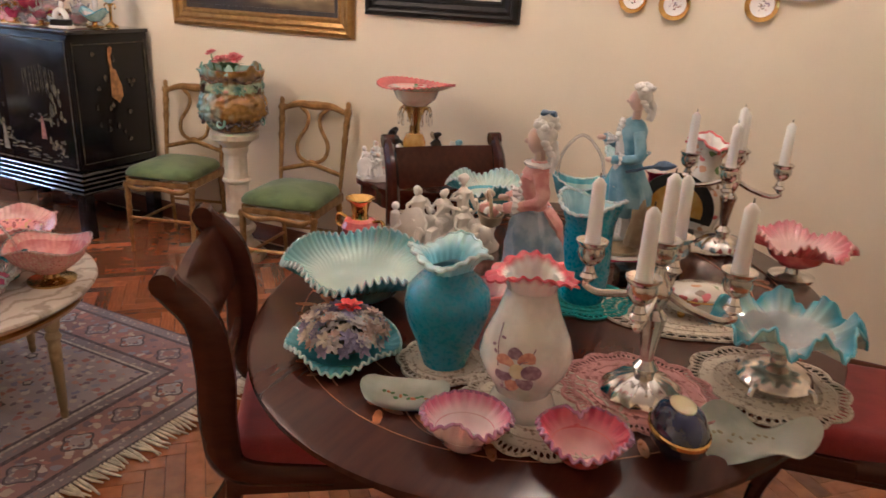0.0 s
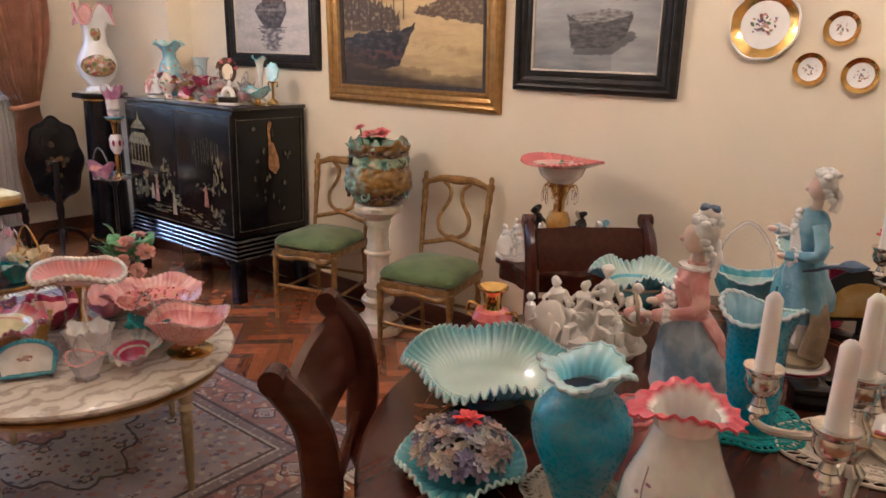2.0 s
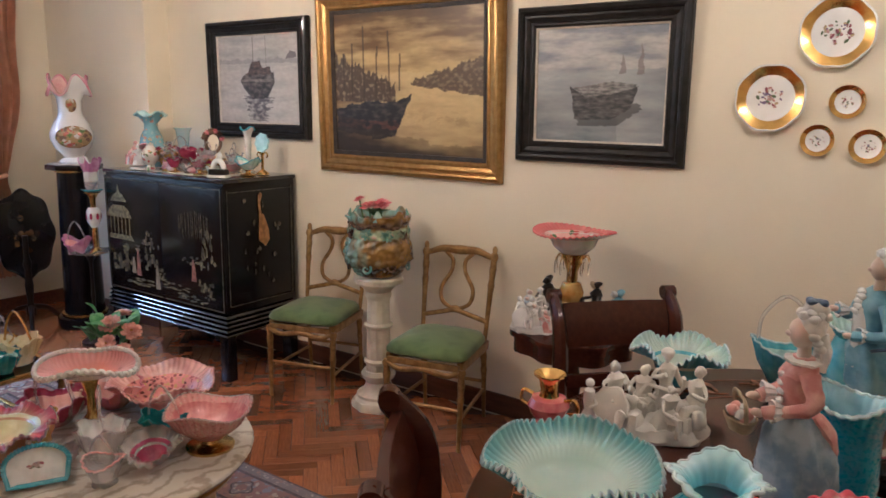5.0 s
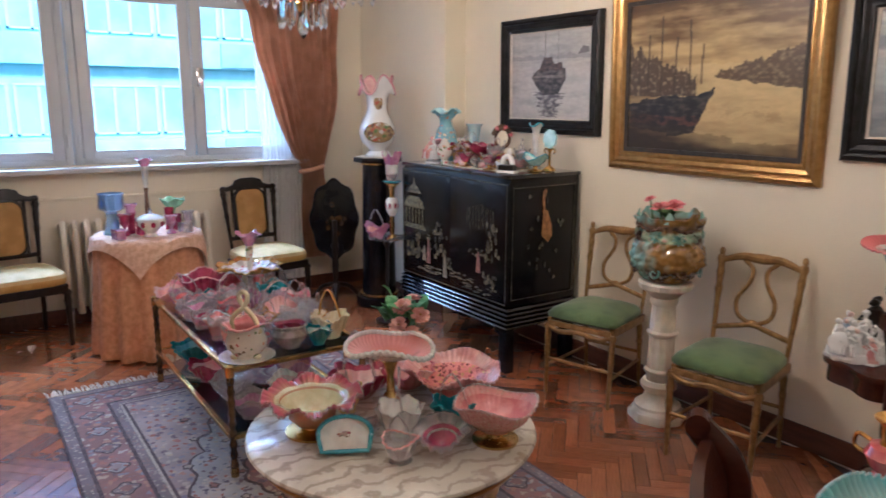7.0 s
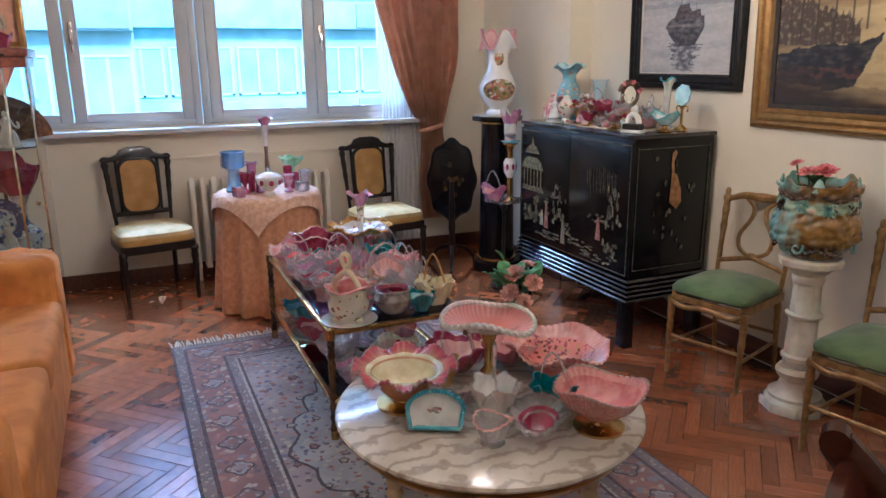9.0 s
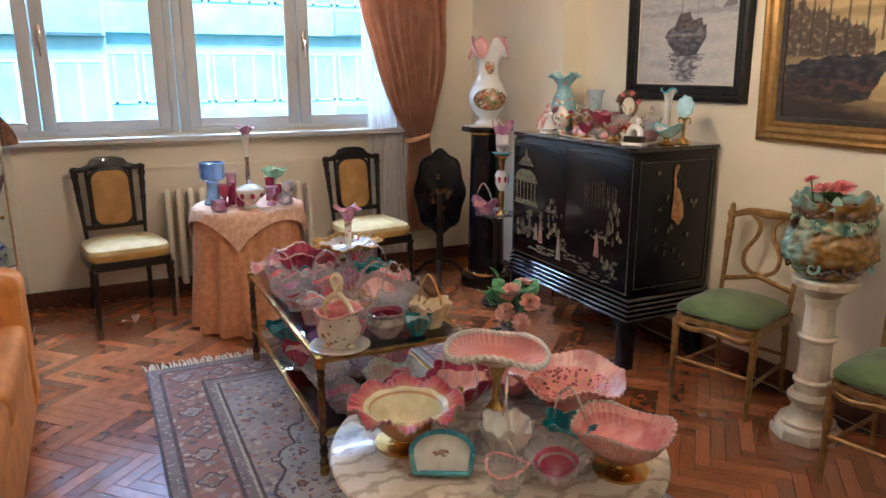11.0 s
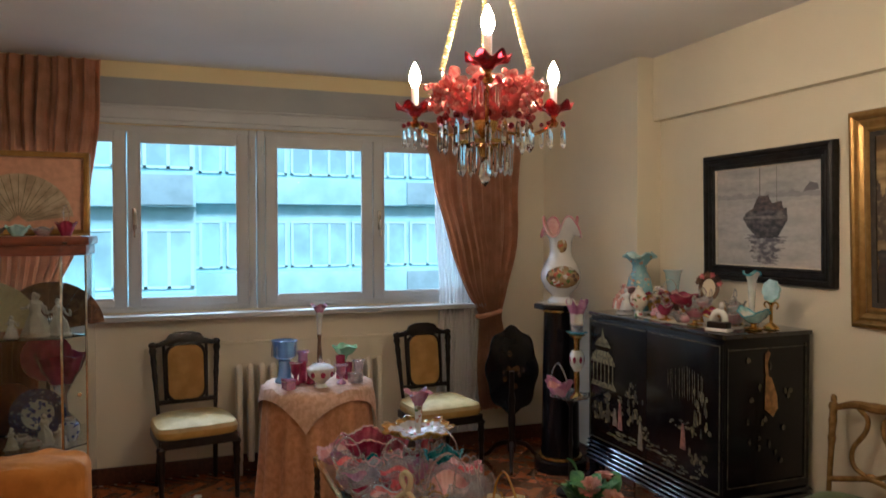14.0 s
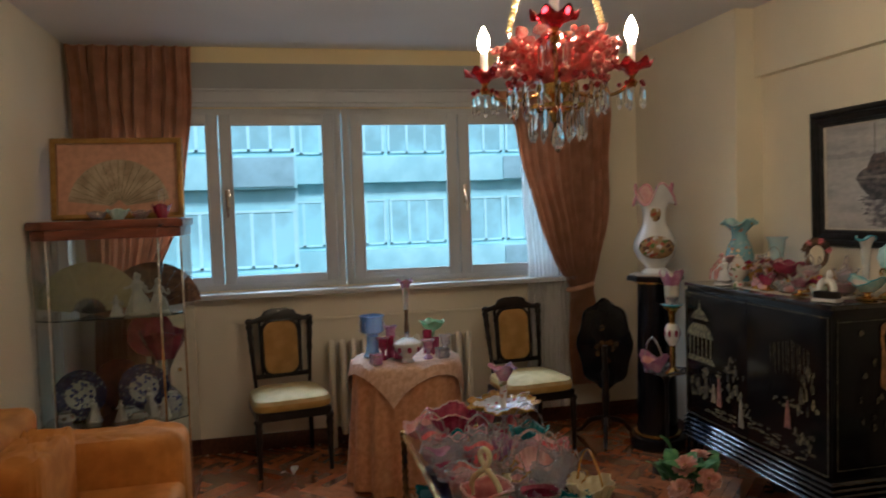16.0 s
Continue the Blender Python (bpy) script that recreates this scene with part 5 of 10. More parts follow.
        paint_on([(-0.012, 0.55), (0.002, 0.55), (-0.005, 0.62), (0.012, 0.665), (0.0, 0.68), (-0.018, 0.665), (-0.02, 0.6)], crane, "crane", 0.0065, 1)
        for cx, cz in ((-0.12, 0.64), (0.14, 0.48), (-0.1, 0.45), (0.1, 0.3)):
            paint_on(blob(cx, cz, 0.012, 0.013, 10, 0.25), dg, "blossom", 0.0065, 1)
        for _ in range(16):
            paint_on(blob(q.uniform(-0.13, 0.13), q.uniform(0.1, 0.62), 0.008, 0.016, 8, 0.5), dg, "foliage", 0.0052, 1)


cabinet()


# ---- glass coffee table ----
M["tortoise"] = mat("dark_bamboo_finish", (0.03, 0.016, 0.008), 0.25, col2=(0.12, 0.06, 0.02), scale=25, coat=0.5)
M["tint"] = mat("table_glass", (0.90, 0.95, 0.93), 0.01, var=0.01, trans=1.0, ior=1.45)
GX0, GX1, GY0, GY1 = -4.68, -3.37, 1.875, 2.51


def glass_table():
    T = thing("glass_coffee_table", "two-tier coffee table with brass rails and glass shelves", "coffee table", pose((GX0 + GX1) / 2, (GY0 + GY1) / 2, 0.012))
    W, D = GX1 - GX0, GY1 - GY0
    for z, nm in ((0.470, "top_rail"), (0.175, "lower_rail")):
        for s in (-1, 1):
            part(nm, box(W - 0.03, 0.022, 0.02, (0, s * (D / 2 - 0.011), z), 0.003), M["brass"], T)
            part(nm, box(0.022, D - 0.03, 0.02, (s * (W / 2 - 0.011), 0, z), 0.003), M["brass"], T)
        part("glass_shelf", box(W - 0.044, D - 0.044, 0.008, (0, 0, z + 0.010), 0.001), M["tint"], T, "clear glass shelf").visible_shadow = False
    for s in (-1, 1):
        for t in (-1, 1):
            x, y = s * (W / 2 - 0.014), t * (D / 2 - 0.014)
            prof = [(0.0, 0.0), (0.016, 0.0), (0.016, 0.03), (0.013, 0.035)]
            for k in range(9):
                z = 0.06 + 0.046 * k
                prof += [(0.013, z - 0.018), (0.017, z - 0.004), (0.017, z + 0.004), (0.013, z + 0.018)]
            leg = part("leg", lathe(prof + [(0.0, 0.45)], 14, None, None, (x, y, 0.0)), M["tortoise"], T, "dark bamboo-turned leg")
            part("foot", lathe([(0.0, -0.0), (0.0175, 0.0), (0.0175, 0.05), (0.0, 0.05)], 14, None, None, (x, y, 0)), M["brass"], leg)
            part("cap", lathe([(0.0, 0.45), (0.019, 0.45), (0.019, 0.495), (0.012, 0.5), (0.0, 0.5)], 14, None, None, (x, y, 0)), M["brass"], leg)


glass_table()


# ---- round marble table ----
M["creamgilt"] = mat("cream_and_gilt_wood", (0.44, 0.33, 0.17), 0.4, 0.2, col2=(0.60, 0.48, 0.28), var=0.3, scale=12, bump=0.0003)


def marble_table():
    T = thing("marble_table", "low round table with a veined marble top and gilt legs", "coffee table", pose(-2.60, 2.20, 0.02))
    part("tabletop", lathe([(0.0, 0.435), (0.475, 0.435), (0.488, 0.44), (0.492, 0.448), (0.488, 0.456), (0.478, 0.46), (0.0, 0.46)], 80), M["marble"], T, "cream marble with brown veins")
    part("apron", lathe([(0.43, 0.385), (0.445, 0.385), (0.45, 0.395), (0.45, 0.425), (0.46, 0.434), (0.43, 0.434)], 64), M["creamgilt"], T)
    part("gilt_band", lathe([(0.452, 0.40), (0.458, 0.404), (0.458, 0.412), (0.452, 0.416)], 64), M["giltframe"], T)
    for k in range(4):
        a = radians(20 + 90 * k)
        x, y = 0.40 * math.cos(a), 0.40 * math.sin(a)
        leg = part("leg", lathe([(0.0, 0.0), (0.010, 0.0), (0.014, 0.02), (0.011, 0.035), (0.015, 0.05), (0.022, 0.28), (0.018, 0.29), (0.027, 0.31), (0.018, 0.33), (0.026, 0.345), (0.028, 0.432), (0.0, 0.432)], 16,
                               lambda a2, kk, r, z: (r * (1 - (0.12 if 0.05 < z < 0.285 else 0) * abs(math.sin(5 * a2))) * math.cos(a2), r * (1 - (0.12 if 0.05 < z < 0.285 else 0) * abs(math.sin(5 * a2))) * math.sin(a2), z), None, (x, y, 0)), M["creamgilt"], T, "fluted tapering leg")


marble_table()


# ---- clothed table by the window ----
# lighter copy of the peach damask, window daylight put into its colour
M["topper"] = mat("daylit_peach_damask", (0.66, 0.40, 0.26), 0.7, col2=(0.72, 0.48, 0.34), scale=34, detail=5, bump=0.0004, bscale=180)
def cloth_table():
    T = thing("clothed_table", "round table under a peach damask cloth with a square topper", "table", pose(-5.36, 2.02, 0) @ Matrix.Diagonal((0.9, 0.9, 1, 1)))
    part("tablecloth", lathe([(0.0, 0.742), (0.33, 0.742), (0.345, 0.735), (0.352, 0.70), (0.36, 0.5), (0.375, 0.25), (0.39, 0.012)], 120,
                             lambda a, k, r, z: ((r + (0.742 - z) * 0.045 * math.sin(15 * a + 0.8 * math.sin(3 * a)) * (r > 0.34)) * math.cos(a), (r + (0.742 - z) * 0.045 * math.sin(15 * a + 0.8 * math.sin(3 * a)) * (r > 0.34)) * math.sin(a), z)), M["peach"], T)
    # square topper, corners hanging
    bm = bmesh.new()
    n = 28
    layers = []
    for off in (0.0, 0.003):
        vs = {}
        for i in range(n + 1):
            for j in range(n + 1):
                x, y = (i / n - 0.5) * 0.80, (j / n - 0.5) * 0.80
                r = math.hypot(x, y)
                if r <= 0.345:
                    p = (x, y, 0.7455 + off)
                else:
                    d = r - 0.345
                    rr = 0.362 + off + 0.02 * min(1, d / 0.1) + 0.03 * d
                    p = (x / r * rr, y / r * rr, 0.7425 + off - d)
                vs[i, j] = bm.verts.new(p)
        for i in range(n):
            for j in range(n):
                bm.faces.new((vs[i, j], vs[i + 1, j], vs[i + 1, j + 1], vs[i, j + 1]))
        layers.append(vs)
    edge = [(i, 0) for i in range(n)] + [(n, j) for j in range(n)] + [(n - i, n) for i in range(n)] + [(0, n - j) for j in range(n)]
    lo, hi = layers
    for e0, e1 in zip(edge, edge[1:] + edge[:1]):
        bm.faces.new((lo[e0], lo[e1], hi[e1], hi[e0]))
    part("topper", moved(bm, pose(0, 0, 0, 0, 0, 24)), M["topper"], T, "square peach topper with hanging corners")
    part("pedestal", join(lathe([(0.0, 0.0), (0.25, 0.0), (0.25, 0.03), (0.03, 0.05), (0.03, 0.71), (0.0, 0.71)], 20), lathe([(0.0, 0.70), (0.325, 0.70), (0.325, 0.735), (0.0, 0.735)], 32)), M["ebony"], T)


cloth_table()


# ---- ebonised chairs ----
def ebony_chair():
    C = thing("ebonised_chair", "ebonised side chair with an ochre upholstered back and pale gold seat", "chair", Matrix(), "ebonised chairs by the window")
    e = M["ebony"]
    for s in (-1, 1):
        part("leg", turned((s * 0.222, 0.21, 0), (s * 0.222, 0.20, 0.37), 0.022), e, C)
        part("leg", tube(bez([(s * 0.175, -0.19, 0.40), (s * 0.178, -0.21, 0.2), (s * 0.185, -0.25, 0.0)], 5), 0.016, 8), e, C)
        part("back_post", turned((s * 0.175, -0.20, 0.40), (s * 0.205, -0.27, 0.90), 0.018, 2), e, C)
        part("ear", ball((0.03, 0.016, 0.022), (s * 0.20, -0.272, 0.915)), e, C)
        part("inner_stile", tube([(s * 0.128, -0.230, 0.55), (s * 0.135, -0.268, 0.905)], 0.011, 8), e, C)
        part("seat_rail", box(0.03, 0.39, 0.055, (s * 0.22, 0.01, 0.352), 0.006), e, C)
    part("seat_rail", box(0.45, 0.03, 0.055, (0, 0.205, 0.352), 0.006), e, C)
    part("crest", moved(prism([(-0.215, 0.0), (-0.12, 0.012), (0.12, 0.012), (0.215, 0.0), (0.21, 0.035), (0.16, 0.04), (0.12, 0.055), (0.10, 0.085), (0.05, 0.10), (-0.05, 0.10), (-0.10, 0.085), (-0.12, 0.055), (-0.16, 0.04), (-0.21, 0.035)], 0.028, 0, 0.005), pose(0, -0.258, 0.895, 97)), e, C, "shaped crest rail")
    part("lower_rail", box(0.36, 0.022, 0.03, (0, -0.224, 0.530), 0.005), e, C)
    rr = lambda w, h, n=8: [(x, z) for cx, cz, a0 in ((w, h, 0), (-w, h, 90), (-w, -h, 180), (w, -h, 270)) for x, z in arc(cx, cz, 0.075, 0.075, a0, a0 + 90, n)]
    back = part("back_frame", moved(join(tube([(x, z, 0) for x, z in rr(0.044, 0.108)], 0.016, 8, True)), pose(0, -0.249, 0.728, 97)), e, C)
    bm = prism(rr(0.042, 0.106), 0.034, -0.015, 0.010)
    part("back_pad", moved(bm, pose(0, -0.249, 0.728, 97)), M["ochre"], C, "ochre upholstered back panel")
    sq = lambda a, k, r, z: (r * (0.24 + 0.015 * math.sin(a)) * (abs(math.cos(a)) ** 0.4) * (1 if math.cos(a) > 0 else -1), r * 0.22 * (abs(math.sin(a)) ** 0.4) * (1 if math.sin(a) > 0 else -1), z)
    seat = part("seat", lathe([(0.0, 0.405), (0.97, 0.405), (1.01, 0.42), (1.02, 0.45), (0.98, 0.475), (0.8, 0.497), (0.4, 0.508), (0.0, 0.51)], 44, sq, [0, 0, 0, 1, 1, 1, 1]), [M["yellowcloth"], M["seatcloth"]], C, "pale gold satin seat")
    return C


eb = ebony_chair()
eb.matrix_basis = pose(-5.84, 1.32, 0, 0, 0, -81)
copy_thing(eb, pose(-5.72, 2.93, 0, 0, 0, -84))


# ---- radiator ----
def radiator():
    R = thing("radiator", "old cream cast-iron column radiator under the window", "radiator", pose(WALL_W + 0.10, 1.62, 0))
    for k in range(14):
        y = 0.075 * k
        part("column", join(tube([(-0.04, y, 0.10), (-0.04, y, 0.70), (0.04, y, 0.74), (0.05, y, 0.70), (0.05, y, 0.10)], 0.022, 8), box(0.10, 0.045, 0.05, (0, y, 0.10), 0.015), box(0.10, 0.045, 0.04, (0, y, 0.69), 0.015)), M["radiator"], R)
    for y in (0.0, 0.975):
        part("foot", box(0.08, 0.04, 0.11, (0, y, 0), 0.008), M["radiator"], R)


radiator()


# ---- curtains ----
M["sheer"] = mat("white_sheer", (0.92, 0.92, 0.92), 0.7, var=0.03, scale=30, trans=0.75, bump=0.0004, bscale=250)


def drape(name, label, rows, folds, amp, material, x, seed=1, thick=0.004, ny=90):
    """A hanging cloth: rows of (z, y from, y to), gathered into folds."""
    q = random.Random(seed)
    bm = bmesh.new()
    P = bez([(z, a, b) for z, a, b in rows], 7)
    grid = []
    ph = [q.uniform(0, 6.28) for _ in range(4)]
    for z, a, b in P:
        row = []
        for j in range(ny + 1):
            t = j / ny
            w = b - a
            f = math.sin(folds * 2 * math.pi * t + 0.8 * math.sin(3 * t * 6.28 + ph[0]) + 0.5 * z) + 0.35 * math.sin(folds * 4.4 * math.pi * t + ph[1])
            aa = amp * min(1.0, 0.35 + 0.5 / max(w, 0.2) * 0.4)
            row.append(bm.verts.new((aa * f, a + w * t + 0.006 * math.sin(9 * z + ph[2] + 7 * t), z)))
        grid.append(row)
    for r0, r1 in zip(grid, grid[1:]):
        for j in range(ny):
            bm.faces.new((r0[j], r0[j + 1], r1[j + 1], r1[j]))
    bmesh.ops.solidify(bm, geom=bm.faces[:], thickness=thick)
    return bm


cur = thing("curtain", "salmon damask curtain drawn aside and gathered by a tie-back", "curtain", pose(WALL_W + 0.13, 0, 0), "curtains")
part("drape", drape("c", "", [(2.46, 2.80, 3.72), (2.25, 2.97, 3.72), (1.9, 3.04, 3.70), (1.5, 3.16, 3.68), (1.2, 3.28, 3.60), (1.02, 3.38, 3.55), (0.85, 3.38, 3.58), (0.5, 3.37, 3.63), (0.3, 3.38, 3.64)], 8, 0.035, M["curtain"], 0), M["curtain"], cur)
part("tie_back", tube([(0.045 * math.cos(a), 3.465 + 0.095 * math.sin(a), 1.03 + 0.02 * math.sin(a)) for a in [k * 0.3 for k in range(21)]], 0.018, 8, True), M["curtain"], cur)
cur2 = thing("curtain", "salmon damask curtain hanging beside the window behind the vitrine", "curtain", pose(WALL_W + 0.13, 0, 0), "curtains")
part("drape", drape("c", "", [(2.74, 0.04, 0.80), (2.4, 0.05, 0.78), (2.0, 0.06, 0.74), (1.6, 0.08, 0.66), (1.2, 0.12, 0.50), (0.8, 0.12, 0.42), (0.1, 0.12, 0.46)], 9, 0.045, M["curtain"], 0, 5), M["curtain"], cur2)
tagged(part("sheer_curtain", drape("s", "", [(2.40, 3.02, 3.40), (1.6, 3.06, 3.40), (1.0, 3.08, 3.40), (0.12, 3.04, 3.42)], 9, 0.012, M["sheer"], 0, 3, 0.0015), M["sheer"], None, "", pose(WALL_W + 0.06, 0, 0)),
       "thin white sheer curtain hanging beside the window", "curtain")
tagged(part("curtain_rail", tube([(WALL_W + 0.045, 0.03, 2.475), (WALL_W + 0.045, 3.78, 2.475)], 0.010, 8), M["winwhite"]), "white painted curtain rail above the window", "rail", "", "structure")


# ---- black pedestal, tilt-top table ----
M["cream_lace"] = motif_mat("cream_lace", (0.55, 0.50, 0.42), [(0.40, 0.35, 0.28), (0.46, 0.40, 0.33)], 90, 0.9, 0.3, 0, 0, 0.0015)


def black_pedestal():
    P = thing("pedestal", "round black lacquered pedestal with gilt rings", "pedestal", pose(-5.46, 3.74, 0) @ Matrix.Diagonal((0.86, 0.86, 1, 1)))
    part("base", join(lathe([(0.0, 0.0), (0.21, 0.0), (0.21, 0.07), (0.19, 0.08), (0.0, 0.08)], 40)), M["lacquer"], P)
    part("gilt_ring", lathe([(0.15, 0.08), (0.175, 0.085), (0.175, 0.10), (0.15, 0.105)], 40), M["brass"], P)
    part("drum", lathe([(0.0, 0.08), (0.155, 0.10), (0.145, 0.6), (0.135, 1.10), (0.0, 1.10)], 40), M["lacquer"], P)
    part("gilt_ring", lathe([(0.13, 1.095), (0.148, 1.10), (0.148, 1.112), (0.13, 1.117)], 40), M["brass"], P)
    part("top", prism([(0.215 * math.cos(radians(22.5 + 45 * k)), 0.215 * math.sin(radians(22.5 + 45 * k))) for k in range(8)], 0.035, 1.118, 0.006), M["lacquer"], P, "octagonal black top")


def tilt_table():
    T = thing("tilt_top_table", "black tripod table with its shaped oval top tilted upright", "table", pose(-5.66, 3.46, 0, 0, 0, 64))
    pts = []
    for i in range(96):
        a = 2 * math.pi * i / 96
        r = 1 + 0.045 * math.cos(8 * a)
        pts.append((0.178 * r * math.cos(a), 0.30 * r * math.sin(a)))
    top = part("top", moved(prism(pts, 0.018, 0, 0.004), pose(0, 0.04, 0.665, 86)), M["satinblack"], T, "scalloped black top")
    part("rim", moved(tube([(x, y, 0.02) for x, y in pts], 0.008, 7, True), pose(0, 0.04, 0.665, 86)), M["satinblack"], top)
    qq = random.Random(5)
    for k in range(14):
        a, d = qq.uniform(0, 6.28), qq.uniform(0.0, 0.09)
        part("painted_leaf", moved(prism([(0.018 * math.cos(u) + d * math.cos(a), 0.022 * math.sin(u) + d * 1.4 * math.sin(a)) for u in [j * 0.9 for j in range(7)]], 0.0006, 0.0184), pose(0, 0.04, 0.665, 86)), M["tortoise"], top)
    part("stem", lathe([(0.0, 0.09), (0.03, 0.09), (0.035, 0.14), (0.018, 0.18), (0.028, 0.3), (0.02, 0.42), (0.03, 0.46), (0.018, 0.50), (0.018, 0.66), (0.0, 0.66)], 16), M["ebony"], T)
    for k in range(3):
        a = radians(120 * k - 90)
        part("leg", tube(bez([(0.02 * math.cos(a), 0.02 * math.sin(a), 0.15), (0.12 * math.cos(a), 0.12 * math.sin(a), 0.12), (0.20 * math.cos(a), 0.20 * math.sin(a), 0.04), (0.27 * math.cos(a), 0.27 * math.sin(a), 0.015)], 5), [0.02 - 0.0006 * i for i in range(16)], 8), M["ebony"], T)


black_pedestal()
tilt_table()


# ---- octagonal side table behind the dining chair ----
def side_table():
    T = thing("side_table", "small mahogany side table with a shaped top", "side table", pose(-1.72, 3.88, 0))
    pts = [(0.27 * (1 + 0.06 * math.cos(8 * a)) * math.cos(a), 0.27 * (1 + 0.06 * math.cos(8 * a)) * math.sin(a)) for a in [2 * math.pi * i / 80 for i in range(80)]]
    part("tabletop", join(prism(pts, 0.022, 0.618, 0.006), prism([(0.93 * x, 0.93 * y) for x, y in pts], 0.07, 0.548)), M["mahog"], T)
    part("column", lathe([(0.0, 0.1), (0.05, 0.1), (0.06, 0.16), (0.03, 0.22), (0.045, 0.38), (0.03, 0.48), (0.06, 0.548), (0.0, 0.548)], 20), M["mahog"], T)
    for k in range(3):
        a = radians(120 * k + 30)
        part("leg", tube(bez([(0.03 * math.cos(a), 0.03 * math.sin(a), 0.18), (0.13 * math.cos(a), 0.13 * math.sin(a), 0.14), (0.2 * math.cos(a), 0.2 * math.sin(a), 0.05), (0.26 * math.cos(a), 0.26 * math.sin(a), 0.018)], 5), 0.018, 8), M["mahog"], T)


side_table()


# ---- sofa ----
def sofa():
    S = thing("sofa", "orange velvet sofa against the wall with a loose throw", "sofa", pose(-3.55, 0.02, 0))
    part("base", box(1.9, 0.80, 0.30, (0, 0.44, 0.05), 0.03, None, 3), M["orange"], S)
    part("backrest", box(1.9, 0.22, 0.56, (0, 0.13, 0.28), 0.07, None, 4), M["orange"], S)
    for s in (-1, 1):
        arm = part("armrest", box(0.24, 0.80, 0.60, (s * 0.93, 0.41, 0.05), 0.05, None, 4), M["orange"], S)
        part("piping", tube([(s * 0.93 - 0.11, 0.795, 0.08), (s * 0.93 - 0.11, 0.80, 0.60), (s * 0.93, 0.80, 0.645), (s * 0.93 + 0.11, 0.80, 0.60), (s * 0.93 + 0.11, 0.795, 0.08)], 0.008, 7), M["orange"], arm)
    for s in (-1, 1):
        part("seat_cushion", box(0.80, 0.62, 0.15, (s * 0.405, 0.54, 0.34), 0.05, None, 4), M["orange"], S)
        for t in (0.12, 0.78):
            part("foot", lathe([(0.0, 0.0), (0.025, 0.0), (0.03, 0.055), (0.0, 0.055)], 12, None, None, (s * 0.88, t, 0)), M["mahog"], S)


sofa()


def soft_cover(w, d, z0, z1, folds, wrinkle, seed):
    """Cloth lying over a block: hanging folds round the sides, creases across the top."""
    prof = [(1.0, z0 + (z1 - z0 - 0.05) * k / 12) for k in range(13)] + [(0.985, z1 - 0.03), (0.95, z1 - 0.012), (0.88, z1), (0.72, z1 + 0.004), (0.55, z1 + 0.004), (0.36, z1 + 0.002), (0.18, z1), (0.0, z1)]

    def f(a, k, r, z):
        c, s = math.cos(a), math.sin(a)
        x, y = r * w / 2 * abs(c) ** 0.3 * (1 if c > 0 else -1), r * d / 2 * abs(s) ** 0.3 * (1 if s > 0 else -1)
        hang = max(0.0, (z1 - z) / (z1 - z0)) if r > 0.98 else 0.0
        out = folds * hang * noise.noise(Vector((c * 7, s * 7, seed + 0.6 * z)))
        crease = wrinkle * (1 - abs(noise.noise(Vector((x * 11, y * 4 + 0.5 * x, seed + 3)))) * 2.2) + 0.5 * wrinkle * noise.noise(Vector((x * 26, y * 14, seed)))
        return (x * (1 + out), y * (1 + 0.4 * out), z + (crease if r < 0.999 else 0.6 * crease * (z > z1 - 0.2)))
    return lathe(prof, 150, f)


solo("throw", soft_cover(0.31, 0.88, 0.10, 0.668, 0.16, 0.022, 2.0), M["orange"], "orange velvet throw lying creased over the sofa arm", "throw", pose(-4.48, 0.425, 0))
solo("throw", soft_cover(0.31, 0.88, 0.10, 0.668, 0.16, 0.022, 8.0), M["orange"], "orange velvet throw lying creased over the sofa arm", "throw", pose(-2.62, 0.425, 0))
solo("cushion", soft_cover(0.50, 0.20, 0.50, 0.76, 0.10, 0.03, 5.0), M["orange"], "loose orange velvet cushion leaning on the sofa back", "cushion", pose(-4.06, 0.36, 0))


# ---- corner vitrine ----
def vitrine():
    V = thing("vitrine", "glass display cabinet with a red wooden cornice and glass shelves", "display cabinet", pose(-5.42, 0.40, 0))
    out = [(-0.30, -0.375), (0.16, -0.375), (0.235, -0.28), (0.235, 0.27), (0.14, 0.375), (-0.30, 0.375)]
    big = [(x * 1.07, y * 1.05) for x, y in out]
    part("cornice", join(prism(big, 0.045, 1.585, 0.008), prism([(x * 1.02, y * 1.01) for x, y in out], 0.055, 1.53, 0.006)), M["mahogr"], V, "red mahogany cornice board")
    part("plinth", prism(out, 0.06, 0.0, 0.006), M["mahogr"], V)
    for z in (0.52, 1.10):
        part("glass_shelf", prism([(x * 0.985, y * 0.985) for x, y in out], 0.008, z), M["tint"], V, "clear glass shelf").visible_shadow = False
    for (x0, y0), (x1, y1) in zip(out, out[1:]):
        d = math.hypot(x1 - x0, y1 - y0)
        part("glass_panel", moved(box(d - 0.012, 0.005, 1.468, (0, 0, 0.061), 0), pose((x0 + x1) / 2, (y0 + y1) / 2, 0, 0, 0, math.degrees(math.atan2(y1 - y0, x1 - x0)))), M["tint"], V, "clear glass panel", None, False)
    for x, y in out[1:5]:
        part("corner_strip", box(0.012, 0.012, 1.468, (x, y, 0.061), 0.002), M["silver"], V, "thin metal corner strip")
    part("knob", ball(0.012, (0.20, 0.345, 0.80)), M["brass"], V)
    part("lock", lathe([(0.0, 0), (0.012, 0), (0.012, 0.01), (0.0, 0.012)], 12, None, None, (0.245, 0.29, 1.59)), M["ebony"], V)


vitrine()


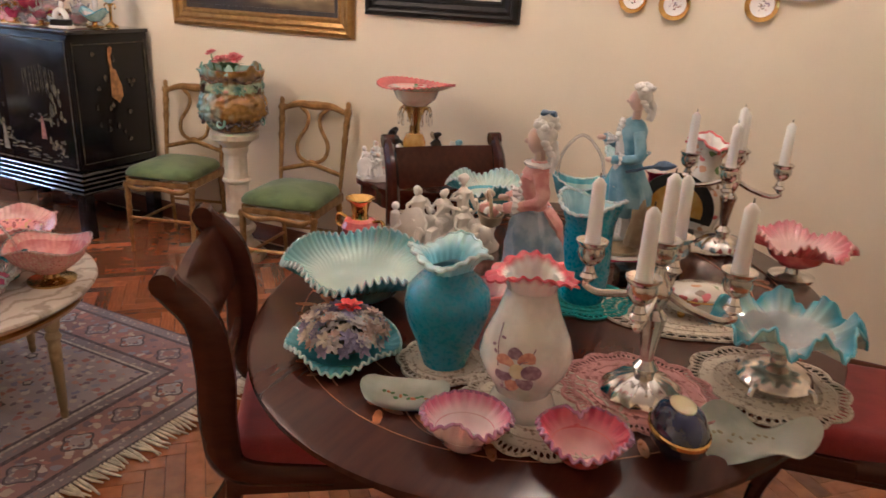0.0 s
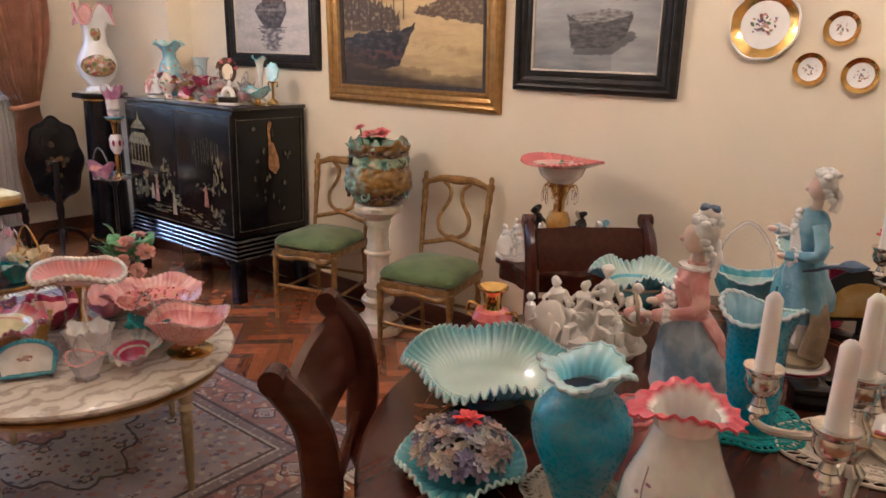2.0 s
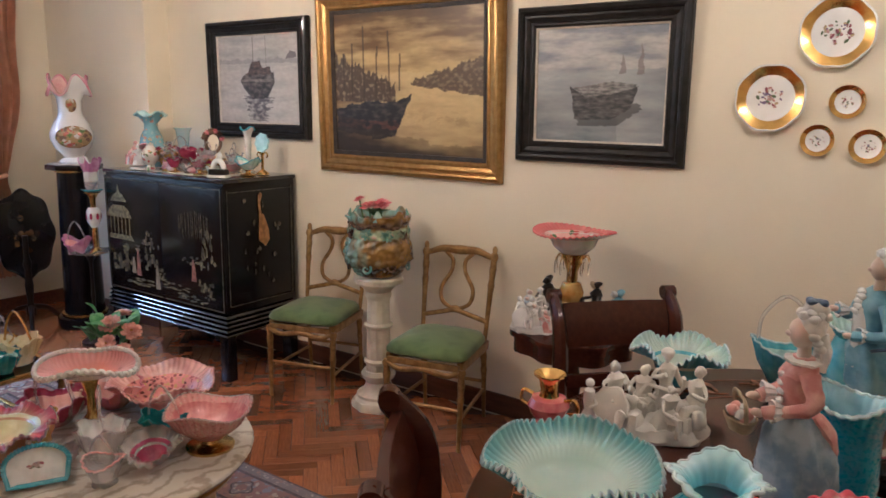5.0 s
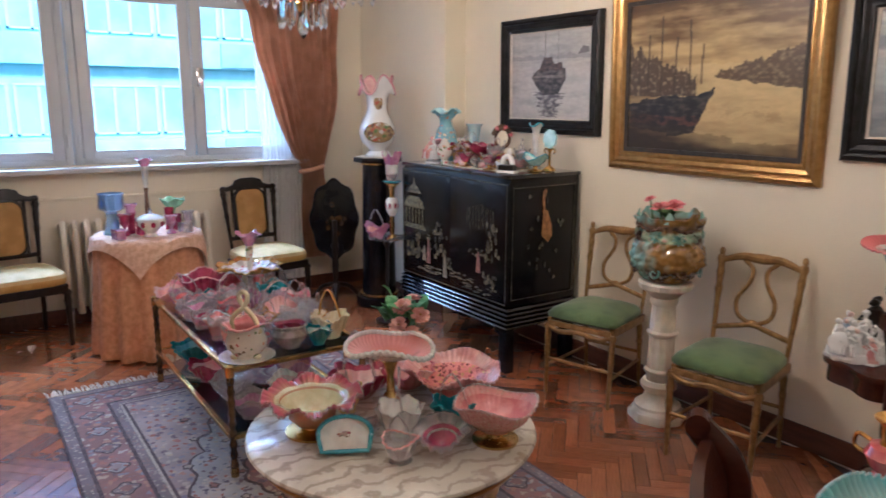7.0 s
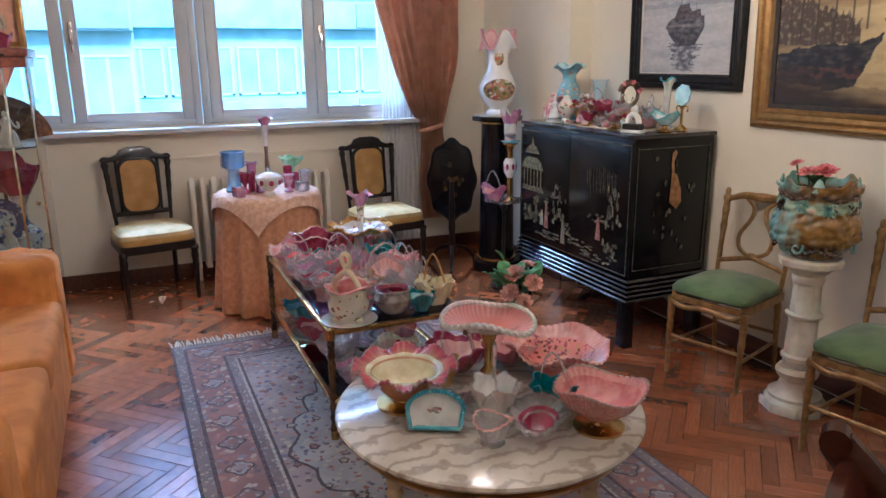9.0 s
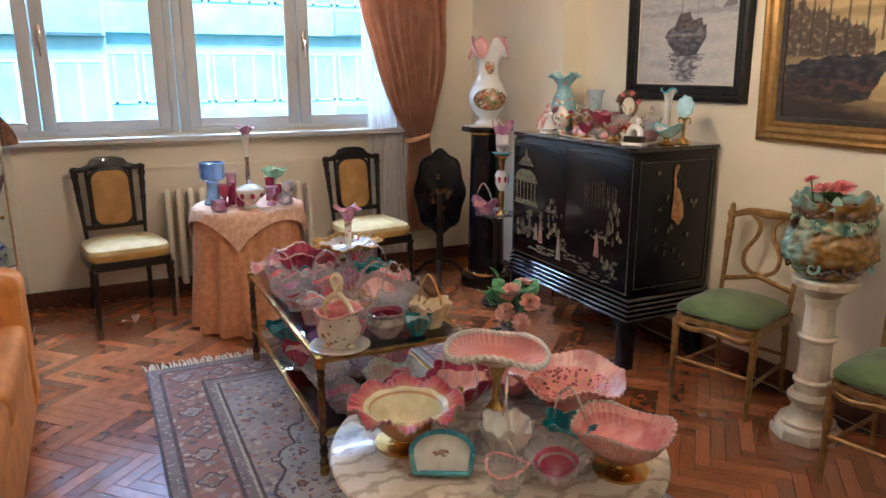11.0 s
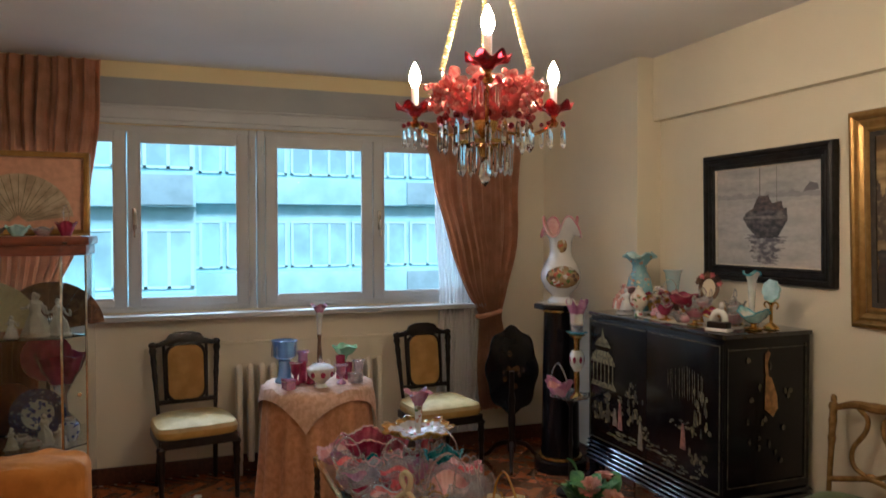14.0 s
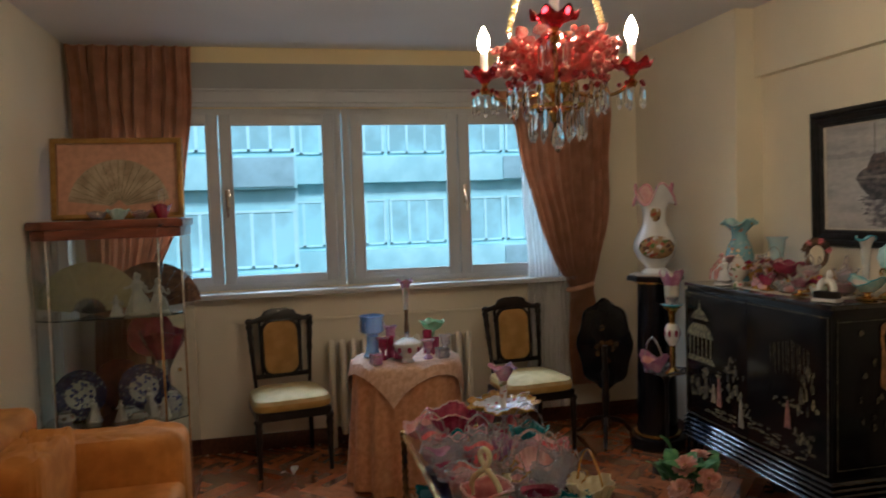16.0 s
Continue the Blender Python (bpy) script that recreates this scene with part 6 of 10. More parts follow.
# ---- glass and china: materials ----
def glaze(name, c, c2=None, rough=0.1, trans=0.0, sss=0.15, scale=18, **k):
    return mat(name, c, rough, col2=c2, var=0.12, scale=scale, trans=trans, sss=sss, coat=1.0, **k)


M.update(
    turq=glaze("turquoise_cased_glass", (0.08, 0.38, 0.50), (0.16, 0.47, 0.57), 0.16),
    turqin=glaze("pale_aqua_glass", (0.40, 0.64, 0.64), (0.50, 0.72, 0.71), 0.12),
    frost=glaze("frosted_crimp", (0.64, 0.78, 0.80), (0.46, 0.68, 0.74), 0.2),
    blue=glaze("blue_satin_glass", (0.0, 0.265, 0.43), (0.003, 0.285, 0.455), 0.28, scale=40, bump=0.0003, bscale=120),
    bluein=glaze("light_blue_glass", (0.30, 0.58, 0.70), (0.42, 0.68, 0.76), 0.2),
    teal=glaze("teal_glass", (0.01, 0.22, 0.26), (0.03, 0.32, 0.36), 0.08, 0.3),
    milk=glaze("milk_glass", (0.72, 0.70, 0.66), (0.78, 0.77, 0.73), 0.14),
    pink=glaze("pink_cased_glass", (0.66, 0.20, 0.20), (0.74, 0.32, 0.29), 0.1),
    pinkin=glaze("pale_pink_glass", (0.76, 0.36, 0.33), (0.82, 0.50, 0.46), 0.1),
    coral=glaze("coral_crimp_glass", (0.70, 0.12, 0.14), (0.78, 0.24, 0.23), 0.12),
    rosew=glaze("pink_to_white_glass", (0.78, 0.55, 0.54), (0.74, 0.26, 0.32), 0.12, scale=8),
    cran=glaze("cranberry_cased_glass", (0.46, 0.03, 0.10), (0.64, 0.08, 0.18), 0.05, 0.5),
    amber=glaze("amber_glass", (0.70, 0.36, 0.06), (0.80, 0.50, 0.14), 0.06, 0.35),
    custard=glaze("custard_glass", (0.74, 0.64, 0.36), (0.80, 0.74, 0.50), 0.1),
    mint=glaze("pale_green_china", (0.68, 0.72, 0.59), (0.74, 0.77, 0.66), 0.12),
    mauve=glaze("mauve_glass", (0.56, 0.22, 0.40), (0.68, 0.36, 0.50), 0.1, 0.2),
    blueglass=mat("sky_blue_glass", (0.30, 0.55, 0.92), 0.04, col2=(0.50, 0.74, 0.98), trans=0.6, coat=0.5),
    greenglass=mat("green_opaline", (0.25, 0.62, 0.36), 0.08, col2=(0.45, 0.75, 0.50), trans=0.25, coat=0.5),
    crimpglass=mat("clear_crimped_glass", (0.96, 0.96, 0.97), 0.03, var=0.02, trans=0.88, ior=1.45, bump=0.0012, bscale=40, coat=1.0),
    opal=mat("iridescent_opal_glass", (0.95, 0.91, 0.93), 0.03, col2=(0.90, 0.80, 0.86), scale=12, trans=0.72, coat=1.0, bump=0.001, bscale=40),
    smoke=mat("smoky_brown_glass", (0.34, 0.28, 0.24), 0.06, col2=(0.55, 0.50, 0.46), scale=25, trans=0.4, coat=0.8),
    skin=mat("tinted_bisque", (0.66, 0.50, 0.42), 0.5, var=0.06, scale=20, sss=0.1),
    coatblue=mat("blue_bisque", (0.12, 0.32, 0.46), 0.45, col2=(0.26, 0.46, 0.56), scale=16, bump=0.0005),
    coatpink=mat("pink_bisque", (0.60, 0.24, 0.22), 0.45, col2=(0.70, 0.40, 0.34), scale=26, bump=0.0005),
    skirt=mat("pale_blue_bisque", (0.22, 0.33, 0.46), 0.45, col2=(0.42, 0.50, 0.58), scale=22, bump=0.0006),
    bow=mat("slate_blue_bisque", (0.07, 0.12, 0.20), 0.45, var=0.2, scale=30),
    wig=mat("grey_bisque", (0.74, 0.73, 0.70), 0.5, var=0.12, scale=40, bump=0.0008),
    earth=mat("brown_bisque_base", (0.26, 0.18, 0.10), 0.5, col2=(0.40, 0.32, 0.20), scale=18, bump=0.0008),
    navy=mat("cobalt_enamel", (0.012, 0.016, 0.06), 0.08, var=0.3, scale=20, coat=0.8),
    lacepink=motif_mat("pink_crochet", (0.55, 0.28, 0.26), [(0.30, 0.12, 0.11), (0.42, 0.20, 0.18)], 70, 0.9, 0.36, 0, 0, 0.002),
    laceteal=mat("teal_crochet", (0.01, 0.26, 0.26), 0.9, var=0.3, scale=90, bump=0.003, bscale=120),
    lacecream=motif_mat("ecru_lace", (0.56, 0.50, 0.40), [(0.30, 0.24, 0.18), (0.42, 0.36, 0.28)], 85, 0.9, 0.34, 0, 0, 0.002),
    enamelcream=mat("cream_enamel", (0.66, 0.54, 0.36), 0.3, var=0.2, scale=50),
    enamelrose=mat("rose_enamel", (0.56, 0.24, 0.16), 0.3, var=0.2, scale=50),
    mirror=mat("mirror_glass", (0.9, 0.9, 0.9), 0.02, 1.0, var=0.01),
)
M["floral"] = motif_mat("floral_china", (0.72, 0.68, 0.60), [(0.52, 0.14, 0.14), (0.16, 0.25, 0.10), (0.62, 0.34, 0.20), (0.72, 0.68, 0.60), (0.25, 0.18, 0.12), (0.72, 0.68, 0.60)], 38, 0.12, 0.42, 0, 0.6)
M["pinkmotif"] = motif_mat("pink_glass_with_dark_sprays", (0.72, 0.28, 0.26), [(0.10, 0.04, 0.05), (0.72, 0.28, 0.26), (0.28, 0.08, 0.09), (0.62, 0.40, 0.18)], 60, 0.1, 0.38, 0, 0.6)
M["pinkspeck"] = motif_mat("pink_glass_with_gold_specks", (0.72, 0.33, 0.30), [(0.72, 0.45, 0.38), (0.55, 0.18, 0.16), (0.70, 0.5, 0.36)], 120, 0.1, 0.36, 0, 0.6)
M["bluewhite"] = motif_mat("blue_and_white_china", (0.66, 0.68, 0.70), [(0.03, 0.05, 0.25), (0.10, 0.14, 0.38), (0.66, 0.68, 0.70)], 40, 0.1, 0.46, 0, 0.6)


def crimp(R, n=0, amp=0.0, m=0, lob=0.0, ph=0.0, sx=1.0, sy=1.0, pw=4, H=None):
    """A rim that is crimped n times and raised in m lobes, growing towards radius R."""
    def f(a, k, r, z):
        g = min(1.0, r / R) ** pw * (1.0 if H is None else max(0.0, (z - H) / 0.05) if z > H else 0.0)
        rr = r * (1 + amp * math.sin(n * a) * g)
        return (sx * rr * math.cos(a), sy * rr * math.sin(a), z + lob * math.cos(m * a + ph) * g + 0.25 * amp * R * math.cos(n * a) * g)
    return f


def bowl(name, label, cat, m, r, h, fr, n=24, amp=0.05, lobes=4, lob=0.02, mo="pink", mi="pinkin", mr="frost", sx=1, sy=1, foot=None, fh=0.0, handle=None, hm="crimpglass", group="", ph=0.0):
    """A crimped glass bowl, its foot on z = 0 of m; a stem of height fh under it when foot is given."""
    B = thing(name, label, cat, m, group)
    t = max(0.003, r * 0.03)
    f = crimp(r, n, amp, lobes, lob, ph, sx, sy)
    prof = [(0.0, 0.0), (fr, 0.0), (fr * 1.05, 0.03 * h), (r * 0.58, 0.20 * h), (r * 0.80, 0.48 * h), (r * 0.90, 0.76 * h), (r, h), (r - t * 0.4, h + t * 0.3), (r * 0.90 - t, 0.78 * h), (r * 0.80 - t, 0.52 * h), (r * 0.55, 0.25 * h), (0.0, 0.12 * h)]
    prof = [(a, b + fh) for a, b in prof]
    part("body", lathe(prof, max(48, n * 4), f, [0] * 8 + [1] * 3), [M[mo], M[mi]], B)
    if mr:
        pts = [f(2 * math.pi * i / max(48, n * 4), 0.5, r, h + fh) for i in range(max(48, n * 4))]
        part("rim", tube(pts, t * 1.1, 6, True), M[mr], B, "crimped edge")
    if foot:
        w = max(fr * 1.5, r * 0.42)
        part("foot", lathe([(0.0, 0.0), (w, 0.0), (w * 1.02, 0.15 * fh + 0.003), (w * 0.7, 0.3 * fh), (fr * 0.5, 0.42 * fh), (fr * 0.42, 0.75 * fh), (fr * 0.9, 0.97 * fh), (fr, fh), (0.0, fh)], 28), M[foot], B)
    if handle:
        H0 = h + fh
        hh, tw = handle, 0.25
        part("handle", tube(bez([(-r * 0.82 * sx, 0, H0 * 0.92), (-r * 0.72 * sx, 0.01, H0 + hh * 0.55), (-r * 0.1, 0.0, H0 + hh), (r * 0.55 * sx, -0.01, H0 + hh * 0.6), (r * 0.82 * sx, 0, H0 * 0.92)], 7), max(0.0035, r * 0.055), 8), M[hm], B, "looped glass handle")
    return B


def vase(name, label, m, prof, mo, mi=None, n=0, amp=0.0, lobes=0, lob=0.0, rim=None, sx=1, sy=1, cat="vase", pw=4, foot=None, lo=None):
    V = thing(name, label, cat, m)
    R, H = prof[-1]
    t = max(0.003, 0.05 * R)
    f = crimp(R, n, amp, lobes, lob, 0.4, sx, sy, 2, lo if lo is not None else H * 0.82)
    inner = [(max(0.004, r - t), z) for r, z in reversed(prof[2:])]
    P = [(0.0, prof[0][1])] + prof + [(R - t * 0.4, H + t * 0.3)] + inner[1:] + [(0.0, prof[1][1] + 0.01)]
    k = len(prof)
    part("body", lathe(P, max(48, n * 5), f, [0] * (k + 1) + [1] * (len(P) - k - 2)), [M[mo], M[mi or mo]], V)
    if rim:
        N = max(48, n * 5)
        part("rim", tube([f(2 * math.pi * i / N, 0.5, R, H) for i in range(N)], t * 1.2, 6, True), M[rim], V, "crimped edge")
    return V


def shade_glaze(name, c_in, c_out, r0, r1, rough=0.1, trans=0.0, sss=0.15):
    """Cased glass whose colour runs from the middle of the vessel to its rim."""
    m = mat(name, c_in, rough, var=0.05, scale=30, coat=0.7, sss=sss, trans=trans)
    n, l, b = nodes_of(m)
    tc, sp, ln, mr, mx = n.new("ShaderNodeTexCoord"), n.new("ShaderNodeVectorMath"), n.new("ShaderNodeVectorMath"), n.new("ShaderNodeMapRange"), n.new("ShaderNodeMix")
    sp.operation, ln.operation = "MULTIPLY", "LENGTH"
    sp.inputs[1].default_value = (1, 1, 0)
    l.new(tc.outputs["Object"], sp.inputs[0])
    l.new(sp.outputs[0], ln.inputs[0])
    mr.interpolation_type = "SMOOTHSTEP"
    mr.inputs["From Min"].default_value, mr.inputs["From Max"].default_value = r0, r1
    l.new(ln.outputs["Value"], mr.inputs[0])
    no = n.new("ShaderNodeTexNoise")
    no.inputs["Scale"].default_value = 45
    l.new(tc.outputs["Object"], no.inputs[0])
    ad = n.new("ShaderNodeMath")
    ad.operation = "MULTIPLY_ADD"
    ad.inputs[1].default_value, ad.inputs[2].default_value = 0.3, -0.15
    l.new(no.outputs[0], ad.inputs[0])
    su = n.new("ShaderNodeMath")
    su.use_clamp = True
    l.new(ad.outputs[0], su.inputs[0])
    l.new(mr.outputs[0], su.inputs[1])
    mx.data_type = "RGBA"
    mx.inputs["A"].default_value, mx.inputs["B"].default_value = (*c_in, 1), (*c_out, 1)
    l.new(su.outputs[0], mx.inputs["Factor"])
    l.new(mx.outputs["Result"], b.inputs["Base Color"])
    return m


def folded(name, label, cat, m, r0, h0, fl, lay, n, amp, mo, mi, mr, sx=1.0, sy=1.0, fr=None, foot=None, fh=0.0, group="", rt=0.003, mw=None):
    """A pleated bowl: a round well of radius r0, and a flange of length fl that lies at lay(angle) degrees over the level."""
    B = thing(name, label, cat, m, group)
    t, N = 0.0035, n * 6
    fr = fr or r0 * 0.5

    def f(a, k, r, z):
        if r <= r0 + 1e-6 or z < h0 - 2 * t:
            return (sx * r * math.cos(a), sy * r * math.sin(a), z + fh)
        u = (r - r0) / fl
        p = radians(lay(a)) * (0.55 + 0.45 * u)
        off = amp * fl * math.sin(n * a) * u ** 1.3 + (0 if z >= h0 - 1e-6 else -t)
        rr = r0 + u * fl * math.cos(p) - off * math.sin(p) * 0.8
        return (sx * rr * math.cos(a), sy * rr * math.sin(a), h0 + fh + u * fl * math.sin(p) + off * math.cos(p))
    out = [(0.0, 0.0), (fr, 0.0), (fr * 1.05, 0.02 * h0), (r0 * 0.82, h0 * 0.42), (r0 - 0.002, h0 - t)] + [(r0 + fl * u, h0 - t) for u in (0.25, 0.5, 0.75, 1.0)]
    inn = [(r0 + fl * u, h0) for u in (1.0, 0.75, 0.5, 0.25)] + [(r0, h0), (r0 * 0.86, h0 * 0.6), (r0 * 0.6, h0 * 0.24), (0.0, h0 * 0.12)]
    part("body", lathe(out + inn, N, f, [0] * 8 + [1] * 4 + [2] * 4), [M[mo], M[mi], M[mw or mi]], B, "", None, True, 75)
    if mr:
        part("rim", tube([f(2 * math.pi * i / N, 0, r0 + fl, h0 - 0.001) for i in range(N)], rt, 6, True), M[mr], B, "crimped edge")
    if foot:
        w = max(fr * 1.5, r0 * 0.6)
        part("foot", lathe([(0.0, 0.0), (w, 0.0), (w * 1.02, 0.15 * fh + 0.003), (w * 0.7, 0.3 * fh), (fr * 0.5, 0.42 * fh), (fr * 0.42, 0.75 * fh), (fr * 0.9, 0.97 * fh), (fr, fh), (0.0, fh)], 28), M[foot], B)
    return B


M.update(
    aqua=shade_glaze("turquoise_to_aqua_glass", (0.50, 0.64, 0.58), (0.17, 0.43, 0.47), 0.10, 0.19),
    turqd=shade_glaze("turquoise_dish_glass", (0.10, 0.44, 0.54), (0.20, 0.55, 0.62), 0.07, 0.11),
    rosed=shade_glaze("white_to_magenta_glass", (0.84, 0.68, 0.70), (0.70, 0.16, 0.28), 0.045, 0.078),
    corald=shade_glaze("pale_to_coral_glass", (0.84, 0.52, 0.50), (0.64, 0.10, 0.17), 0.022, 0.072),
    fanpink=shade_glaze("coral_to_pink_glass", (0.72, 0.24, 0.18), (0.80, 0.44, 0.44), 0.02, 0.12),
    bronzepink=shade_glaze("amber_pink_lustre", (0.62, 0.34, 0.18), (0.56, 0.10, 0.14), 0.10, 0.16, 0.06, 0.2),
    ruff=shade_glaze("milk_to_cranberry_glass", (0.80, 0.76, 0.72), (0.62, 0.08, 0.11), 0.046, 0.058),
    blueneck=shade_glaze("pale_blue_lining", (0.20, 0.58, 0.72), (0.52, 0.76, 0.80), 0.04, 0.066),
    rosefar=shade_glaze("pale_to_rose_glass", (0.80, 0.54, 0.52), (0.68, 0.13, 0.18), 0.06, 0.16),
    skyrim=shade_glaze("opal_to_blue_glass", (0.55, 0.70, 0.68), (0.04, 0.36, 0.50), 0.075, 0.135, 0.06, 0.25),
)
LAID = []


def doily(label, m, r, mm, n=12, sx=1, sy=1, amp=0.09):
    """Openwork lace: a fine solid middle, rings of loops and a scalloped edge."""
    edge = lambda k, a: r * k * (1 + amp * (abs(math.sin(n * a / 2)) - 0.5) * k ** 3)
    LAID.append(label)
    D = thing("doily", label, "doily", m @ pose(0, 0, 0.0014 * (len(LAID) % 4)))
    N = n * 8
    ring = lambda k: [(sx * edge(k, a) * math.cos(a), sy * edge(k, a) * math.sin(a)) for a in [2 * math.pi * i / N for i in range(N)]]
    part("cloth", prism(ring(0.84), 0.0014, 0.0), M[mm], D, "", None, False)
    for k in (0.5, 0.68, 0.84, 1.0):
        part("stitch_line", tube([(x, y, 0.0016) for x, y in ring(k)], 0.0030 if k < 1 else 0.0036, 5, True), M[mm], D)
    loops = []
    for k0, k1, cnt in ((0.84, 1.0, n * 6), ):
        for i in range(cnt):
            a0, a1 = 2 * math.pi * i / cnt, 2 * math.pi * (i + 0.75) / cnt
            for p, q in ((a0, a1), (a1, a0)):
                loops.append(tube([(sx * edge(k, a) * math.cos(a), sy * edge(k, a) * math.sin(a), 0.0016) for k, a in ((k0, p), ((k0 + k1) / 2, (p + q) / 2), (k1, q))], 0.0016, 4))
    part("lace_loops", join(*loops), M[mm], D, "openwork crochet loops")
    return D


TZ = 0.761


# ---- on the dining table ----
doily("white crocheted doily under a blue vase", pose(-0.70, 2.17, TZ), 0.095, "lacecream", 8)
doily("cream lace doily under the white vase", pose(-0.47, 2.10, TZ), 0.15, "lacecream", 14)
doily("pink crocheted doily under a silver candelabrum", pose(-0.33, 2.26, TZ), 0.145, "lacepink", 14)
doily("cream embroidered doily under the blue compote", pose(-0.11, 2.43, TZ), 0.15, "lacecream", 10)
doily("cream lace runner under the floral box", pose(-0.30, 2.69, TZ, 0, 0, 25), 0.17, "lacecream", 8, 1.25, 0.8, 0.05)
doily("teal crocheted doily under the tall blue jug", pose(-0.56, 2.64, TZ), 0.12, "laceteal", 9)
doily("cream lace doily beside the far candelabrum", pose(-0.36, 3.30, TZ), 0.13, "lacecream", 12)

bv = vase("vase", "blue satin glass vase with a frosted ruffled neck", pose(-0.70, 2.165, TZ + 0.003), [(0.044, 0.0), (0.046, 0.008), (0.060, 0.05), (0.080, 0.10), (0.086, 0.135), (0.080, 0.165), (0.060, 0.188), (0.047, 0.200), (0.045, 0.208)], "blue", "bluein")
part("ruffle", lathe([(0.045, 0.205), (0.050, 0.218), (0.062, 0.232), (0.078, 0.238), (0.077, 0.242), (0.060, 0.237), (0.046, 0.222), (0.040, 0.205)], 132, crimp(0.078, 22, 0.045, 3, 0.014, 1.2, 1, 1, 2)), M["blueneck"], bv, "pale blue ruffled neck")
part("rim", tube([crimp(0.078, 22, 0.045, 3, 0.014, 1.2, 1, 1, 2)(2 * math.pi * k / 132, 0, 0.078, 0.240) for k in range(132)], 0.0036, 6, True), M["frost"], bv, "frosted crimped edge")
wv = vase("vase", "white satin vase with pink flowers and a coral ruffled collar", pose(-0.503, 2.085, TZ + 0.003), [(0.060, 0.0), (0.062, 0.012), (0.058, 0.024), (0.050, 0.044), (0.058, 0.062), (0.076, 0.090), (0.083, 0.118), (0.075, 0.150), (0.057, 0.190), (0.046, 0.225), (0.042, 0.240)], "milk", "milk")


def droop(a, k, r, z):
    u = max(0.0, (r - 0.042) / 0.04)
    side = math.cos(2 * (a - 0.35)) * 0.5 + 0.5
    rr = r * (1 + 0.09 * u * math.sin(17 * a)) * (1 + 0.42 * u * side)
    return (rr * math.cos(a), rr * math.sin(a), z + u * (0.030 * (1 - side) - 0.022 * side) + 0.006 * u * math.cos(17 * a))


part("collar", lathe([(0.041, 0.234), (0.046, 0.256), (0.054, 0.264), (0.064, 0.262), (0.064, 0.266), (0.054, 0.269), (0.044, 0.258), (0.037, 0.234)], 136, droop), M["ruff"], wv, "coral ruffled glass collar")
rose_en, leaf_en = mat("dusty_rose_enamel", (0.50, 0.17, 0.13), 0.3, col2=(0.66, 0.36, 0.24), scale=60), mat("plum_enamel", (0.20, 0.10, 0.16), 0.3, col2=(0.34, 0.24, 0.30), scale=60)


def wall_r(z):
    P = [(0.042, 0.044), (0.056, 0.062), (0.076, 0.090), (0.083, 0.118), (0.075, 0.150), (0.057, 0.190), (0.046, 0.225), (0.042, 0.24)]
    for (r0, z0), (r1, z1) in zip(P, P[1:]):
        if z0 <= z <= z1:
            return r0 + (r1 - r0) * (z - z0) / (z1 - z0)
    return 0.05


def on_vase(a, z, r, sx=1.0, tilt=0.0):
    c, sn = math.cos(radians(a)), math.sin(radians(a))
    w = wall_r(z)
    return pose((w - 0.001) * c, (w - 0.001) * sn, z, 0, 0, a + 90) @ pose(0, 0, 0, 0, tilt, 0)


for k in range(7):
    a = radians(51 * k)
    part("painted_petal", ball((0.019, 0.002, 0.014), (0, 0, 0), 10, 6), rose_en if k % 2 else leaf_en, wv, "", on_vase(-80 + 17 * math.cos(a), 0.118 + 0.024 * math.sin(a), 0, 1, -51 * k))
part("painted_flower", ball((0.013, 0.0022, 0.014), (0, 0, 0), 12, 7), M["custard"], wv, "", on_vase(-80, 0.118, 0))
for k, (a, z, tilt) in enumerate(((-100, 0.074, 30), (-90, 0.070, -20), (-104, 0.080, 80), (-60, 0.12, 20), (-66, 0.14, 60), (-112, 0.14, 40), (-118, 0.15, -40), (-106, 0.165, 20))):
    part("painted_leaf", ball((0.010 if k < 3 else 0.006, 0.0015, 0.004), (0, 0, 0), 9, 5), leaf_en, wv, "", on_vase(a, z, 0, 1, tilt))
for a0, a1, z0, z1 in ((-104, -116, 0.12, 0.185), (-82, -58, 0.12, 0.155), (-98, -104, 0.09, 0.066), (-78, -62, 0.10, 0.085)):
    pts = []
    for i in range(8):
        u = i / 7
        a, z = radians(a0 + (a1 - a0) * u), z0 + (z1 - z0) * u + 0.004 * math.sin(7 * u)
        w = wall_r(z) + 0.0004
        pts.append((w * math.cos(a), w * math.sin(a), z))
    part("painted_twig", tube(pts, 0.0011, 5), leaf_en, wv)
folded("bowl", "large turquoise pleated bowl with its front edge folded inward", "bowl", pose(-1.03, 2.36, TZ + 0.004, 3, 0, 35), 0.118, 0.056, 0.076, lambda a: 36 + 12 * math.cos(5 * a + 0.4), 60, 0.12, "turq", "aqua", "frost", 1.0, 0.96, 0.07)
folded("bowl", "turquoise crimped bowl with a pale inside", "bowl", pose(-1.06, 3.19, TZ, 0, 0, 20), 0.085, 0.075, 0.065, lambda a: 36 + 18 * math.cos(5 * a), 44, 0.11, "turq", "aqua", "frost", 1, 1, 0.05)
dish = folded("dish", "square turquoise glass dish with a crimped rim", "dish", pose(-0.895, 2.09, TZ, 4, 0, 25), 0.078, 0.018, 0.040, lambda a: 30 - 16 * math.cos(4 * a), 40, 0.11, "turq", "turqd", "turqin", 1, 1, 0.05)


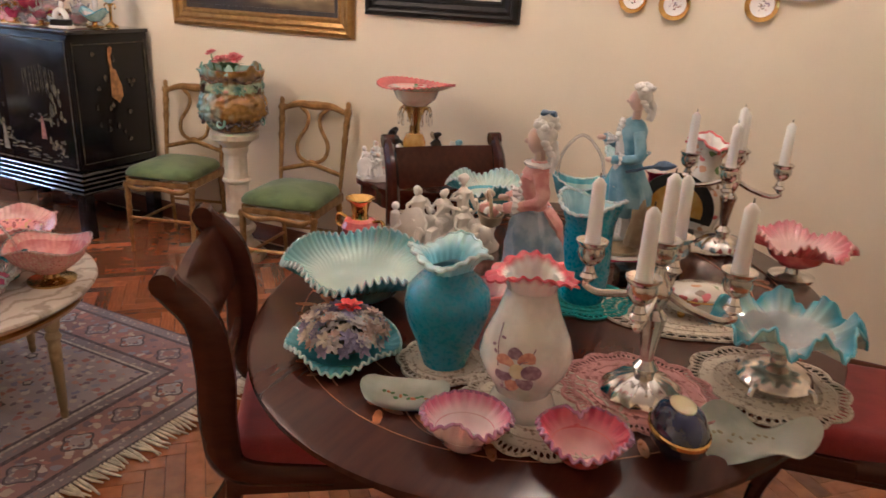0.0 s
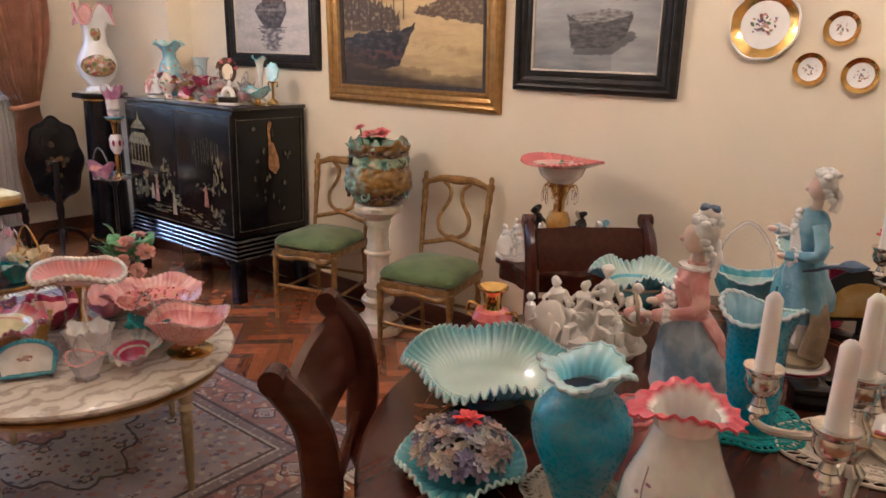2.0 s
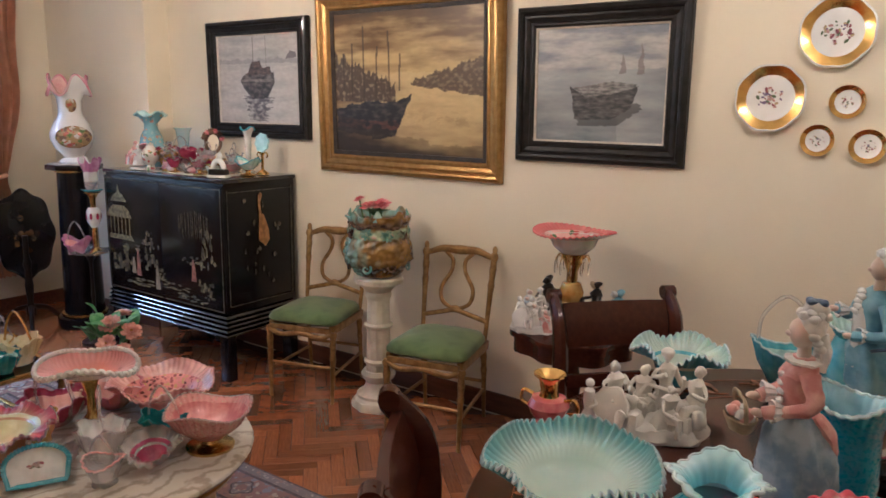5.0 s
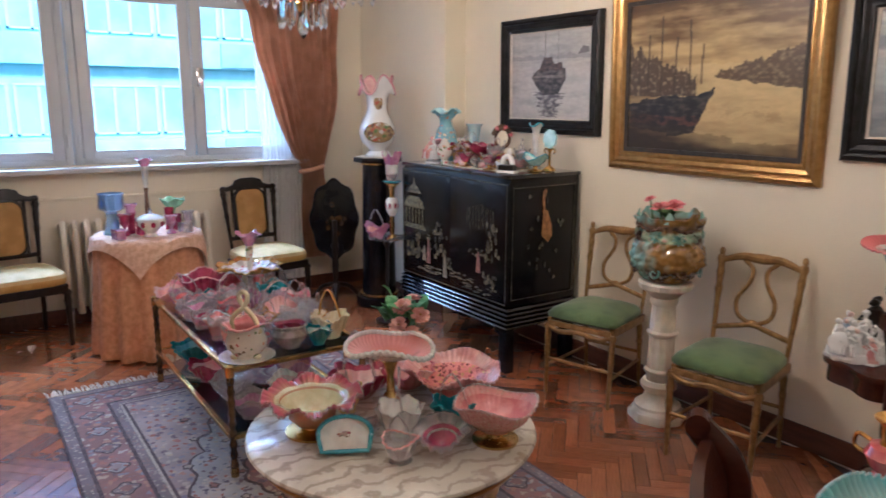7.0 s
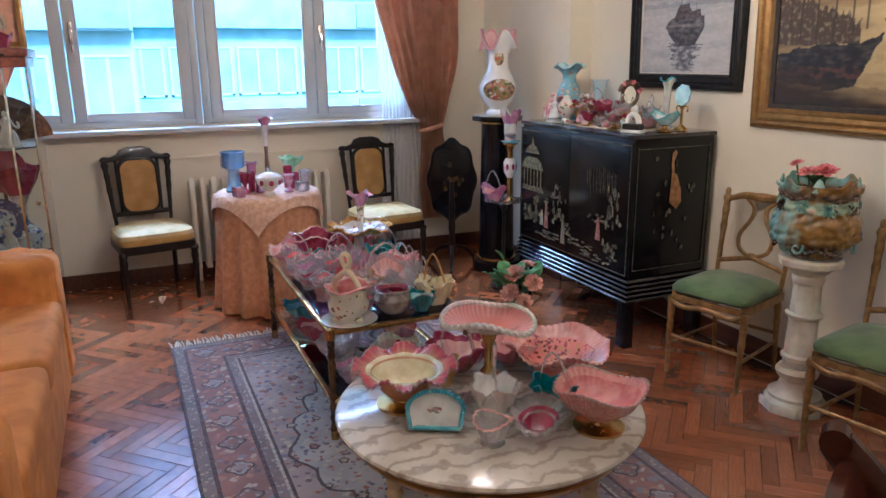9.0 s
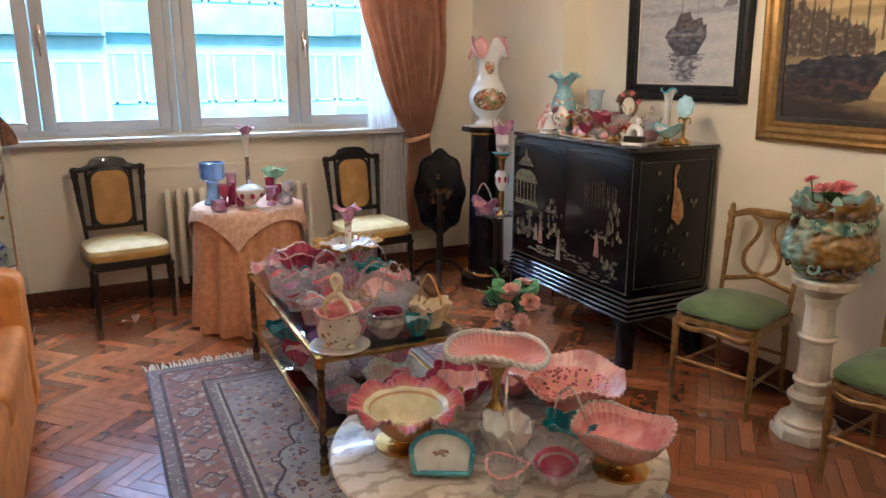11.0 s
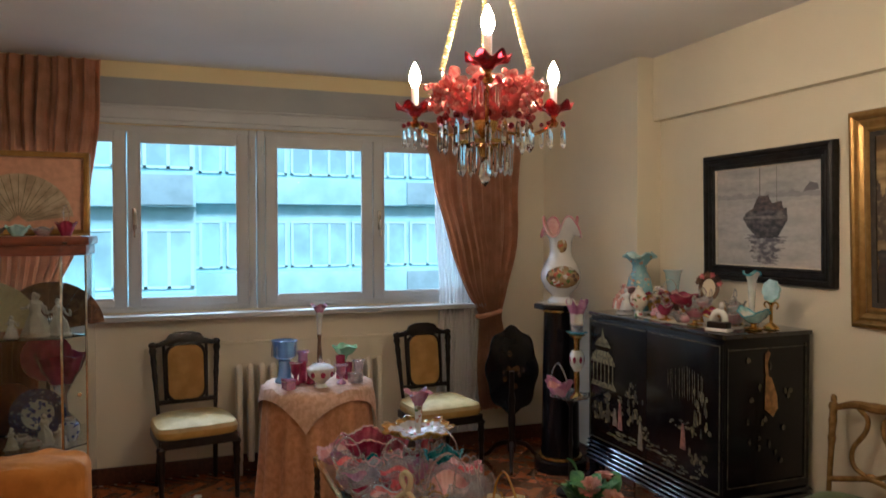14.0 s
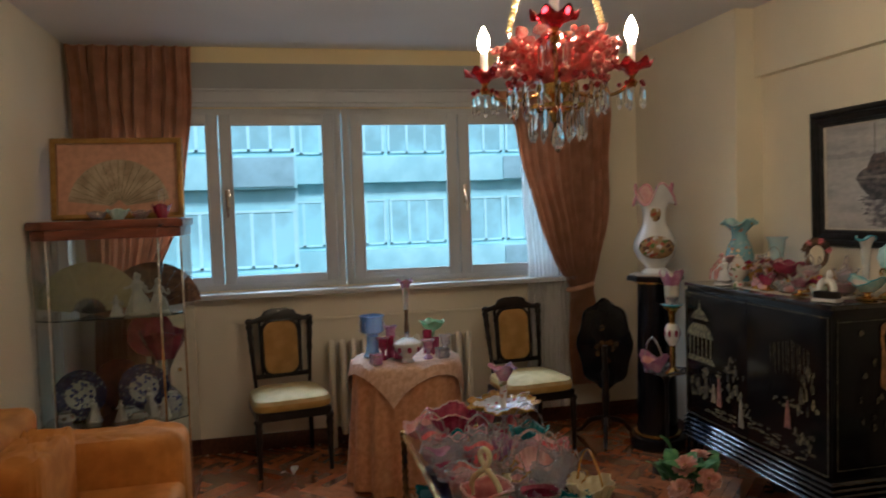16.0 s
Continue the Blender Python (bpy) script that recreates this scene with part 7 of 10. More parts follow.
def china_flowers():
    F = thing("china_flowers", "porcelain flower bouquet in grey, cream and violet with one red bloom", "flowers", pose(-0.895, 2.09, TZ + 0.018))
    q = random.Random(11)
    cols = ["grey_petal", "violet_petal", "cream_petal", "taupe_petal"]
    mm = [mat(cols[0], (0.52, 0.50, 0.50), 0.3, var=0.2), mat(cols[1], (0.30, 0.27, 0.42), 0.35, var=0.2), mat(cols[2], (0.62, 0.56, 0.46), 0.35, var=0.15), mat(cols[3], (0.56, 0.40, 0.34), 0.3, var=0.2)]
    part("mound", ball((0.055, 0.055, 0.032), (0, 0, 0.02)), mat("dark_moss", (0.05, 0.06, 0.05), 0.7, var=0.3), F)
    for k in range(64):
        a, d = k * 2.4, 0.082 * math.sqrt((k + 0.5) / 64)
        x, y = d * math.cos(a), d * math.sin(a)
        z = 0.022 + 0.048 * math.sqrt(max(0, 1 - (d / 0.09) ** 2)) + q.uniform(-0.004, 0.006)
        part("flower", moved(blossom(q.uniform(0.013, 0.022), 6, k, 2, 1.0), pose(x, y, z, math.degrees(-y * 9) + q.uniform(-20, 20), math.degrees(x * 9) + q.uniform(-20, 20))), mm[q.randrange(4)], F)
    for k in range(26):
        a = 2 * math.pi * k / 26
        r, z = 0.078 + q.uniform(-0.006, 0.004), 0.026 + 0.016 * (k % 2)
        part("flower", moved(blossom(q.uniform(0.015, 0.021), 6, k, 2, 0.9), pose(r * math.cos(a), r * math.sin(a), z, 60, 0, math.degrees(a) + 90)), mm[q.randrange(4)], F)
    part("flower", moved(blossom(0.03, 7, 90, 2, 0.8), pose(0.0, 0.02, 0.078)), mat("red_petal", (0.72, 0.06, 0.05), 0.4, var=0.15), F, "one coral red flower")


china_flowers()


def leaf_dish(name, label, m, w, d, mm, wave):
    """A thin china tray whose short ends curl up; wave turns the edge up and down in soft folds."""
    bm = bmesh.new()
    n = 24
    vs = {}
    for i in range(n + 1):
        for j in range(n + 1):
            x, y = 2 * i / n - 1, 2 * j / n - 1
            X, Y = x * math.sqrt(1 - 0.38 * y * y), y * math.sqrt(1 - 0.38 * x * x)
            e = min(1.0, math.hypot(X, Y))
            a = math.atan2(Y, X)
            z = 0.005 + 0.020 * abs(X) ** 3 + 0.006 * e ** 4 + wave * 0.020 * math.sin(4 * a + 0.6) * e ** 4
            g = 1 + wave * 0.13 * math.cos(4 * a) * e ** 3
            vs[i, j] = bm.verts.new((X * w * 0.5 * g, Y * d * 0.5 * g, z))
    for i in range(n):
        for j in range(n):
            bm.faces.new((vs[i, j], vs[i + 1, j], vs[i + 1, j + 1], vs[i, j + 1]))
    bmesh.ops.solidify(bm, geom=bm.faces[:], thickness=0.0035)
    D = thing(name, label, "dish", m)
    part("body", bm, M[mm], D)
    q = random.Random(int(w * 1000))
    reds, greens = mat("orange_red_enamel", (0.55, 0.12, 0.05), 0.3, col2=(0.65, 0.35, 0.10), scale=90), mat("leaf_green_enamel", (0.04, 0.20, 0.06), 0.3, col2=(0.14, 0.26, 0.08), scale=90)
    if wave:
        reds = greens = mat("olive_gilt_enamel", (0.30, 0.27, 0.14), 0.35, col2=(0.42, 0.38, 0.22), scale=90)
    for k in range(11):
        u = k / 10 * 2 - 1
        part("painted_petal", ball((q.uniform(0.004, 0.007), q.uniform(0.003, 0.005), 0.0010), (0, 0, 0), 8, 5), greens if k % 3 != 1 else reds, D, "", pose(u * w * 0.24, q.uniform(-0.1, 0.1) * d, 0.0062 + 0.02 * abs(u * 0.48) ** 3, 0, 0, q.uniform(0, 180)))


leaf_dish("dish", "pale green china tray with a small flower spray", pose(-0.70, 2.005, TZ, 0, 0, 22), 0.165, 0.115, "mint", 0)
leaf_dish("dish", "pale green wavy china dish with gilt flowers", pose(-0.135, 2.195, TZ, 0, 0, 20), 0.23, 0.15, "mint", 1)
folded("dish", "white to magenta glass dish with a ruffled edge", "dish", pose(-0.545, 1.935, TZ, 0, 0, 100), 0.052, 0.034, 0.032, lambda a: 48 + 10 * math.cos(3 * a) + 70 * math.exp(-((a - 3.14) / 0.4) ** 2), 26, 0.15, "rosew", "rosed", "mauve", 1, 1, 0.03)
folded("dish", "coral pink glass dish with a ruffled edge", "dish", pose(-0.362, 1.995, TZ, 0, 0, 100), 0.052, 0.034, 0.032, lambda a: 48 + 10 * math.cos(3 * a) + 75 * math.exp(-((a - 0.35) / 0.4) ** 2), 26, 0.15, "coral", "corald", "mauve", 1, 1, 0.03)
eggb = thing("enamel_box", "cobalt and gilt egg-shaped enamel box", "box", pose(-0.228, 2.085, TZ, 0, 0, 118) @ Matrix.Diagonal((0.95, 0.95, 1.2, 1)))
part("body", lathe([(0.0, 0.0), (0.03, 0.005), (0.058, 0.03), (0.06, 0.045), (0.0, 0.045)], 32, lambda a, k, r, z: (r * 1.1 * math.cos(a), r * 0.8 * math.sin(a), z)), M["navy"], eggb)
part("lid", lathe([(0.06, 0.047), (0.058, 0.058), (0.045, 0.075), (0.02, 0.085), (0.0, 0.087)], 32, lambda a, k, r, z: (r * 1.1 * math.cos(a), r * 0.8 * math.sin(a), z)), M["navy"], eggb)
part("hinge_band", lathe([(0.061, 0.042), (0.064, 0.044), (0.064, 0.049), (0.061, 0.051)], 32, lambda a, k, r, z: (r * 1.1 * math.cos(a), r * 0.8 * math.sin(a), z)), M["gold"], eggb)
part("medallion", ball((0.032, 0.022, 0.006), (0, 0, 0.0835)), M["custard"], eggb, "painted cream medallion")


def candelabrum(m):
    C = thing("candelabrum", "five-light silver candelabrum with white candles", "candelabrum", m, "silver candelabra")
    s = M["silver"]
    part("base", lathe([(0.0, 0.0), (0.072, 0.0), (0.076, 0.008), (0.07, 0.02), (0.05, 0.035), (0.022, 0.046), (0.0, 0.05)], 48, lambda a, k, r, z: (r * (1 + 0.05 * math.sin(12 * a)) * math.cos(a), r * (1 + 0.05 * math.sin(12 * a)) * math.sin(a), z)), s, C, "gadrooned silver foot")
    part("stem", lathe([(0.0, 0.045), (0.018, 0.046), (0.024, 0.06), (0.012, 0.075), (0.016, 0.11), (0.022, 0.15), (0.026, 0.165), (0.014, 0.18), (0.02, 0.195), (0.028, 0.215), (0.022, 0.235), (0.012, 0.25), (0.012, 0.262), (0.0, 0.262)], 24), s, C)

    def light(x, y, z, nm):
        part("knop", lathe([(0.0, z - 0.022), (0.008, z - 0.020), (0.017, z - 0.010), (0.012, z - 0.002), (0.0, z)], 18, None, None, (x, y, 0)), s, C, "turned silver knop")
        c = part(nm, lathe([(0.0, z), (0.012, z), (0.008, z + 0.012), (0.02, z + 0.022), (0.026, z + 0.035), (0.024, z + 0.05), (0.03, z + 0.058), (0.03, z + 0.062), (0.016, z + 0.06), (0.0, z + 0.058)], 20, None, None, (x, y, 0)), s, C, "silver candle cup")
        part("candle", lathe([(0.0, z + 0.058), (0.0145, z + 0.058), (0.0135, z + 0.11), (0.0125, z + 0.17), (0.005, z + 0.18), (0.0, z + 0.182)], 18, None, None, (x, y, 0)), M["candle"], c, "white unlit candle")
        part("wick", tube([(x, y, z + 0.18), (x + 0.001, y, z + 0.19)], 0.0012, 5), M["ebony"], c)

    light(0, 0, 0.252, "candle_cup")
    for k in range(4):
        a = radians(90 * k + 38)
        c, sn = math.cos(a), math.sin(a)
        part("arm", tube(bez([(0.018 * c, 0.018 * sn, 0.215), (0.06 * c, 0.06 * sn, 0.195), (0.11 * c, 0.11 * sn, 0.185), (0.135 * c, 0.135 * sn, 0.195), (0.13 * c, 0.13 * sn, 0.205)], 6), [0.008 - 0.00008 * i for i in range(25)], 8), s, C)
        light(0.13 * c, 0.13 * sn, 0.223, "candle_cup")


candelabrum(pose(-0.322, 2.252, TZ + 0.004, 0, 0, -40))
candelabrum(pose(-0.31, 3.26, TZ + 0.001, 0, 0, -38))
comp = folded("compote", "silver-footed compote with a blue ruffled glass bowl", "compote", pose(-0.10, 2.425, TZ + 0.004, 0, 0, 20), 0.072, 0.036, 0.068, lambda a: 26 + 20 * math.cos(9 * a), 36, 0.09, "turqin", "skyrim", "turq", 1, 0.95, 0.035, "silver", 0.085, mw="opal")
part("dome", lathe([(0.0, 0.012), (0.072, 0.012), (0.074, 0.02), (0.062, 0.04), (0.035, 0.052), (0.0, 0.056)], 40), M["silver"], comp, "domed silver foot")
for k in range(4):
    a = radians(45 + 90 * k)
    part("claw_foot", tube(bez([(0.05 * math.cos(a), 0.05 * math.sin(a), 0.02), (0.075 * math.cos(a), 0.075 * math.sin(a), 0.022), (0.085 * math.cos(a), 0.085 * math.sin(a), 0.005)], 4), 0.006, 7), M["silver"], comp)
folded("bowl", "pink ruffled glass bowl on a silver stand", "bowl", pose(-0.10, 3.12, TZ, 0, 0, -20), 0.085, 0.045, 0.068, lambda a: 30 + 15 * math.cos(6 * a), 44, 0.10, "coral", "rosefar", "pinkin", 1, 0.8, 0.04, "silver", 0.04)

vase("jug", "tall teal glass jug with a pale crimped mouth", pose(-0.56, 2.64, TZ + 0.003), [(0.05, 0.0), (0.055, 0.01), (0.062, 0.08), (0.058, 0.16), (0.060, 0.20), (0.070, 0.235), (0.078, 0.25)], "blue", "bluein", 24, 0.04, 2, 0.018, "frost", cat="jug")
bk = bowl("basket", "turquoise glass basket with a clear handle", "basket", pose(-0.80, 3.38, TZ, 0, 0, 20), 0.10, 0.12, 0.045, 20, 0.04, 2, 0.02, "turq", "turqin", "frost", 1, 0.8, None, 0, 0.15)
vase("vase", "small cranberry vase with gilt neck", pose(-0.56, 3.42, TZ), [(0.03, 0), (0.034, 0.01), (0.05, 0.06), (0.045, 0.10), (0.022, 0.13), (0.025, 0.16), (0.036, 0.175)], "cran", "milk", 0, 0, 0, 0)
vase("vase", "white china vase with a cranberry ruffled rim", pose(-0.40, 3.44, TZ), [(0.045, 0), (0.05, 0.02), (0.075, 0.09), (0.07, 0.14), (0.038, 0.21), (0.036, 0.24), (0.06, 0.28), (0.075, 0.295)], "floral", "milk", 14, 0.10, 3, 0.015, "coral")
vase("vase", "small coral glass vase with a ruffled mouth", pose(-0.655, 2.275, TZ), [(0.03, 0), (0.034, 0.008), (0.045, 0.05), (0.042, 0.085), (0.028, 0.11), (0.04, 0.13), (0.05, 0.138)], "pink", "rosew", 14, 0.08, 3, 0.008, "coral")
vase("vase", "turquoise glass vase behind the standing figurine", pose(-0.62, 3.22, TZ), [(0.045, 0), (0.05, 0.01), (0.07, 0.09), (0.06, 0.17), (0.04, 0.22), (0.065, 0.26)], "turq", "turqin", 18, 0.05, 2, 0.015, "frost")
fan = thing("fan_plaque", "black-edged fan plaque with an amber panel on a stand", "plaque", pose(-0.47, 3.33, TZ, 0, 0, 12))
part("plaque", moved(prism([(0, 0)] + arc(0, 0.02, 0.12, 0.12, 200, -20, 24), 0.012, 0, 0.002), pose(0, 0, 0.06, 84)), M["blackframe"], fan)
part("panel", moved(prism([(0, 0.01)] + arc(0, 0.02, 0.085, 0.085, 195, -15, 20), 0.003, 0.012), pose(0, 0, 0.06, 84)), M["amber"], fan, "amber painted panel")
part("stand", join(box(0.14, 0.05, 0.015, (0, 0.0, 0), 0.003), box(0.02, 0.02, 0.06, (0, 0.01, 0.012), 0.003)), M["ebony"], fan)
fb = thing("china_box", "oval floral china box with gilt feet", "box", pose(-0.29, 2.70, TZ + 0.003, 0, 0, 20))
ov = lambda a, k, r, z: (r * 1.3 * math.cos(a), r * 0.85 * math.sin(a), z)
part("body", lathe([(0.0, 0.018), (0.055, 0.018), (0.065, 0.03), (0.065, 0.052), (0.0, 0.052)], 32, ov), M["floral"], fb)
part("lid", lathe([(0.066, 0.053), (0.066, 0.06), (0.05, 0.074), (0.0, 0.082)], 32, ov), M["floral"], fb)
part("band", lathe([(0.067, 0.05), (0.069, 0.052), (0.067, 0.055)], 32, ov), M["gold"], fb)
for k in range(4):
    a = radians(45 + 90 * k)
    part("foot", ball(0.01, (0.06 * math.cos(a), 0.04 * math.sin(a), 0.0105)), M["gold"], fb)
for x, y, l in ((-0.47, 2.82, "small black lacquered trinket box"), (-0.42, 2.88, "black lacquered trinket box with a gilt lid")):
    b = thing("trinket_box", l, "box", pose(x, y, TZ, 0, 0, 30))
    part("body", box(0.10, 0.06, 0.035, (0, 0, 0), 0.006), M["lacquer"], b)
    part("lid", box(0.104, 0.064, 0.014, (0, 0, 0.036), 0.005), M["lacquer"], b)
pl = thing("plate", "small yellow and green painted plate lying on the table", "plate", pose(-0.66, 2.42, TZ, 0, 0, 0))
part("dish", lathe([(0.0, 0.002), (0.05, 0.002), (0.10, 0.016), (0.104, 0.018), (0.1, 0.02), (0.06, 0.008), (0.0, 0.008)], 40), M["floral"], pl)
urn = thing("urn", "gilt-mouthed coral urn with two gilt handles", "urn", pose(-1.245, 2.68, TZ))
part("body", lathe([(0.0, 0.0), (0.035, 0.0), (0.03, 0.01), (0.045, 0.025), (0.055, 0.05), (0.045, 0.07), (0.025, 0.075), (0.0, 0.075)], 28), M["coral"], urn)
part("neck", lathe([(0.0, 0.075), (0.026, 0.075), (0.022, 0.09), (0.028, 0.12), (0.042, 0.132), (0.042, 0.136), (0.024, 0.125), (0.0, 0.10)], 28), M["gold"], urn, "gilt neck")
for s in (-1, 1):
    part("handle", tube(bez([(s * 0.045, 0, 0.07), (s * 0.075, 0, 0.075), (s * 0.08, 0, 0.045), (s * 0.055, 0, 0.035)], 5), 0.005, 7), M["gold"], urn)
st = solo("statuette", join(lathe([(0.0, 0.0), (0.06, 0.004), (0.062, 0.008), (0.0, 0.008)], 28), lathe([(0.0, 0.008), (0.028, 0.008), (0.03, 0.02), (0.02, 0.03), (0.012, 0.05), (0.016, 0.075), (0.014, 0.1), (0.006, 0.108), (0.0, 0.11)], 18), ball(0.012, (0, 0, 0.12)), tube([(0.014, 0, 0.09), (0.024, -0.01, 0.07), (0.01, -0.016, 0.06)], 0.005, 6)),
          M["porcelain"], "small white porcelain bust on a saucer", "statuette", pose(-1.15, 2.72, TZ))


def modelled(h, w, turn=0.0, sit=False, seed=0):
    """A draped figure of height h in one mesh: gown with folds, bodice, arms, head and hair."""
    q = random.Random(seed)
    fold = lambda a, k, r, z: (r * (1 + 0.10 * math.sin(6 * a + 25 * z) * (z < 0.5 * h)) * math.cos(a), 0.85 * r * (1 + 0.10 * math.sin(6 * a + 25 * z) * (z < 0.5 * h)) * math.sin(a), z)
    b = [lathe([(0.0, 0.0), (w * 1.3, 0.0), (w * 1.2, 0.12 * h), (w * 0.95, 0.32 * h), (w * 0.5, 0.50 * h), (w * 0.62, 0.62 * h), (w * 0.66, 0.70 * h), (w * 0.30, 0.78 * h), (0.0, 0.79 * h)], 20, fold),
         ball((h * 0.062, h * 0.066, h * 0.080), (0, -0.01 * h, 0.875 * h), 12, 9), ball((h * 0.072, h * 0.066, h * 0.066), (0, 0.02 * h, 0.905 * h), 12, 8), tube([(0, 0, 0.76 * h), (0, -0.005 * h, 0.85 * h)], h * 0.03, 8)]
    for sd in (-1, 1):
        e, f = q.uniform(0.46, 0.62) * h, q.uniform(0.42, 0.70) * h
        b.append(tube(bez([(sd * w * 0.6, 0, 0.70 * h), (sd * w * 1.15, -w * 0.4, e), (sd * w * q.uniform(0.3, 1.3), -w * 1.1, f)], 4), h * 0.032, 7))
    if sit:
        for sd in (-1, 1):
            b.append(tube([(sd * w * 0.4, 0, 0.34 * h), (sd * w * 0.5, -w * 1.5, 0.36 * h), (sd * w * 0.5, -w * 1.8, 0.05 * h)], [w * 0.5, w * 0.42, w * 0.3], 8))
    return moved(join(*b), pose(0, 0, 0, q.uniform(-6, 6), q.uniform(-6, 6), turn))


def group_figure():
    q = random.Random(31)
    b = [lathe([(0.0, 0.0), (0.135, 0.0), (0.14, 0.012), (0.125, 0.034), (0.0, 0.046)], 44, lambda a, k, r, z: (r * (1 + 0.07 * math.sin(7 * a)) * math.cos(a), 0.72 * r * (1 + 0.07 * math.sin(6 * a)) * math.sin(a), z))]
    for k, (x, y, h, w, turn, sit) in enumerate(((-0.095, 0.0, 0.165, 0.034, 30, True), (-0.03, 0.02, 0.155, 0.034, -20, True), (0.035, 0.035, 0.20, 0.032, 10, False), (0.09, 0.0, 0.165, 0.034, -40, True), (0.03, -0.04, 0.125, 0.032, 50, True), (-0.055, -0.05, 0.11, 0.032, -10, True))):
        b.append(moved(modelled(h, w, turn, sit, k), pose(x, y, 0.02)))
    for _ in range(16):
        b.append(ball((q.uniform(0.014, 0.03), q.uniform(0.012, 0.025), q.uniform(0.012, 0.03)), (q.uniform(-0.11, 0.11), q.uniform(-0.06, 0.05), q.uniform(0.03, 0.075)), 9, 6))
    b.append(tube([(-0.09, -0.05, 0.03), (-0.02, -0.03, 0.13), (0.05, 0.0, 0.11), (0.1, -0.04, 0.05)], 0.006, 7))
    b.append(moved(prism(arc(0, 0, 0.05, 0.05, 0, 355, 24), 0.012, 0, 0.003), pose(-0.10, -0.055, 0.075, 78, 0, -25)))
    return join(*b)


solo("figure_group", roughen(group_figure(), 0.0075, 42), M["bisque"], "unglazed white porcelain figure group", "figurine", pose(-1.01, 2.80, TZ, 0, 0, 18))


def figurine(lady):
    """One plain mesh with colour slots: base, lower garment, coat, skin, hair, white, bow."""
    b, sl = [], []

    def add(bm, s):
        b.append(bm)
        sl.append(s)

    add(lathe([(0.0, 0.0), (0.066, 0.0), (0.069, 0.012), (0.058, 0.026), (0.0, 0.030)], 28), 0)
    if lady:
        fold = lambda n, am, ph: (lambda a, k, r, z: (r * (1 + am * math.sin(n * a + ph * z) + 0.4 * am * math.sin(2 * n * a + 1)) * math.cos(a), 0.82 * r * (1 + am * math.sin(n * a + ph * z)) * math.sin(a) + 0.012 * (0.26 - z) / 0.26, z))
        add(lathe([(0.0, 0.025), (0.060, 0.026), (0.052, 0.07), (0.050, 0.12), (0.048, 0.17), (0.0, 0.17)], 60, fold(11, 0.09, 10)), 5)
        add(lathe([(0.050, 0.098), (0.068, 0.102), (0.070, 0.13), (0.066, 0.17), (0.056, 0.21), (0.036, 0.245), (0.0, 0.25)], 60, fold(7, 0.085, 40)), 1)
        add(ball((0.036, 0.026, 0.050), (0.024, 0.028, 0.170), 14, 9), 1)
        add(ball((0.032, 0.024, 0.048), (-0.026, 0.026, 0.175), 14, 9), 1)
        add(lathe([(0.0, 0.225), (0.036, 0.222), (0.031, 0.242), (0.0245, 0.258), (0.0285, 0.285), (0.0325, 0.308), (0.028, 0.325), (0.018, 0.338), (0.0, 0.34)], 26, lambda a, k, r, z: (r * math.cos(a), 0.84 * r * math.sin(a) - (0.006 if 0.27 < z < 0.32 else 0.0), z)), 2)
        for x in (-0.022, 0.022):
            add(tube(bez([(x, 0.018, 0.25), (x * 1.4, 0.042, 0.215), (x * 1.2, 0.052, 0.165)], 5), [0.016, 0.02, 0.021, 0.021, 0.020, 0.018, 0.016, 0.014, 0.012, 0.010, 0.005], 9, False, 0.45), 2)
        for z in (0.262, 0.278, 0.294, 0.308):
            add(ball((0.011, 0.006, 0.006), (0, -0.029, z), 8, 5), 5)
        add(lathe([(0.019, 0.325), (0.030, 0.330), (0.031, 0.334), (0.018, 0.337)], 40, lambda a, k, r, z: (r * (1 + 0.08 * math.sin(10 * a)) * math.cos(a), 0.9 * r * math.sin(a), z)), 5)
        arms = (((-0.029, 0, 0.318), (-0.052, 0.004, 0.275), (-0.040, -0.048, 0.252)), ((0.029, 0, 0.318), (0.050, 0.0, 0.272), (0.022, -0.058, 0.248)))
        hx, hz = 0.0, 0.378
        add(lathe([(0.0, 0.205), (0.026, 0.207), (0.036, 0.228), (0.033, 0.230), (0.022, 0.214), (0.0, 0.212)], 22, lambda a, k, r, z: (r * math.cos(a) - 0.008, 0.7 * r * math.sin(a) - 0.082, z)), 0)
        add(tube(bez([(-0.042, -0.082, 0.228), (-0.036, -0.086, 0.262), (0.02, -0.086, 0.262), (0.026, -0.082, 0.228)], 5), 0.0032, 6), 0)
        for k in range(9):
            add(ball(0.0095, (-0.008 + 0.022 * math.cos(k * 2.4), -0.082 + 0.013 * math.sin(k * 2.4), 0.230 + 0.004 * (k % 3)), 7, 5), 5 if k % 2 else 2)
        add(ball((0.022, 0.02, 0.03), (0.055, 0.035, 0.05), 10, 7), 0)
    else:
        for s in (-1, 1):
            add(tube([(s * 0.020, 0, 0.03), (s * 0.021, 0.006, 0.06), (s * 0.021, 0.002, 0.10)], [0.010, 0.0155, 0.015], 10), 5)
            add(tube([(s * 0.021, 0.0, 0.095), (s * 0.023, 0.002, 0.13), (s * 0.024, 0.0, 0.17)], [0.0175, 0.025, 0.029], 10), 1)
            add(ball((0.0125, 0.026, 0.010), (s * 0.022, -0.015, 0.036), 9, 6), 4)
        add(tube([(0.05, 0.025, 0.03), (0.052, 0.03, 0.10), (0.045, 0.024, 0.15)], [0.026, 0.021, 0.016], 9), 0)
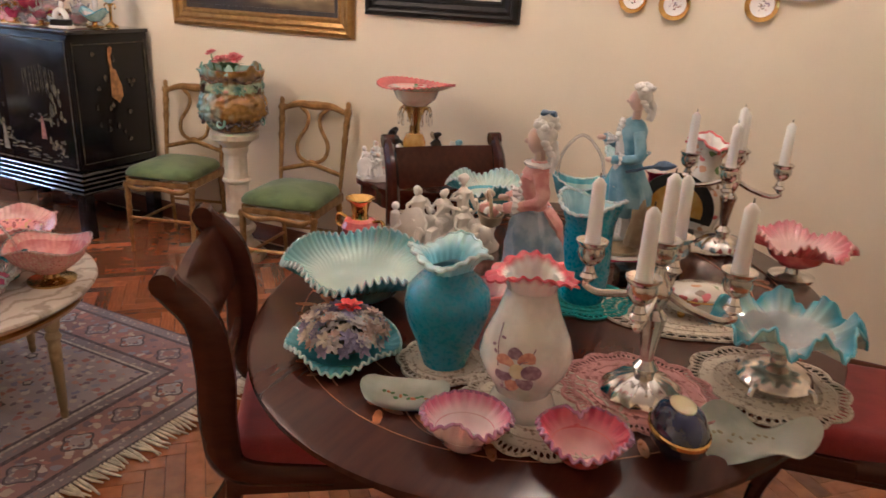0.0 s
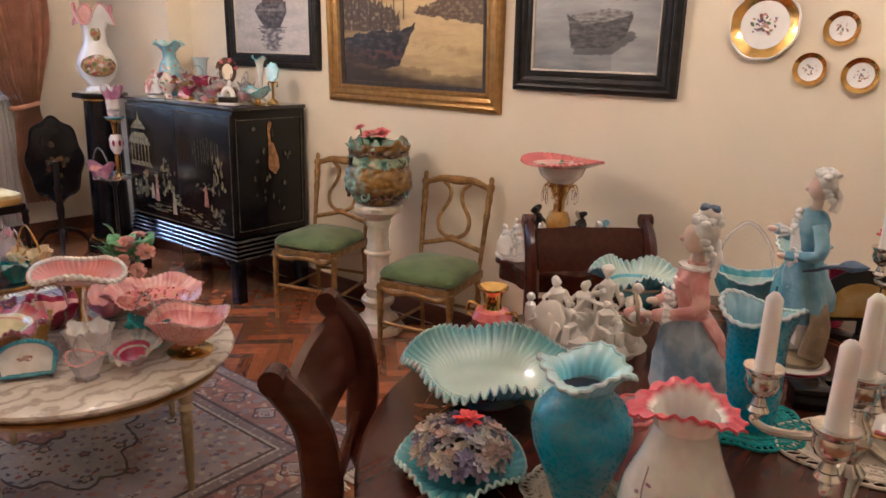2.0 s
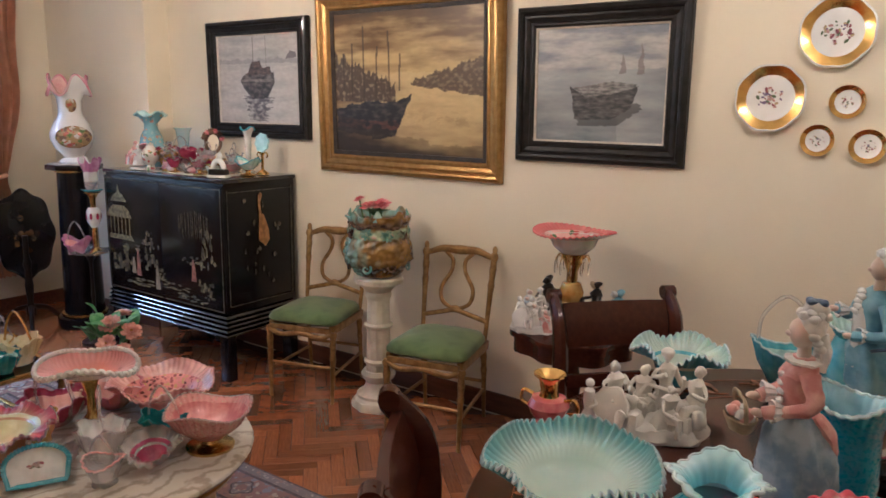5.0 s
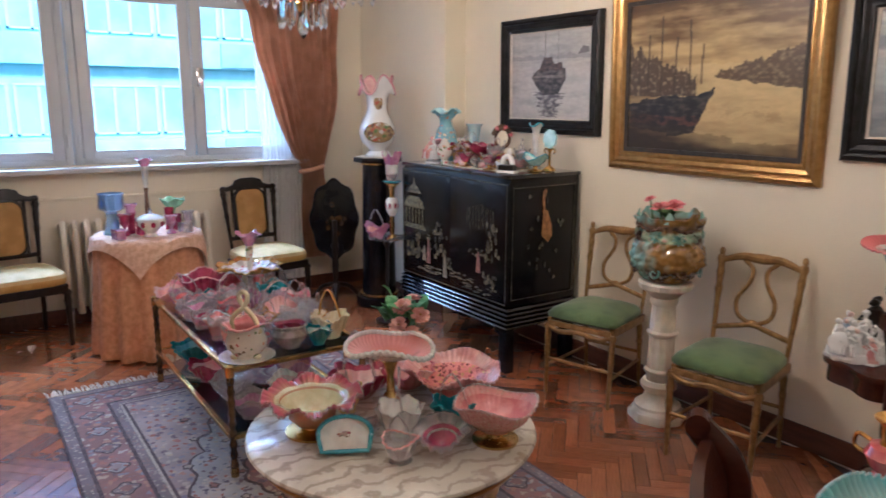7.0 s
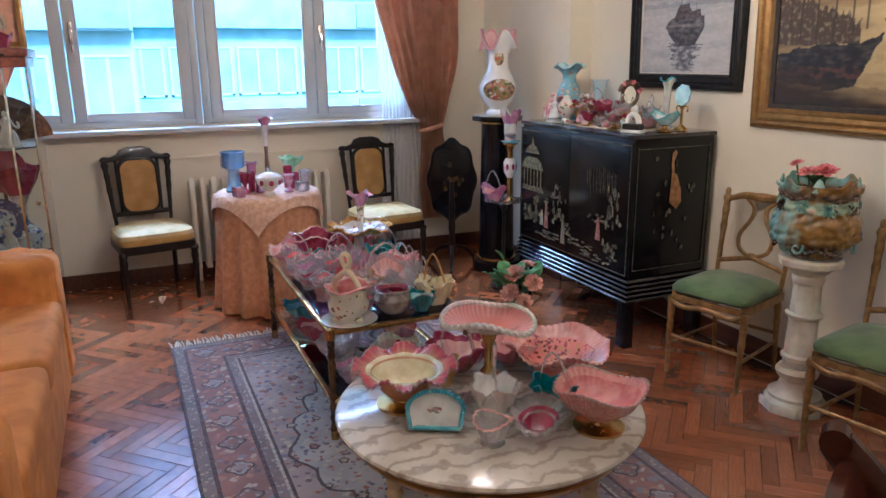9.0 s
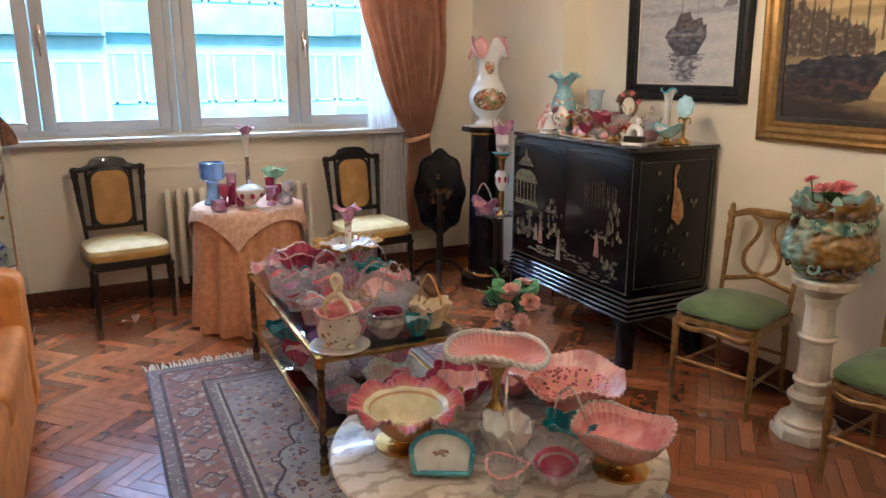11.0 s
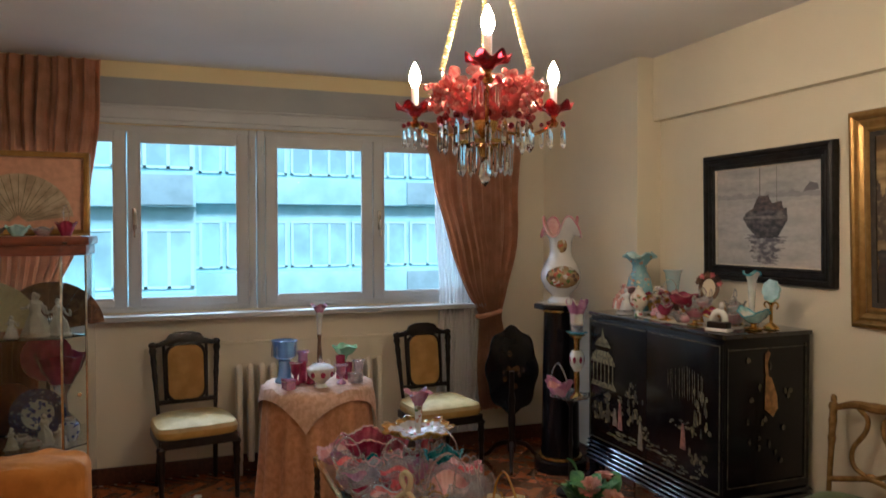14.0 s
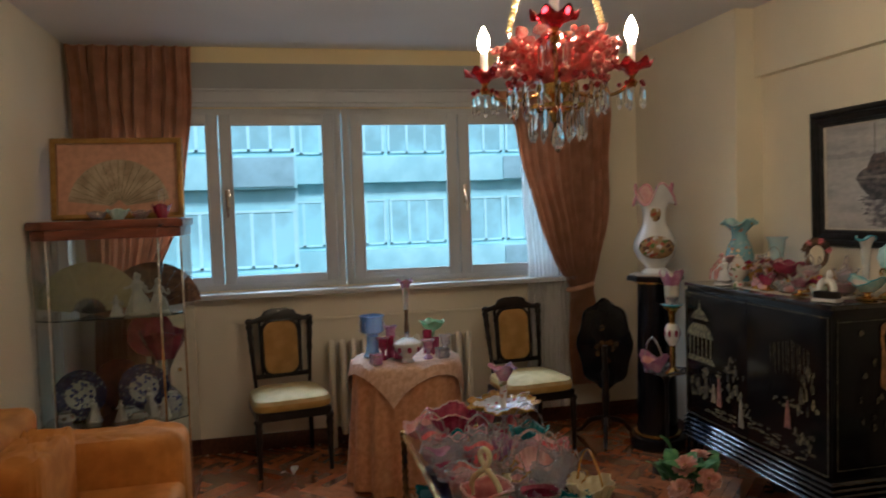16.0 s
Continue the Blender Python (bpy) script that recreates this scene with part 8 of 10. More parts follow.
        add(lathe([(0.052, 0.125), (0.060, 0.128), (0.060, 0.16), (0.050, 0.205), (0.036, 0.235), (0.034, 0.255), (0.040, 0.295), (0.041, 0.315), (0.030, 0.335), (0.018, 0.345), (0.0, 0.346)], 48, lambda a, k, r, z: (r * (1 + 0.05 * math.sin(9 * a) * (z < 0.21)) * math.cos(a), 0.8 * r * (1 + 0.11 * (z < 0.21) * math.sin(7 * a)) * math.sin(a) + 0.014 * (z < 0.2), z)), 2)
        add(lathe([(0.0, 0.16), (0.034, 0.17), (0.031, 0.23), (0.034, 0.30), (0.02, 0.33), (0.0, 0.33)], 24, lambda a, k, r, z: (0.7 * r * math.cos(a), 0.8 * r * math.sin(a) - 0.012, z)), 5)
        arms = (((-0.040, 0, 0.318), (-0.068, -0.012, 0.265), (-0.038, -0.056, 0.285)), ((0.040, 0, 0.318), (0.066, 0.0, 0.262), (0.026, -0.048, 0.245)))
        hx, hz = 0.012, 0.392
        for k in range(5):
            add(ball((0.014, 0.008, 0.008), (0.004 * (k % 2), -0.030 - 0.002 * k, 0.338 - 0.011 * k), 8, 5), 5)
        add(tube(bez([(0.05, -0.02, 0.22), (0.09, 0.03, 0.25), (0.15, 0.06, 0.27)], 5), [0.004] * 6 + [0.010, 0.013, 0.011, 0.007, 0.002], 7), 6)
    for a in arms:
        P = bez(a, 5)
        add(tube(P, [0.0145 - 0.0004 * i for i in range(len(P))], 10), 2)
        add(ball((0.0085, 0.012, 0.007), Vector(a[2]) + Vector((0, -0.008, 0)), 9, 7), 3)
        add(lathe([(0.010, -0.012), (0.0185, 0.006), (0.0165, 0.008), (0.009, 0.0)], 30, lambda q, k, r, z, c=Vector(a[1]).lerp(Vector(a[2]), 0.72): (c.x + r * (1 + 0.15 * math.sin(8 * q)) * math.cos(q), c.y - z, c.z + r * math.sin(q))), 5)
    add(tube([(hx * 0.5, 0, 0.325), (hx, -0.002, hz - 0.012)], [0.0115, 0.0095], 10), 3)
    add(ball((0.0185, 0.0215, 0.0265), (hx, -0.004, hz), 16, 12), 3)
    add(ball((0.0042, 0.006, 0.005), (hx, -0.026, hz - 0.003), 7, 5), 3)
    add(ball((0.0225, 0.0225, 0.0255), (hx, 0.0055, hz + 0.011), 16, 10), 4)
    for s in (-1, 1):
        for k in range(3):
            add(ball((0.0065, 0.0085, 0.0065), (hx + s * 0.0195, 0.004 + 0.006 * k, hz - 0.002 - 0.010 * k), 8, 6), 4)
    for k in range(14):
        a, d = k * 2.4, 0.021 * math.sqrt((k + 0.5) / 14)
        add(ball((0.0085, 0.0085, 0.0075), (hx + d * math.cos(a), 0.006 + d * math.sin(a), hz + 0.014 + math.sqrt(max(0, 0.024 ** 2 - d * d))), 8, 6), 4)
    if lady:
        add(ball((0.018, 0.020, 0.018), (hx, 0.010, hz + 0.036), 12, 7), 4)
        for x, y in ((-0.007, 0.004), (0.006, 0.0), (0.0, 0.012), (0.008, 0.016), (0.0, 0.006)):
            add(ball((0.010, 0.0075, 0.006), (hx + x, y, hz + 0.051), 9, 5), 6)
        add(tube(bez([(hx + 0.008, 0.022, hz), (hx + 0.016, 0.026, hz - 0.03), (hx + 0.016, 0.020, hz - 0.058)], 4), 0.0075, 8), 4)
        add(tube(bez([(hx - 0.012, 0.022, hz), (hx - 0.016, 0.026, hz - 0.03), (hx - 0.012, 0.020, hz - 0.05)], 4), 0.007, 8), 4)
    else:
        add(tube(bez([(hx, 0.022, hz), (hx, 0.034, hz - 0.02), (hx, 0.030, hz - 0.05)], 4), 0.0085, 8), 4)
    k = 1.12 if lady else 1.115
    return moved(roughen(join(*b, slots=sl), 0.0028, 70), Matrix.Diagonal((k * 1.04, k * 1.04, k, 1.0)))


FIG = [M["earth"], M["skirt"], M["coatpink"], M["skin"], M["wig"], M["porcelain"], M["bow"]]
solo("figurine", figurine(True), FIG, "tall bisque lady figurine in pink and pale blue dress", "figurine", pose(-0.633, 2.44, TZ, 0, 0, -62))
solo("figurine", figurine(False), [M["earth"], M["coatblue"], M["coatblue"], M["skin"], M["wig"], M["porcelain"], M["bow"]], "tall bisque gentleman figurine in a blue coat", "figurine", pose(-0.575, 3.03, TZ + 0.02, 0, 3, -60))
sb = thing("figurine_stand", "round plate stand with a red band under the figurine", "stand", pose(-0.575, 3.03, TZ))
part("disc", lathe([(0.0, 0.0), (0.09, 0.0), (0.095, 0.012), (0.09, 0.018), (0.0, 0.018)], 36), M["porcelain"], sb)
part("band", lathe([(0.0945, 0.004), (0.0965, 0.006), (0.0965, 0.010), (0.0945, 0.012)], 36), M["cran"], sb)

# ---- side table pieces ----
M["milkmotif"] = motif_mat("milk_glass_with_painted_roses", (0.78, 0.46, 0.42), [(0.55, 0.10, 0.10), (0.10, 0.18, 0.09), (0.78, 0.5, 0.4), (0.70, 0.66, 0.60)], 26, 0.1, 0.34, 0, 0.6)
M["coralrim"] = shade_glaze("ivory_to_coral_glass", (0.74, 0.62, 0.54), (0.70, 0.19, 0.18), 0.10, 0.125)
ep = folded("centrepiece", "pink crimped bowl on a gilt figural stand hung with crystals", "centrepiece", pose(-1.74, 3.88, 0.641), 0.112, 0.075, 0.068, lambda a: 20 + 9 * math.cos(2 * a + 0.6), 44, 0.05, "milk", "coralrim", "coral", 1.0, 0.95, 0.055, "brass", 0.33, mw="milkmotif")
for k in range(10):
    a = 2 * math.pi * k / 10
    part("crystal", moved(prism_drop(0.06, 0.007), pose(0.075 * math.cos(a), 0.075 * math.sin(a), 0.30)), M["glass"], ep, "hanging crystal drop")
    part("branch", tube(bez([(0.02 * math.cos(a), 0.02 * math.sin(a), 0.28), (0.06 * math.cos(a), 0.06 * math.sin(a), 0.32), (0.075 * math.cos(a), 0.075 * math.sin(a), 0.30)], 4), 0.003, 6), M["brass"], ep)
part("globe", lathe([(0.0, 0.1), (0.03, 0.1), (0.05, 0.13), (0.055, 0.16), (0.04, 0.2), (0.0, 0.21)], 20), M["amber"], ep, "amber glass globe")
q7 = random.Random(77)


def tiny(h, seed, slots=3):
    return roughen(join(lathe([(0.0, 0.0), (h * 0.3, 0.0), (h * 0.28, 0.06 * h), (0.0, 0.08 * h)], 18), moved(modelled(h * 0.94, h * 0.2, 0, False, seed), pose(0, 0, 0.05 * h)), ball(h * 0.078, (0, -0.02 * h, 0.872 * h), 10, 8), slots=[0, 1, 2]), h * 0.05, 7 / h)


solo("figure_group", roughen(moved(group_figure(), Matrix.Diagonal((0.75, 0.75, 0.85, 1))), 0.008, 50), M["porcelain"], "glazed white porcelain figure group on the side table", "figurine", pose(-1.84, 3.75, 0.641, 0, 0, 40))
for x, y, h, cols, l in ((-1.93, 3.86, 0.15, ("porcelain", "porcelain", "skin"), "white porcelain figurine with a pastel glaze"), (-1.93, 3.84, 0.12, ("porcelain", "skirt", "skin"), "pale blue porcelain lady figurine"), (-1.83, 3.72, 0.13, ("porcelain", "porcelain", "skin"), "white porcelain figurine on a lace base"),
                         (-1.86, 3.88, 0.22, ("ebony", "ebony", "ebony"), "dark bronze figurine on a base"), (-1.62, 3.86, 0.24, ("earth", "ebony", "earth"), "dark bronze figurine on a base"), (-1.55, 3.90, 0.20, ("porcelain", "coatblue", "wig"), "blue and white porcelain figurine standing"), (-1.78, 3.73, 0.10, ("porcelain", "coatpink", "skin"), "small pink porcelain figurine")):
    solo("figurine", tiny(h, int(h * 1000) + int(-x * 100)), [M[c] for c in cols], l, "figurine", pose(x, y, 0.641, 0, 0, q7.uniform(-60, 60)), "figurines on the side table")

# ---- on the marble table ----
MZ = 0.481
M["pinkmotif"] = motif_mat("pink_glass_with_dark_sprays", (0.72, 0.26, 0.24), [(0.14, 0.05, 0.05), (0.72, 0.26, 0.24), (0.36, 0.10, 0.10), (0.62, 0.36, 0.16), (0.30, 0.07, 0.08)], 75, 0.1, 0.48, 0, 0.6)
folded("bowl", "custard glass bowl with a ruffled cranberry edge on a brass foot", "bowl", pose(-2.70, 1.95, MZ), 0.108, 0.085, 0.060, lambda a: 16 + 15 * math.cos(9 * a), 54, 0.07, "bronzepink", "bronzepink", "crimpglass", 1, 1, 0.06, "brass", 0.035, "", 0.004, mw="custard")
folded("basket", "pink fan bowl with a pearly crimped edge on a brass stem", "bowl", pose(-2.68, 2.24, MZ, 0, 0, 50), 0.078, 0.030, 0.056, lambda a: 40 + 28 * math.sin(a) - 22 * math.cos(3 * a + 1.57), 40, 0.08, "milk", "fanpink", "milk", 1.2, 0.72, 0.03, "brass", 0.20, "", 0.0085)
folded("bowl", "large pink glass bowl with dark painted sprays", "bowl", pose(-2.70, 2.52, MZ, 0, 0, 52), 0.118, 0.07, 0.080, lambda a: 36 + 13 * math.cos(5 * a), 52, 0.04, "pink", "pinkin", "pinkin", 1, 1, 0.06, mw="pinkmotif")
bowl("bowl", "pink speckled folded bowl on a brass foot", "bowl", pose(-2.31, 2.42, MZ, 0, 0, 60), 0.135, 0.095, 0.05, 40, 0.02, 3, 0.015, "pinkspeck", "pink", "crimpglass", 1, 0.9, "brass", 0.04)
folded("dish", "clear crimped glass dish with a cranberry heart centre", "dish", pose(-2.36, 2.25, MZ, 14, 0, 20), 0.052, 0.045, 0.048, lambda a: 34 + 14 * math.cos(3 * a), 20, 0.16, "opal", "crimpglass", "crimpglass", 1, 0.9, 0.03, None, 0, "", 0.004, mw="cran")
bowl("basket", "clear glass basket with pink threads", "basket", pose(-2.36, 2.09, MZ, 0, 0, 30), 0.055, 0.075, 0.035, 16, 0.06, 2, 0.01, "crimpglass", "opal", "pinkin", 1, 1, None, 0, 0.07)
bowl("basket", "frosted glass basket with a tall pointed handle", "basket", pose(-2.50, 2.17, MZ, 0, 0, -20), 0.075, 0.11, 0.035, 10, 0.10, 5, 0.01, "milk", "milk", "crimpglass", 1, 1, None, 0, 0.13)
bowl("basket", "teal glass basket with a looped clear handle", "basket", pose(-2.46, 2.36, MZ, 0, 0, 20), 0.075, 0.09, 0.04, 12, 0.08, 4, 0.014, "teal", "teal", "teal", 1, 1, None, 0, 0.10)
bowl("basket", "cranberry ruffled basket with a clear twisted handle", "basket", pose(-2.88, 2.22, MZ, 0, 0, 15), 0.11, 0.09, 0.045, 14, 0.09, 4, 0.015, "cran", "pinkin", "cran", 1, 1, None, 0, 0.16)
bowl("bowl", "pink and white ruffled glass bowl", "bowl", pose(-2.86, 2.42, MZ), 0.10, 0.08, 0.04, 16, 0.08, 4, 0.014, "rosew", "pinkin", "rosew")
bowl("basket", "amber glass basket with looped handle", "basket", pose(-2.78, 2.12, MZ), 0.05, 0.09, 0.03, 10, 0.08, 4, 0.01, "amber", "amber", "amber", 1, 1, None, 0, 0.06)
bowl("dish", "cranberry ruffled dish on the marble", "dish", pose(-2.93, 2.05, MZ), 0.085, 0.07, 0.04, 14, 0.09, 4, 0.015, "cran", "rosew", "cran")
bowl("dish", "opal glass dish with an iridescent edge", "dish", pose(-2.55, 2.05, MZ), 0.06, 0.06, 0.03, 12, 0.09, 4, 0.01, "opal", "opal", "crimpglass")
tray = thing("dish", "upright rectangular white dish with a turquoise crimped border", "dish", pose(-2.49, 1.965, MZ + 0.01, 58, 0, 62))
TRAY = [(-0.072, 0.0), (0.072, 0.0)] + arc(0, 0.055, 0.082, 0.052, -5, 185, 26)
part("plate", prism([(x, y) for x, y in TRAY], 0.006, 0), M["milk"], tray)
EDGE = [(x0 + (x1 - x0) * k / 6, y0 + (y1 - y0) * k / 6) for (x0, y0), (x1, y1) in zip(TRAY, TRAY[1:] + TRAY[:1]) for k in range(6 if abs(x1 - x0) > 0.05 else 2)]
part("border", tube([(x * (1 + 0.03 * (i % 2)), y * (1 + 0.03 * (i % 2)), 0.008 + 0.006 * (i % 2)) for i, (x, y) in enumerate(EDGE)], 0.0075, 7, True), M["turq"], tray, "turquoise crimped border")
part("painted_spray", join(*[ball((0.007, 0.005, 0.001), (q7.gauss(0, 0.02), 0.055 + q7.gauss(0, 0.006), 0.0066), 7, 4) for _ in range(12)]), POSY, tray)

# ---- on the glass table ----
GZ = 0.501
mat_plate = thing("plate", "white china plate under the swan-handled basket", "plate", pose(-3.47, 1.995, GZ))
part("dish", lathe([(0.0, 0.0), (0.08, 0.0), (0.115, 0.006), (0.118, 0.009), (0.112, 0.01), (0.08, 0.004), (0.0, 0.004)], 48), M["milk"], mat_plate)
sw = vase("basket", "floral milk glass basket with a pink lining and a swan-neck handle", pose(-3.47, 1.995, GZ + 0.005, 0, 0, 30), [(0.05, 0.0), (0.055, 0.008), (0.083, 0.045), (0.088, 0.075), (0.074, 0.108), (0.078, 0.128), (0.092, 0.145)], "floral", "pink", 14, 0.05, 3, 0.016, "pinkin", cat="basket")
part("handle", tube(bez([(-0.075, 0, 0.10), (-0.07, 0.0, 0.16), (0.0, 0.0, 0.22), (0.015, 0, 0.265), (-0.01, 0, 0.28), (-0.03, 0, 0.255), (-0.01, 0, 0.22), (0.05, 0, 0.17), (0.075, 0, 0.11)], 6), 0.0105, 8), M["custard"], sw, "cream glass swan-neck handle")
for k in range(3):
    a = radians(120 * k)
    part("foot", ball((0.018, 0.018, 0.012), (0.055 * math.cos(a), 0.055 * math.sin(a), 0.006)), M["custard"], sw)
vase("basket", "cranberry lined silver-grey glass basket", pose(-3.50, 2.20, GZ), [(0.045, 0.0), (0.05, 0.008), (0.078, 0.04), (0.082, 0.062), (0.066, 0.088), (0.074, 0.102)], "smoke", "cran", 18, 0.05, 3, 0.008, "crimpglass", cat="basket")
bowl("basket", "yellow custard glass basket with a looped handle", "basket", pose(-3.53, 2.41, GZ, 0, 0, 20), 0.085, 0.10, 0.045, 14, 0.07, 4, 0.012, "custard", "custard", "custard", 1, 1, None, 0, 0.12, "amber")
gcp = bowl("epergne", "gilt-edged floral epergne with a pink trumpet", "epergne", pose(-4.45, 2.36, GZ), 0.17, 0.05, 0.035, 22, 0.07, 6, 0.014, "amber", "floral", "amber", 1, 1, "opal", 0.12)
part("trumpet", lathe([(0.0, 0.14), (0.014, 0.14), (0.016, 0.2), (0.02, 0.28), (0.05, 0.34), (0.064, 0.348), (0.05, 0.345), (0.014, 0.28), (0.0, 0.18)], 60, crimp(0.064, 6, 0.18, 3, 0.015, 0, 1, 1, 2, 0.3), [0, 0, 0, 1, 1, 1, 1, 1]), [M["floral"], M["mauve"]], gcp, "ruffled pink trumpet")
GT = [
    ("bowl", "large cranberry ruffled bowl", -4.52, 2.12, 0.13, 0.13, 0, "cran", "cran", "rosew", None), ("basket", "coral glass basket with a clear handle", -4.36, 1.98, 0.075, 0.08, 0, "crimpglass", "coral", "crimpglass", 0.1),
    ("bowl", "pale pink ruffled dish", -4.58, 1.97, 0.09, 0.06, 10, "rosew", "pinkin", "rosew", None), ("basket", "teal crimped basket", -4.25, 2.42, 0.09, 0.09, 0, "teal", "teal", "turq", 0.12),
    ("basket", "pink and opal ruffled basket", -3.92, 2.32, 0.10, 0.09, 20, "opal", "pinkin", "opal", 0.14), ("bowl", "apricot ruffled glass bowl", -4.05, 2.44, 0.09, 0.08, 0, "rosew", "coral", "rosew", None),
    ("basket", "clear glass basket with a twisted handle", -3.72, 2.33, 0.08, 0.09, 0, "crimpglass", "opal", "crimpglass", 0.15), ("bowl", "pink crimped dish", -3.85, 2.02, 0.09, 0.07, 0, "pink", "rosew", "frost", None),
    ("basket", "opal basket with a pink lining", -4.08, 2.14, 0.09, 0.10, 0, "opal", "coral", "crimpglass", 0.13), ("bowl", "clear ruffled glass bowl", -4.22, 2.22, 0.08, 0.07, 0, "crimpglass", "opal", "crimpglass", None),
    ("basket", "amber and pink glass basket", -3.70, 2.08, 0.07, 0.08, 0, "custard", "pinkin", "custard", 0.1), ("bowl", "smoky opal ruffled bowl", -4.14, 1.96, 0.08, 0.08, 0, "opal", "mauve", "opal", None),
]
for nm, l, x, y, r, h, tilt, mo, mi, mr, hd in GT:
    bowl(nm, l + " on the glass table", nm, pose(x, y, GZ, tilt, 0, q7.uniform(0, 90)), r, h, r * 0.5, 22, 0.05, 4, 0.016, mo, mi, mr, 1, 1, None, 0, hd, "crimpglass", "glass on the coffee table")
PLACED = [(g[2], g[3], g[4]) for g in GT] + [(-3.47, 1.995, 0.10), (-3.50, 2.20, 0.075), (-3.53, 2.41, 0.085), (-4.45, 2.36, 0.09)]
KINDS = [("basket", "clear glass basket with a twisted handle", "crimpglass", "opal", "crimpglass"), ("bowl", "small cranberry and opal bowl", "opal", "cran", "crimpglass"), ("dish", "apricot dish with a clear crimped edge", "opal", "coral", "crimpglass"), ("basket", "mauve and clear glass basket", "mauve", "opal", "crimpglass"), ("bowl", "glowing coral glass bowl", "coral", "coral", "crimpglass"), ("dish", "teal glass dish with a clear edge", "teal", "turqin", "crimpglass"), ("dish", "smoky opal dish", "opal", "opal", "rosew"), ("basket", "amber and pink threaded basket", "crimpglass", "pinkin", "amber")]
qg = random.Random(14)
for _ in range(420):
    x, y, r = qg.uniform(-4.62, -3.44), qg.uniform(1.93, 2.46), qg.uniform(0.042, 0.062)
    if len(PLACED) < 42 and all(math.hypot(x - a, y - b) > 0.80 * (r + c) for a, b, c in PLACED):
        nm, l, mo, mi, mr = KINDS[len(PLACED) % 8]
        bowl(nm, l + " on the glass table", nm, pose(x, y, GZ + 0.004, qg.uniform(-9, 9), qg.uniform(-9, 9), qg.uniform(0, 180)), r, qg.uniform(0.06, 0.10), r * 0.5, 12, 0.09, 3, 0.014, mo, mi, mr, 1, 1, None, 0, qg.uniform(0.07, 0.13) if nm == "basket" else None, "crimpglass", "glass on the coffee table")
        PLACED.append((x, y, r))
for l, x, y, r, mo, mi in (("teal coral-edged dish", -4.38, 2.02, 0.12, "teal", "turq"), ("cranberry ruffled bowl", -4.05, 2.0, 0.10, "cran", "rosew"), ("clear ruffled glass bowl", -3.78, 2.02, 0.10, "crimpglass", "opal"), ("pale pink ruffled bowl", -4.45, 2.3, 0.10, "rosew", "pinkin"),
                           ("white glass dish with pink edge", -3.62, 2.25, 0.11, "milk", "rosew"), ("cranberry and clear basket", -4.1, 2.3, 0.10, "cran", "opal"), ("mauve glass bowl", -3.85, 2.35, 0.09, "mauve", "pinkin"), ("blue-grey opal bowl", -3.52, 2.02, 0.085, "opal", "mauve")):
    bowl("bowl", l + " on the lower shelf", "bowl", pose(x, y, 0.206, 0, 0, q7.uniform(0, 90)), r, 0.09, r * 0.5, 22, 0.05, 4, 0.016, mo, mi, mo, group="glass on the lower shelf")

# ---- on the clothed table ----
CZ = 0.752
lu = thing("lustre_vase", "sky-blue glass lustre vase with drops", "vase", pose(-5.40, 1.830, CZ) @ Matrix.Diagonal((1.15, 1.15, 1.2, 1)))
part("cup", lathe([(0.0, 0.11), (0.03, 0.11), (0.058, 0.13), (0.06, 0.20), (0.068, 0.21), (0.06, 0.212), (0.05, 0.14), (0.0, 0.13)], 40, crimp(0.068, 10, 0.05, 0, 0)), M["blueglass"], lu)
part("stem", lathe([(0.0, 0.0), (0.048, 0.0), (0.05, 0.01), (0.035, 0.03), (0.03, 0.08), (0.032, 0.11), (0.0, 0.11)], 24), M["blueglass"], lu)
for k in range(8):
    a = 2 * math.pi * k / 8
    part("drop", moved(prism_drop(0.07, 0.006), pose(0.062 * math.cos(a), 0.062 * math.sin(a), 0.195)), M["glass"], lu)
tr = thing("trumpet_vase", "tall bud vase with a pink ruffled trumpet on a dark stem", "vase", pose(-5.45, 2.05, CZ) @ Matrix.Diagonal((1, 1, 1.15, 1)))
part("stem", lathe([(0.0, 0.0), (0.045, 0.0), (0.04, 0.02), (0.012, 0.05), (0.016, 0.12), (0.01, 0.2), (0.014, 0.235), (0.0, 0.235)], 18), M["brownglaze"], tr)
part("trumpet", lathe([(0.0, 0.235), (0.012, 0.235), (0.017, 0.30), (0.022, 0.36), (0.045, 0.39), (0.05, 0.392), (0.04, 0.39), (0.015, 0.34), (0.0, 0.26)], 48, crimp(0.05, 6, 0.15, 3, 0.01, 0, 1, 1, 2, 0.35), [0, 0, 0, 1, 1, 1, 1, 1]), [M["milk"], M["mauve"]], tr)
bowl("compote", "green opaline fluted compote on a stem", "compote", pose(-5.50, 2.220, CZ), 0.075, 0.06, 0.02, 8, 0.10, 4, 0.008, "greenglass", "greenglass", "greenglass", 1, 1, "greenglass", 0.12)
for x, y, h, r in ((-5.36, 1.98, 0.125, 0.026), (-5.30, 2.02, 0.10, 0.028), (-5.40, 2.22, 0.14, 0.03), (-5.36, 2.26, 0.10, 0.026)):
    vase("tumbler", "cranberry cut-glass tumbler on the peach cloth", pose(x, y - 0.05, CZ), [(r * 0.9, 0), (r * 0.92, 0.01), (r * 0.85, h * 0.3), (r * 0.95, h * 0.8), (r, h)], "cran", "cran", cat="tumbler")
